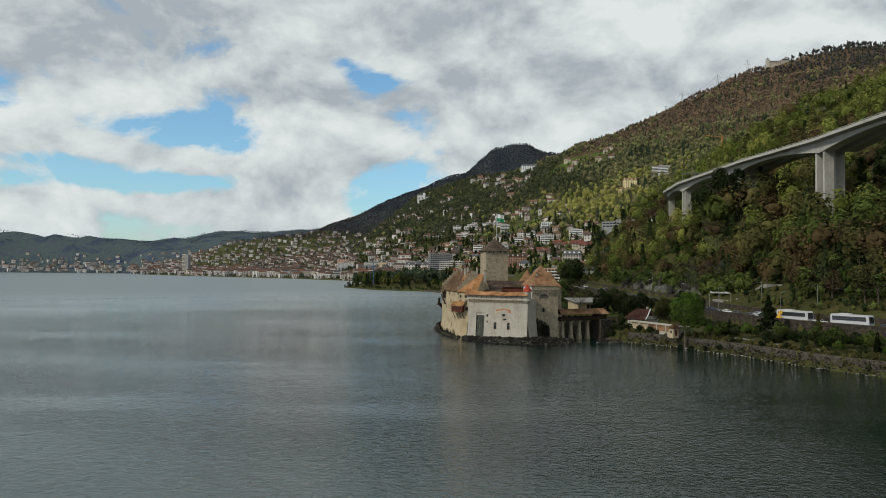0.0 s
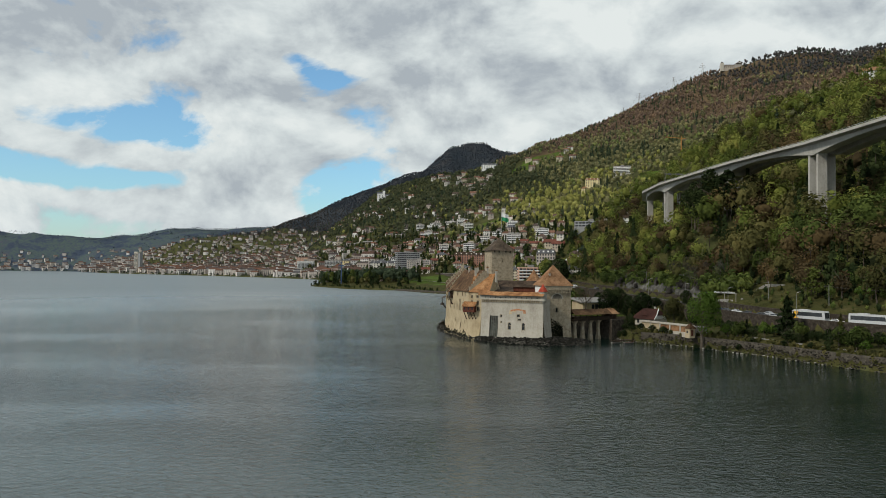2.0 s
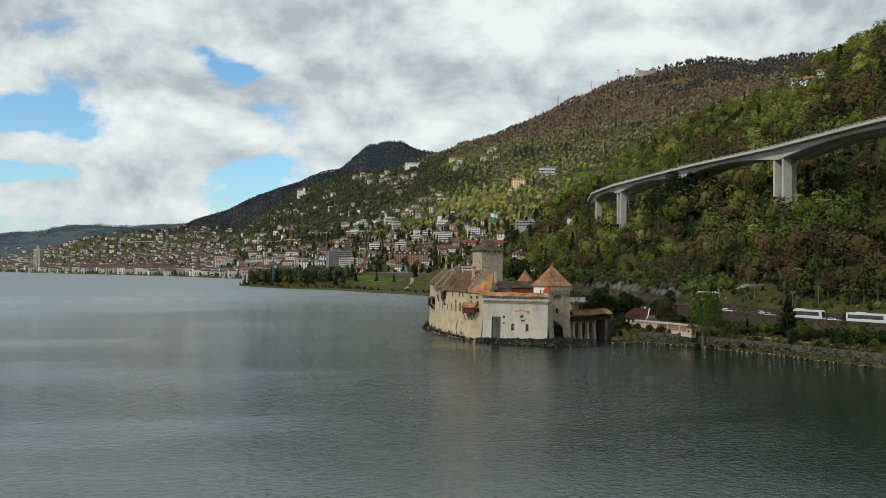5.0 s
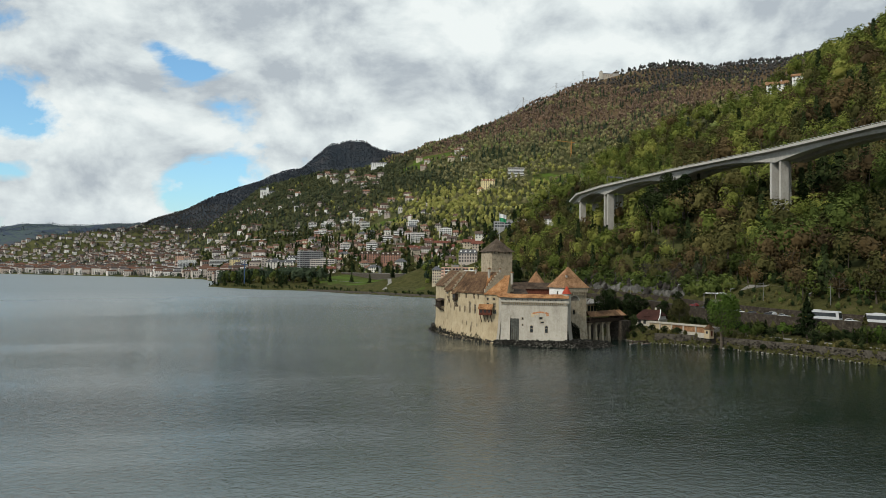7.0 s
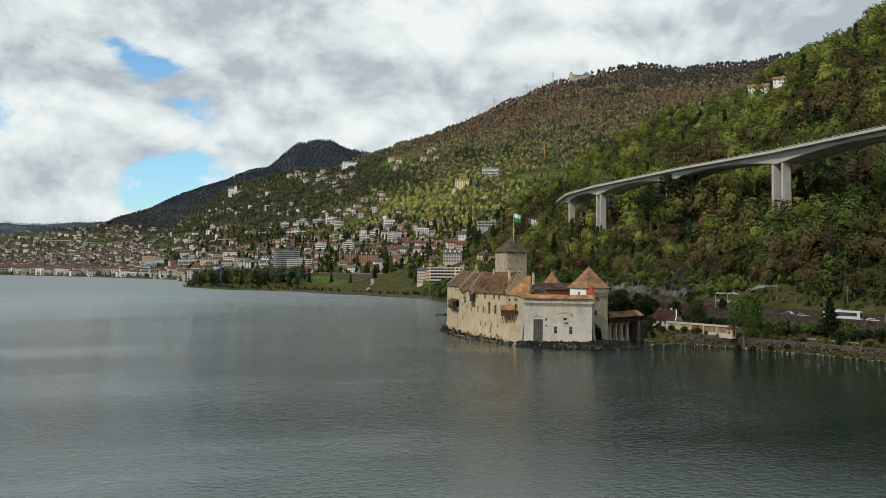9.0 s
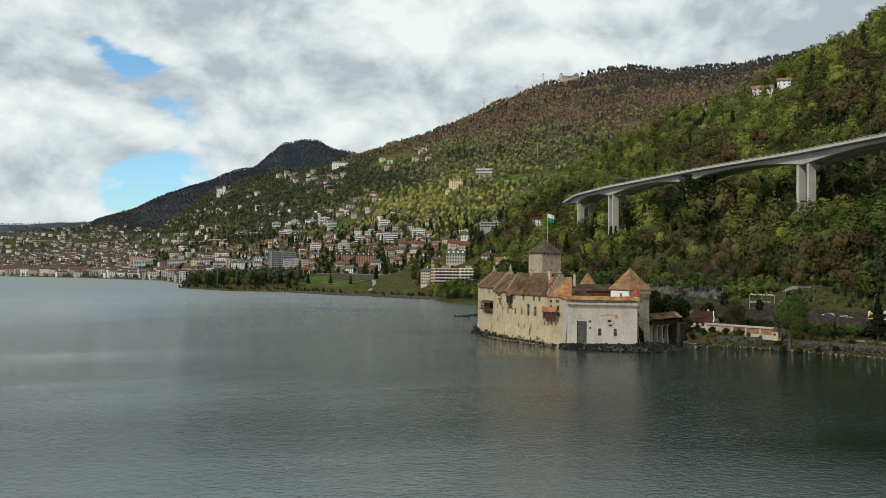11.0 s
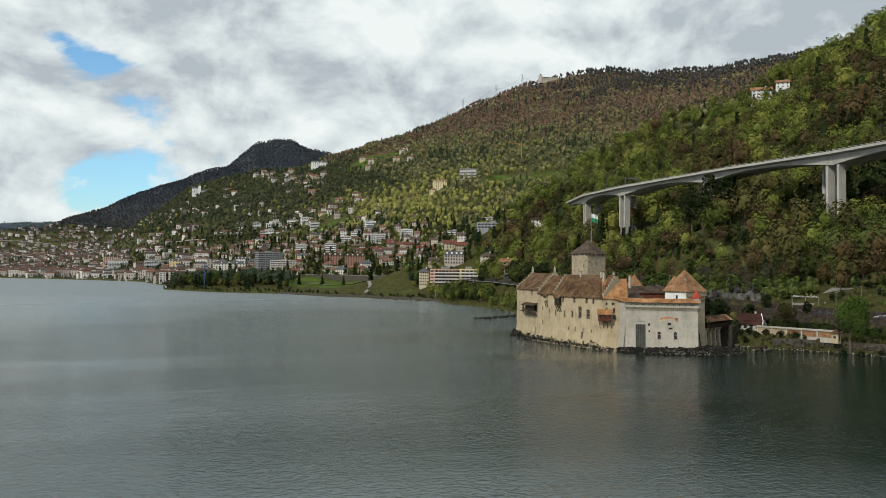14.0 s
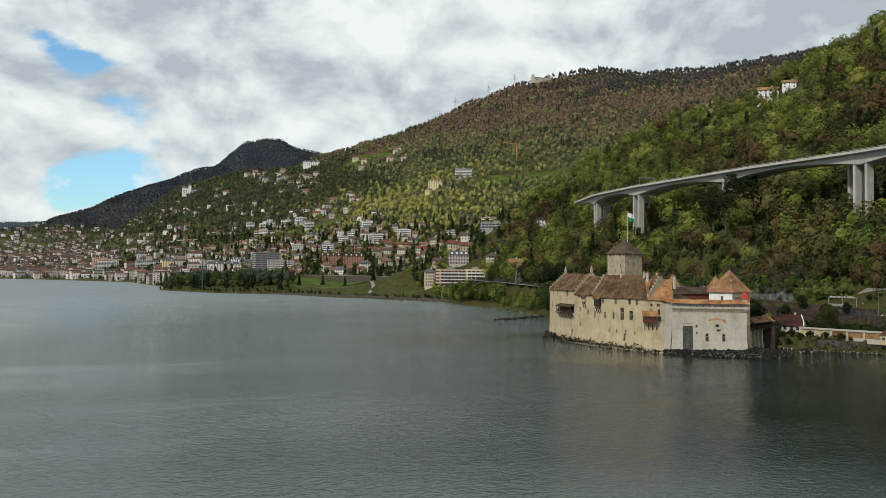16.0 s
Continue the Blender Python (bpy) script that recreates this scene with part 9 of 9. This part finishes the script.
# road arches on the far side of the bay
ar = thing("arched_road_wall", (88.0, 512.0, 0.0), "stone road wall with tall arches above the shore trees", "viaduct", turn=1.45)
for k in range(4):
    part("pier", Geo().box(k * 6.0 - 0.8, -0.6, 2.0, k * 6.0 + 0.8, 0.8, 15.0), M["quay_stone"], ar)
for k in range(3):
    g = Geo()
    for j in range(8):
        a0, a1 = math.pi * j / 8, math.pi * (j + 1) / 8
        x0, x1 = k * 6 + 3 - 2.2 * math.cos(a0), k * 6 + 3 - 2.2 * math.cos(a1)
        z0, z1 = 13.0 + 2.2 * math.sin(a0), 13.0 + 2.2 * math.sin(a1)
        for yy in (-0.5, 0.7):
            g.poly([(x0, yy, z0), (x1, yy, z1), (x1, yy, 17.4), (x0, yy, 17.4)][::1 if yy < 0 else -1])
        g.poly([(x0, -0.5, z0), (x0, 0.7, z0), (x1, 0.7, z1), (x1, -0.5, z1)])
    part("arch", g, M["quay_stone"], ar)
part("parapet", Geo().box(-2, -0.7, 17.2, 20, 0.9, 18.6), M["quay_stone"], ar)

# villa on the road beyond, and retaining walls along the far shore
o = gable_house("villa", (112.0, 566.0, 19.5), 0.0, 14, 11, 3, "house_wall", "slate", "grey hipped-roof villa on the road above the bay", "villas on the slope", True, 4, deep=6.0)
gable_house("house", (134.0, 640.0, 24.0), -0.2, 9, 9, 4, "yellow_wall", "roof_rust", "narrow orange-yellow house below the cliff", "houses of the town", False, 2, deep=6.0)


def contour_wall(name, pts, h, mat, label):
    g = Geo()
    for a, b in zip(pts, pts[1:]):
        za, zb = [float(ground_height(np.array([p[0]]), np.array([p[1]]))[0]) for p in (a, b)]
        g.beam((a[0], a[1], za + h / 2 - 1), (b[0], b[1], zb + h / 2 - 1), 0.8, h + 2)
    single(name, g, M[mat], label, "wall", kind="structure")


rw = Geo()
rpts = [(36, 1070), (60, 1010), (84, 930), (98, 860), (106, 800), (110, 772)]
for a, b in zip(rpts, rpts[1:]):
    rw.beam((a[0], a[1], 16.5), (b[0], b[1], 16.5), 1.0, 9.0)
single("wall_railway", rw, M["quay_stone"], "long brown-grey retaining wall of the railway above the far meadow", "wall", kind="structure")
rc = Geo()
for a, b in zip(rpts, rpts[1:]):
    rc.beam((a[0], a[1], 21.2), (b[0], b[1], 21.2), 1.5, 0.5)
single("trim_wall_coping", rc, M["kerb"], "pale coping along the railway wall", "wall", kind="structure")
contour_wall("wall_shore", [(-20, 918), (22, 812), (44, 792), (62, 737), (88, 692), (84, 660)], 1.2, "quay_stone", "low stone wall along the far shore path")
contour_wall("wall_terrace", [(92, 700), (108, 712), (118, 700)], 4.0, "kerb", "pale concrete terrace wall under the salmon block")
pathg = Geo()
pp = [(5, 985), (28, 956), (52, 910), (66, 860), (62, 820), (52, 800)]
for a, b in zip(pp, pp[1:]):
    n = 8
    for k in range(n):
        p, q = lerp2(a, b, k / n), lerp2(a, b, (k + 1) / n)
        zp, zq = [float(ground_height(np.array([r[0]]), np.array([r[1]]))[0]) + 0.35 for r in (p, q)]
        pathg.poly([(p[0] - 2, p[1], zp), (p[0] + 2, p[1], zp), (q[0] + 2, q[1], zq), (q[0] - 2, q[1], zq)])
single("path", pathg, M["kerb"], "pale gravel path winding across the far meadow", "path", kind="structure")
gp = Geo()
gpts = [(101, 204), (99, 212), (96, 222), (93, 232), (90, 241), (86, 249)]
for a, b in zip(gpts, gpts[1:]):
    za, zb = [float(ground_height(np.array([p[0] + 5]), np.array([p[1]]))[0]) + 0.12 for p in (a, b)]
    gp.slab([(a[0] + 4, a[1], za), (a[0] + 6.4, a[1], za), (b[0] + 6.4, b[1], zb), (b[0] + 4, b[1], zb)], 0.4)
single("path", gp, M["kerb"], "pale garden path behind the quay wall", "path", kind="structure")

# rock face on the hill side of the road, and the long walls and galleries of the motorway and railway
def rock_face():
    rng = np.random.RandomState(12)
    g = Geo()
    ys = np.arange(314, 412, 2.2)
    us = ((6.9, 0.0), (7.2, 1.8), (7.7, 3.6), (8.5, 5.2), (9.8, 6.4), (12.0, 6.8), (17.0, 5.0))
    grid = []
    for y in ys:
        (x, yy, z), a = along_road(float(y), 0.0)
        k = min(1.0, (y - 312) / 14.0, (414 - y) / 20.0)
        grid.append([(x + u + rng.uniform(-0.5, 0.5), yy + rng.uniform(-0.6, 0.6), z - 0.6 + h * k * rng.uniform(0.85, 1.15)) for u, h in us])
    for a, b in zip(grid, grid[1:]):
        for i in range(len(us) - 1):
            g.poly([a[i], b[i], b[i + 1]]).poly([a[i], b[i + 1], a[i + 1]])
    M["cliff"] = worn("cliff_rock", (0.028, 0.028, 0.024), (0.085, 0.083, 0.074), (0.22, 0.21, 0.19), 0.35, 2.5, streak=0.25, strength=0.9, dist=0.3)
    single("rock_cliff", g, M["cliff"], "dark weathered rock face beside the lake road", "cliff", kind="structure")
    spots = [(float(along_road(float(y), 0)[0][0]) + rng.uniform(6, 20), float(y)) for y in rng.uniform(312, 415, 90)]
    wood("cliff_shrubs", "grey leafless shrubs clinging to the rock face", spots, rng.uniform(2.5, 6.5, len(spots)), rng.randint(0, 3, len(spots)), "leaf_grey", shapes_bare(430, 90, 0.10), category="shrubs")
    spots = [(float(along_road(float(y), 0)[0][0]) + rng.uniform(9, 26), float(y)) for y in rng.uniform(305, 440, 260)]
    wood("cliff_scrub", "dense dark green scrub over the rock face", spots, rng.uniform(3.5, 8.5, len(spots)), rng.randint(0, 4, len(spots)), "leaf_green", shapes_broad(435, 90, 0.16, 4, False, 0.0), category="scrub")


rock_face()


def gallery(name, pts, h, label, columns=0):
    o = thing(name, on_slope(*pts[0]), label, "gallery", "galleries on the slope")
    b0 = on_slope(*pts[0])
    g = Geo()
    P = [on_slope(*p) for p in pts]
    top = [max(p[2] for p in P[max(0, k - 1):k + 2]) + h for k, p in enumerate(P)]
    for k in range(len(P) - 1):
        g.beam((P[k][0], P[k][1], top[k]), (P[k + 1][0], P[k + 1][1], top[k + 1]), 7.0, 1.6)
    part("deck", g, M["concrete"], o, "", b0)
    for k in range(columns):
        f = k * (len(P) - 1) / max(1, columns - 1)
        i = min(int(f), len(P) - 2)
        w = f - i
        x, y = P[i][0] + (P[i + 1][0] - P[i][0]) * w, P[i][1] + (P[i + 1][1] - P[i][1]) * w
        zt = top[i] + (top[i + 1] - top[i]) * w
        part("column", Geo().box(x - 0.8, y - 0.8, on_slope(x, y)[2] - 6, x + 0.8, y + 0.8, zt - 0.7), M["concrete"], o, "", b0)


def on_slope(x, y):
    return (float(x), float(y), float(ground_height(np.array([float(x)]), np.array([float(y)]))[0]))


gallery("motorway_gallery", [(-20, 1690), (0, 1672), (35, 1640)], 5.0, "long concrete motorway gallery on columns above the town", 9)
gallery("motorway_gallery", [(-125, 1930), (-95, 1890), (-62, 1842)], 3.0, "pale concrete motorway wall across the wooded slope", 5)
gallery("motorway_bridge", [(-770, 3215), (-660, 3200), (-560, 3190)], 15.0, "long pale motorway bridge high over the far town", 5)

# jetty posts and a small landing by the bridge
jt = thing("landing_stage", (60.0, 268.5, 0.0), "small dark landing stage at the foot of the quay", "jetty", turn=0.3)
part("deck", Geo().box(-4, -1.2, 0.8, 4, 1.2, 1.0), M["wood_dark"], jt)
for x in (-3.6, 0, 3.6):
    part("stake", Geo().cone(x, -1.1, -2, 0.14, 1.6, 0.14, 8), M["wood_dark"], jt)

# pylons on the ridge, and a yellow crane
def pylon(at, h, mat, label):
    o = thing("pylon", at, label, "pylon", "power pylons")
    for sx in (-1, 1):
        for sy in (-1, 1):
            part("leg", Geo().beam((sx * h * 0.09, sy * h * 0.09, -3), (sx * 0.3, sy * 0.3, h), 0.5), M[mat], o)
    for z, w in ((0.72, 0.22), (0.86, 0.17), (0.97, 0.11)):
        part("cross_arm", Geo().beam((-h * w, 0, h * z), (h * w, 0, h * z), 0.5), M[mat], o)
    return o


def on_ground(x, y):
    return (x, y, float(ground_height(np.array([x]), np.array([y]))[0]))


M["steel"] = plain("galvanised_steel", (0.32, 0.33, 0.34), 0.5, 0.6)
M["crane_yellow"] = plain("crane_orange", (0.55, 0.25, 0.06), 0.5)
M["crane_blue"] = plain("crane_blue", (0.035, 0.075, 0.16), 0.6)
p1 = pylon(on_ground(738, 2290), 46, "steel", "grey lattice power pylon on the wooded ridge")
spans = [on_ground(x, y) for x, y in ((700, 2330), (738, 2290), (820, 2215), (900, 2190))]
for q in (spans[0], spans[2], spans[3]):
    copy_thing(p1, pose(*q))
for a, b in zip(spans, spans[1:]):
    for arm in (-8.0, 8.0):
        w = Geo()
        last = None
        for k in range(11):
            f = k / 10
            q = (a[0] + (b[0] - a[0]) * f + arm, a[1] + (b[1] - a[1]) * f, a[2] + (b[2] - a[2]) * f + 36 - 14 * math.sin(math.pi * f))
            if last:
                w.beam(last, q, 0.16)
            last = q
        single("power_line", w, M["mast_grey"], "sagging high-voltage cable between the ridge pylons", "cable", "power lines")


def crane(at, h, jib, back, mat, label, turn):
    o = thing("tower_crane", at, label, "crane", turn=turn)
    part("mast", Geo().box(-0.8, -0.8, -2, 0.8, 0.8, h), M[mat], o)
    part("jib", Geo().box(-jib, -0.6, h, 0, 0.6, h + 1.2), M[mat], o)
    part("counter_jib", Geo().box(0, -0.6, h, back, 0.6, h + 1.2), M[mat], o)
    part("counterweight", Geo().box(back - 3, -0.9, h - 2.5, back, 0.9, h), M["kerb"], o)
    part("apex", Geo().beam((0, 0, h + 1), (0, 0, h + 6), 0.8), M[mat], o)


crane(on_ground(560, 1490), 34, 38, 10, "crane_yellow", "orange tower crane over the hillside building site", 0.3)
crane((-95.0, 1040.0, 4.0), 26, 4, 4, "crane_blue", "blue lattice mast on the wooded headland", 0.0)

# sign gantry over the near end of the viaduct
gy = 505.0
gx_v = float(viaduct_x(gy)) + 3.0
gantry = thing("sign_gantry", (gx_v, gy, 86.95), "thin steel sign gantry spanning the motorway viaduct", "gantry")
for u in (-6.0, 6.0):
    part("post", Geo().box(u - 0.15, -0.15, 0.0, u + 0.15, 0.15, 6.2), M["mast_grey"], gantry)
part("cross_beam", Geo().box(-6.2, -0.2, 5.8, 6.2, 0.2, 6.3), M["mast_grey"], gantry)
for u in (-3.0, 3.0):
    part("sign_panel", Geo().box(u - 1.1, -0.32, 5.2, u + 1.1, -0.2, 6.5), M["slate"], gantry)


def dinghy(at, turn):
    """An open boat: pointed bow, flat stern, a thwart across."""
    o = thing("dinghy", at, "small pale open boat moored at the landing stage", "boat", "moored boats", turn=turn)
    hull = Geo()
    keel = [(-1.9, 0.0, -0.15), (-0.6, 0.0, -0.2), (0.8, 0.0, -0.18), (2.0, 0.0, 0.1)]
    for side_ in (-1, 1):
        rim_ = [(-1.9, side_ * 0.6, 0.38), (-0.6, side_ * 0.72, 0.36), (0.8, side_ * 0.6, 0.40), (2.1, 0.0, 0.52)]
        for k in range(3):
            hull.poly([keel[k], keel[k + 1], rim_[k + 1], rim_[k]][::side_])
    hull.poly([keel[0], (-1.9, 0.6, 0.38), (-1.9, -0.6, 0.38)])
    part("hull", hull, M["kerb"], o)
    part("thwart", Geo().box(-0.5, -0.62, 0.2, -0.2, 0.62, 0.25), M["wood_dark"], o)
    for side_ in (-1, 1):
        rim_ = [(-1.9, side_ * 0.6, 0.4), (-0.6, side_ * 0.72, 0.38), (0.8, side_ * 0.6, 0.42), (2.1, 0, 0.54)]
        edge = Geo()
        for a, b in zip(rim_, rim_[1:]):
            edge.beam(a, b, 0.07)
        part("gunwale", edge, M["wood_red"], o)
    return o


boat = dinghy((57.0, 266.0, 0.05), 0.4)
copy_thing(boat, pose(61.5, 265.2, 0.05, 0, 0, 10))
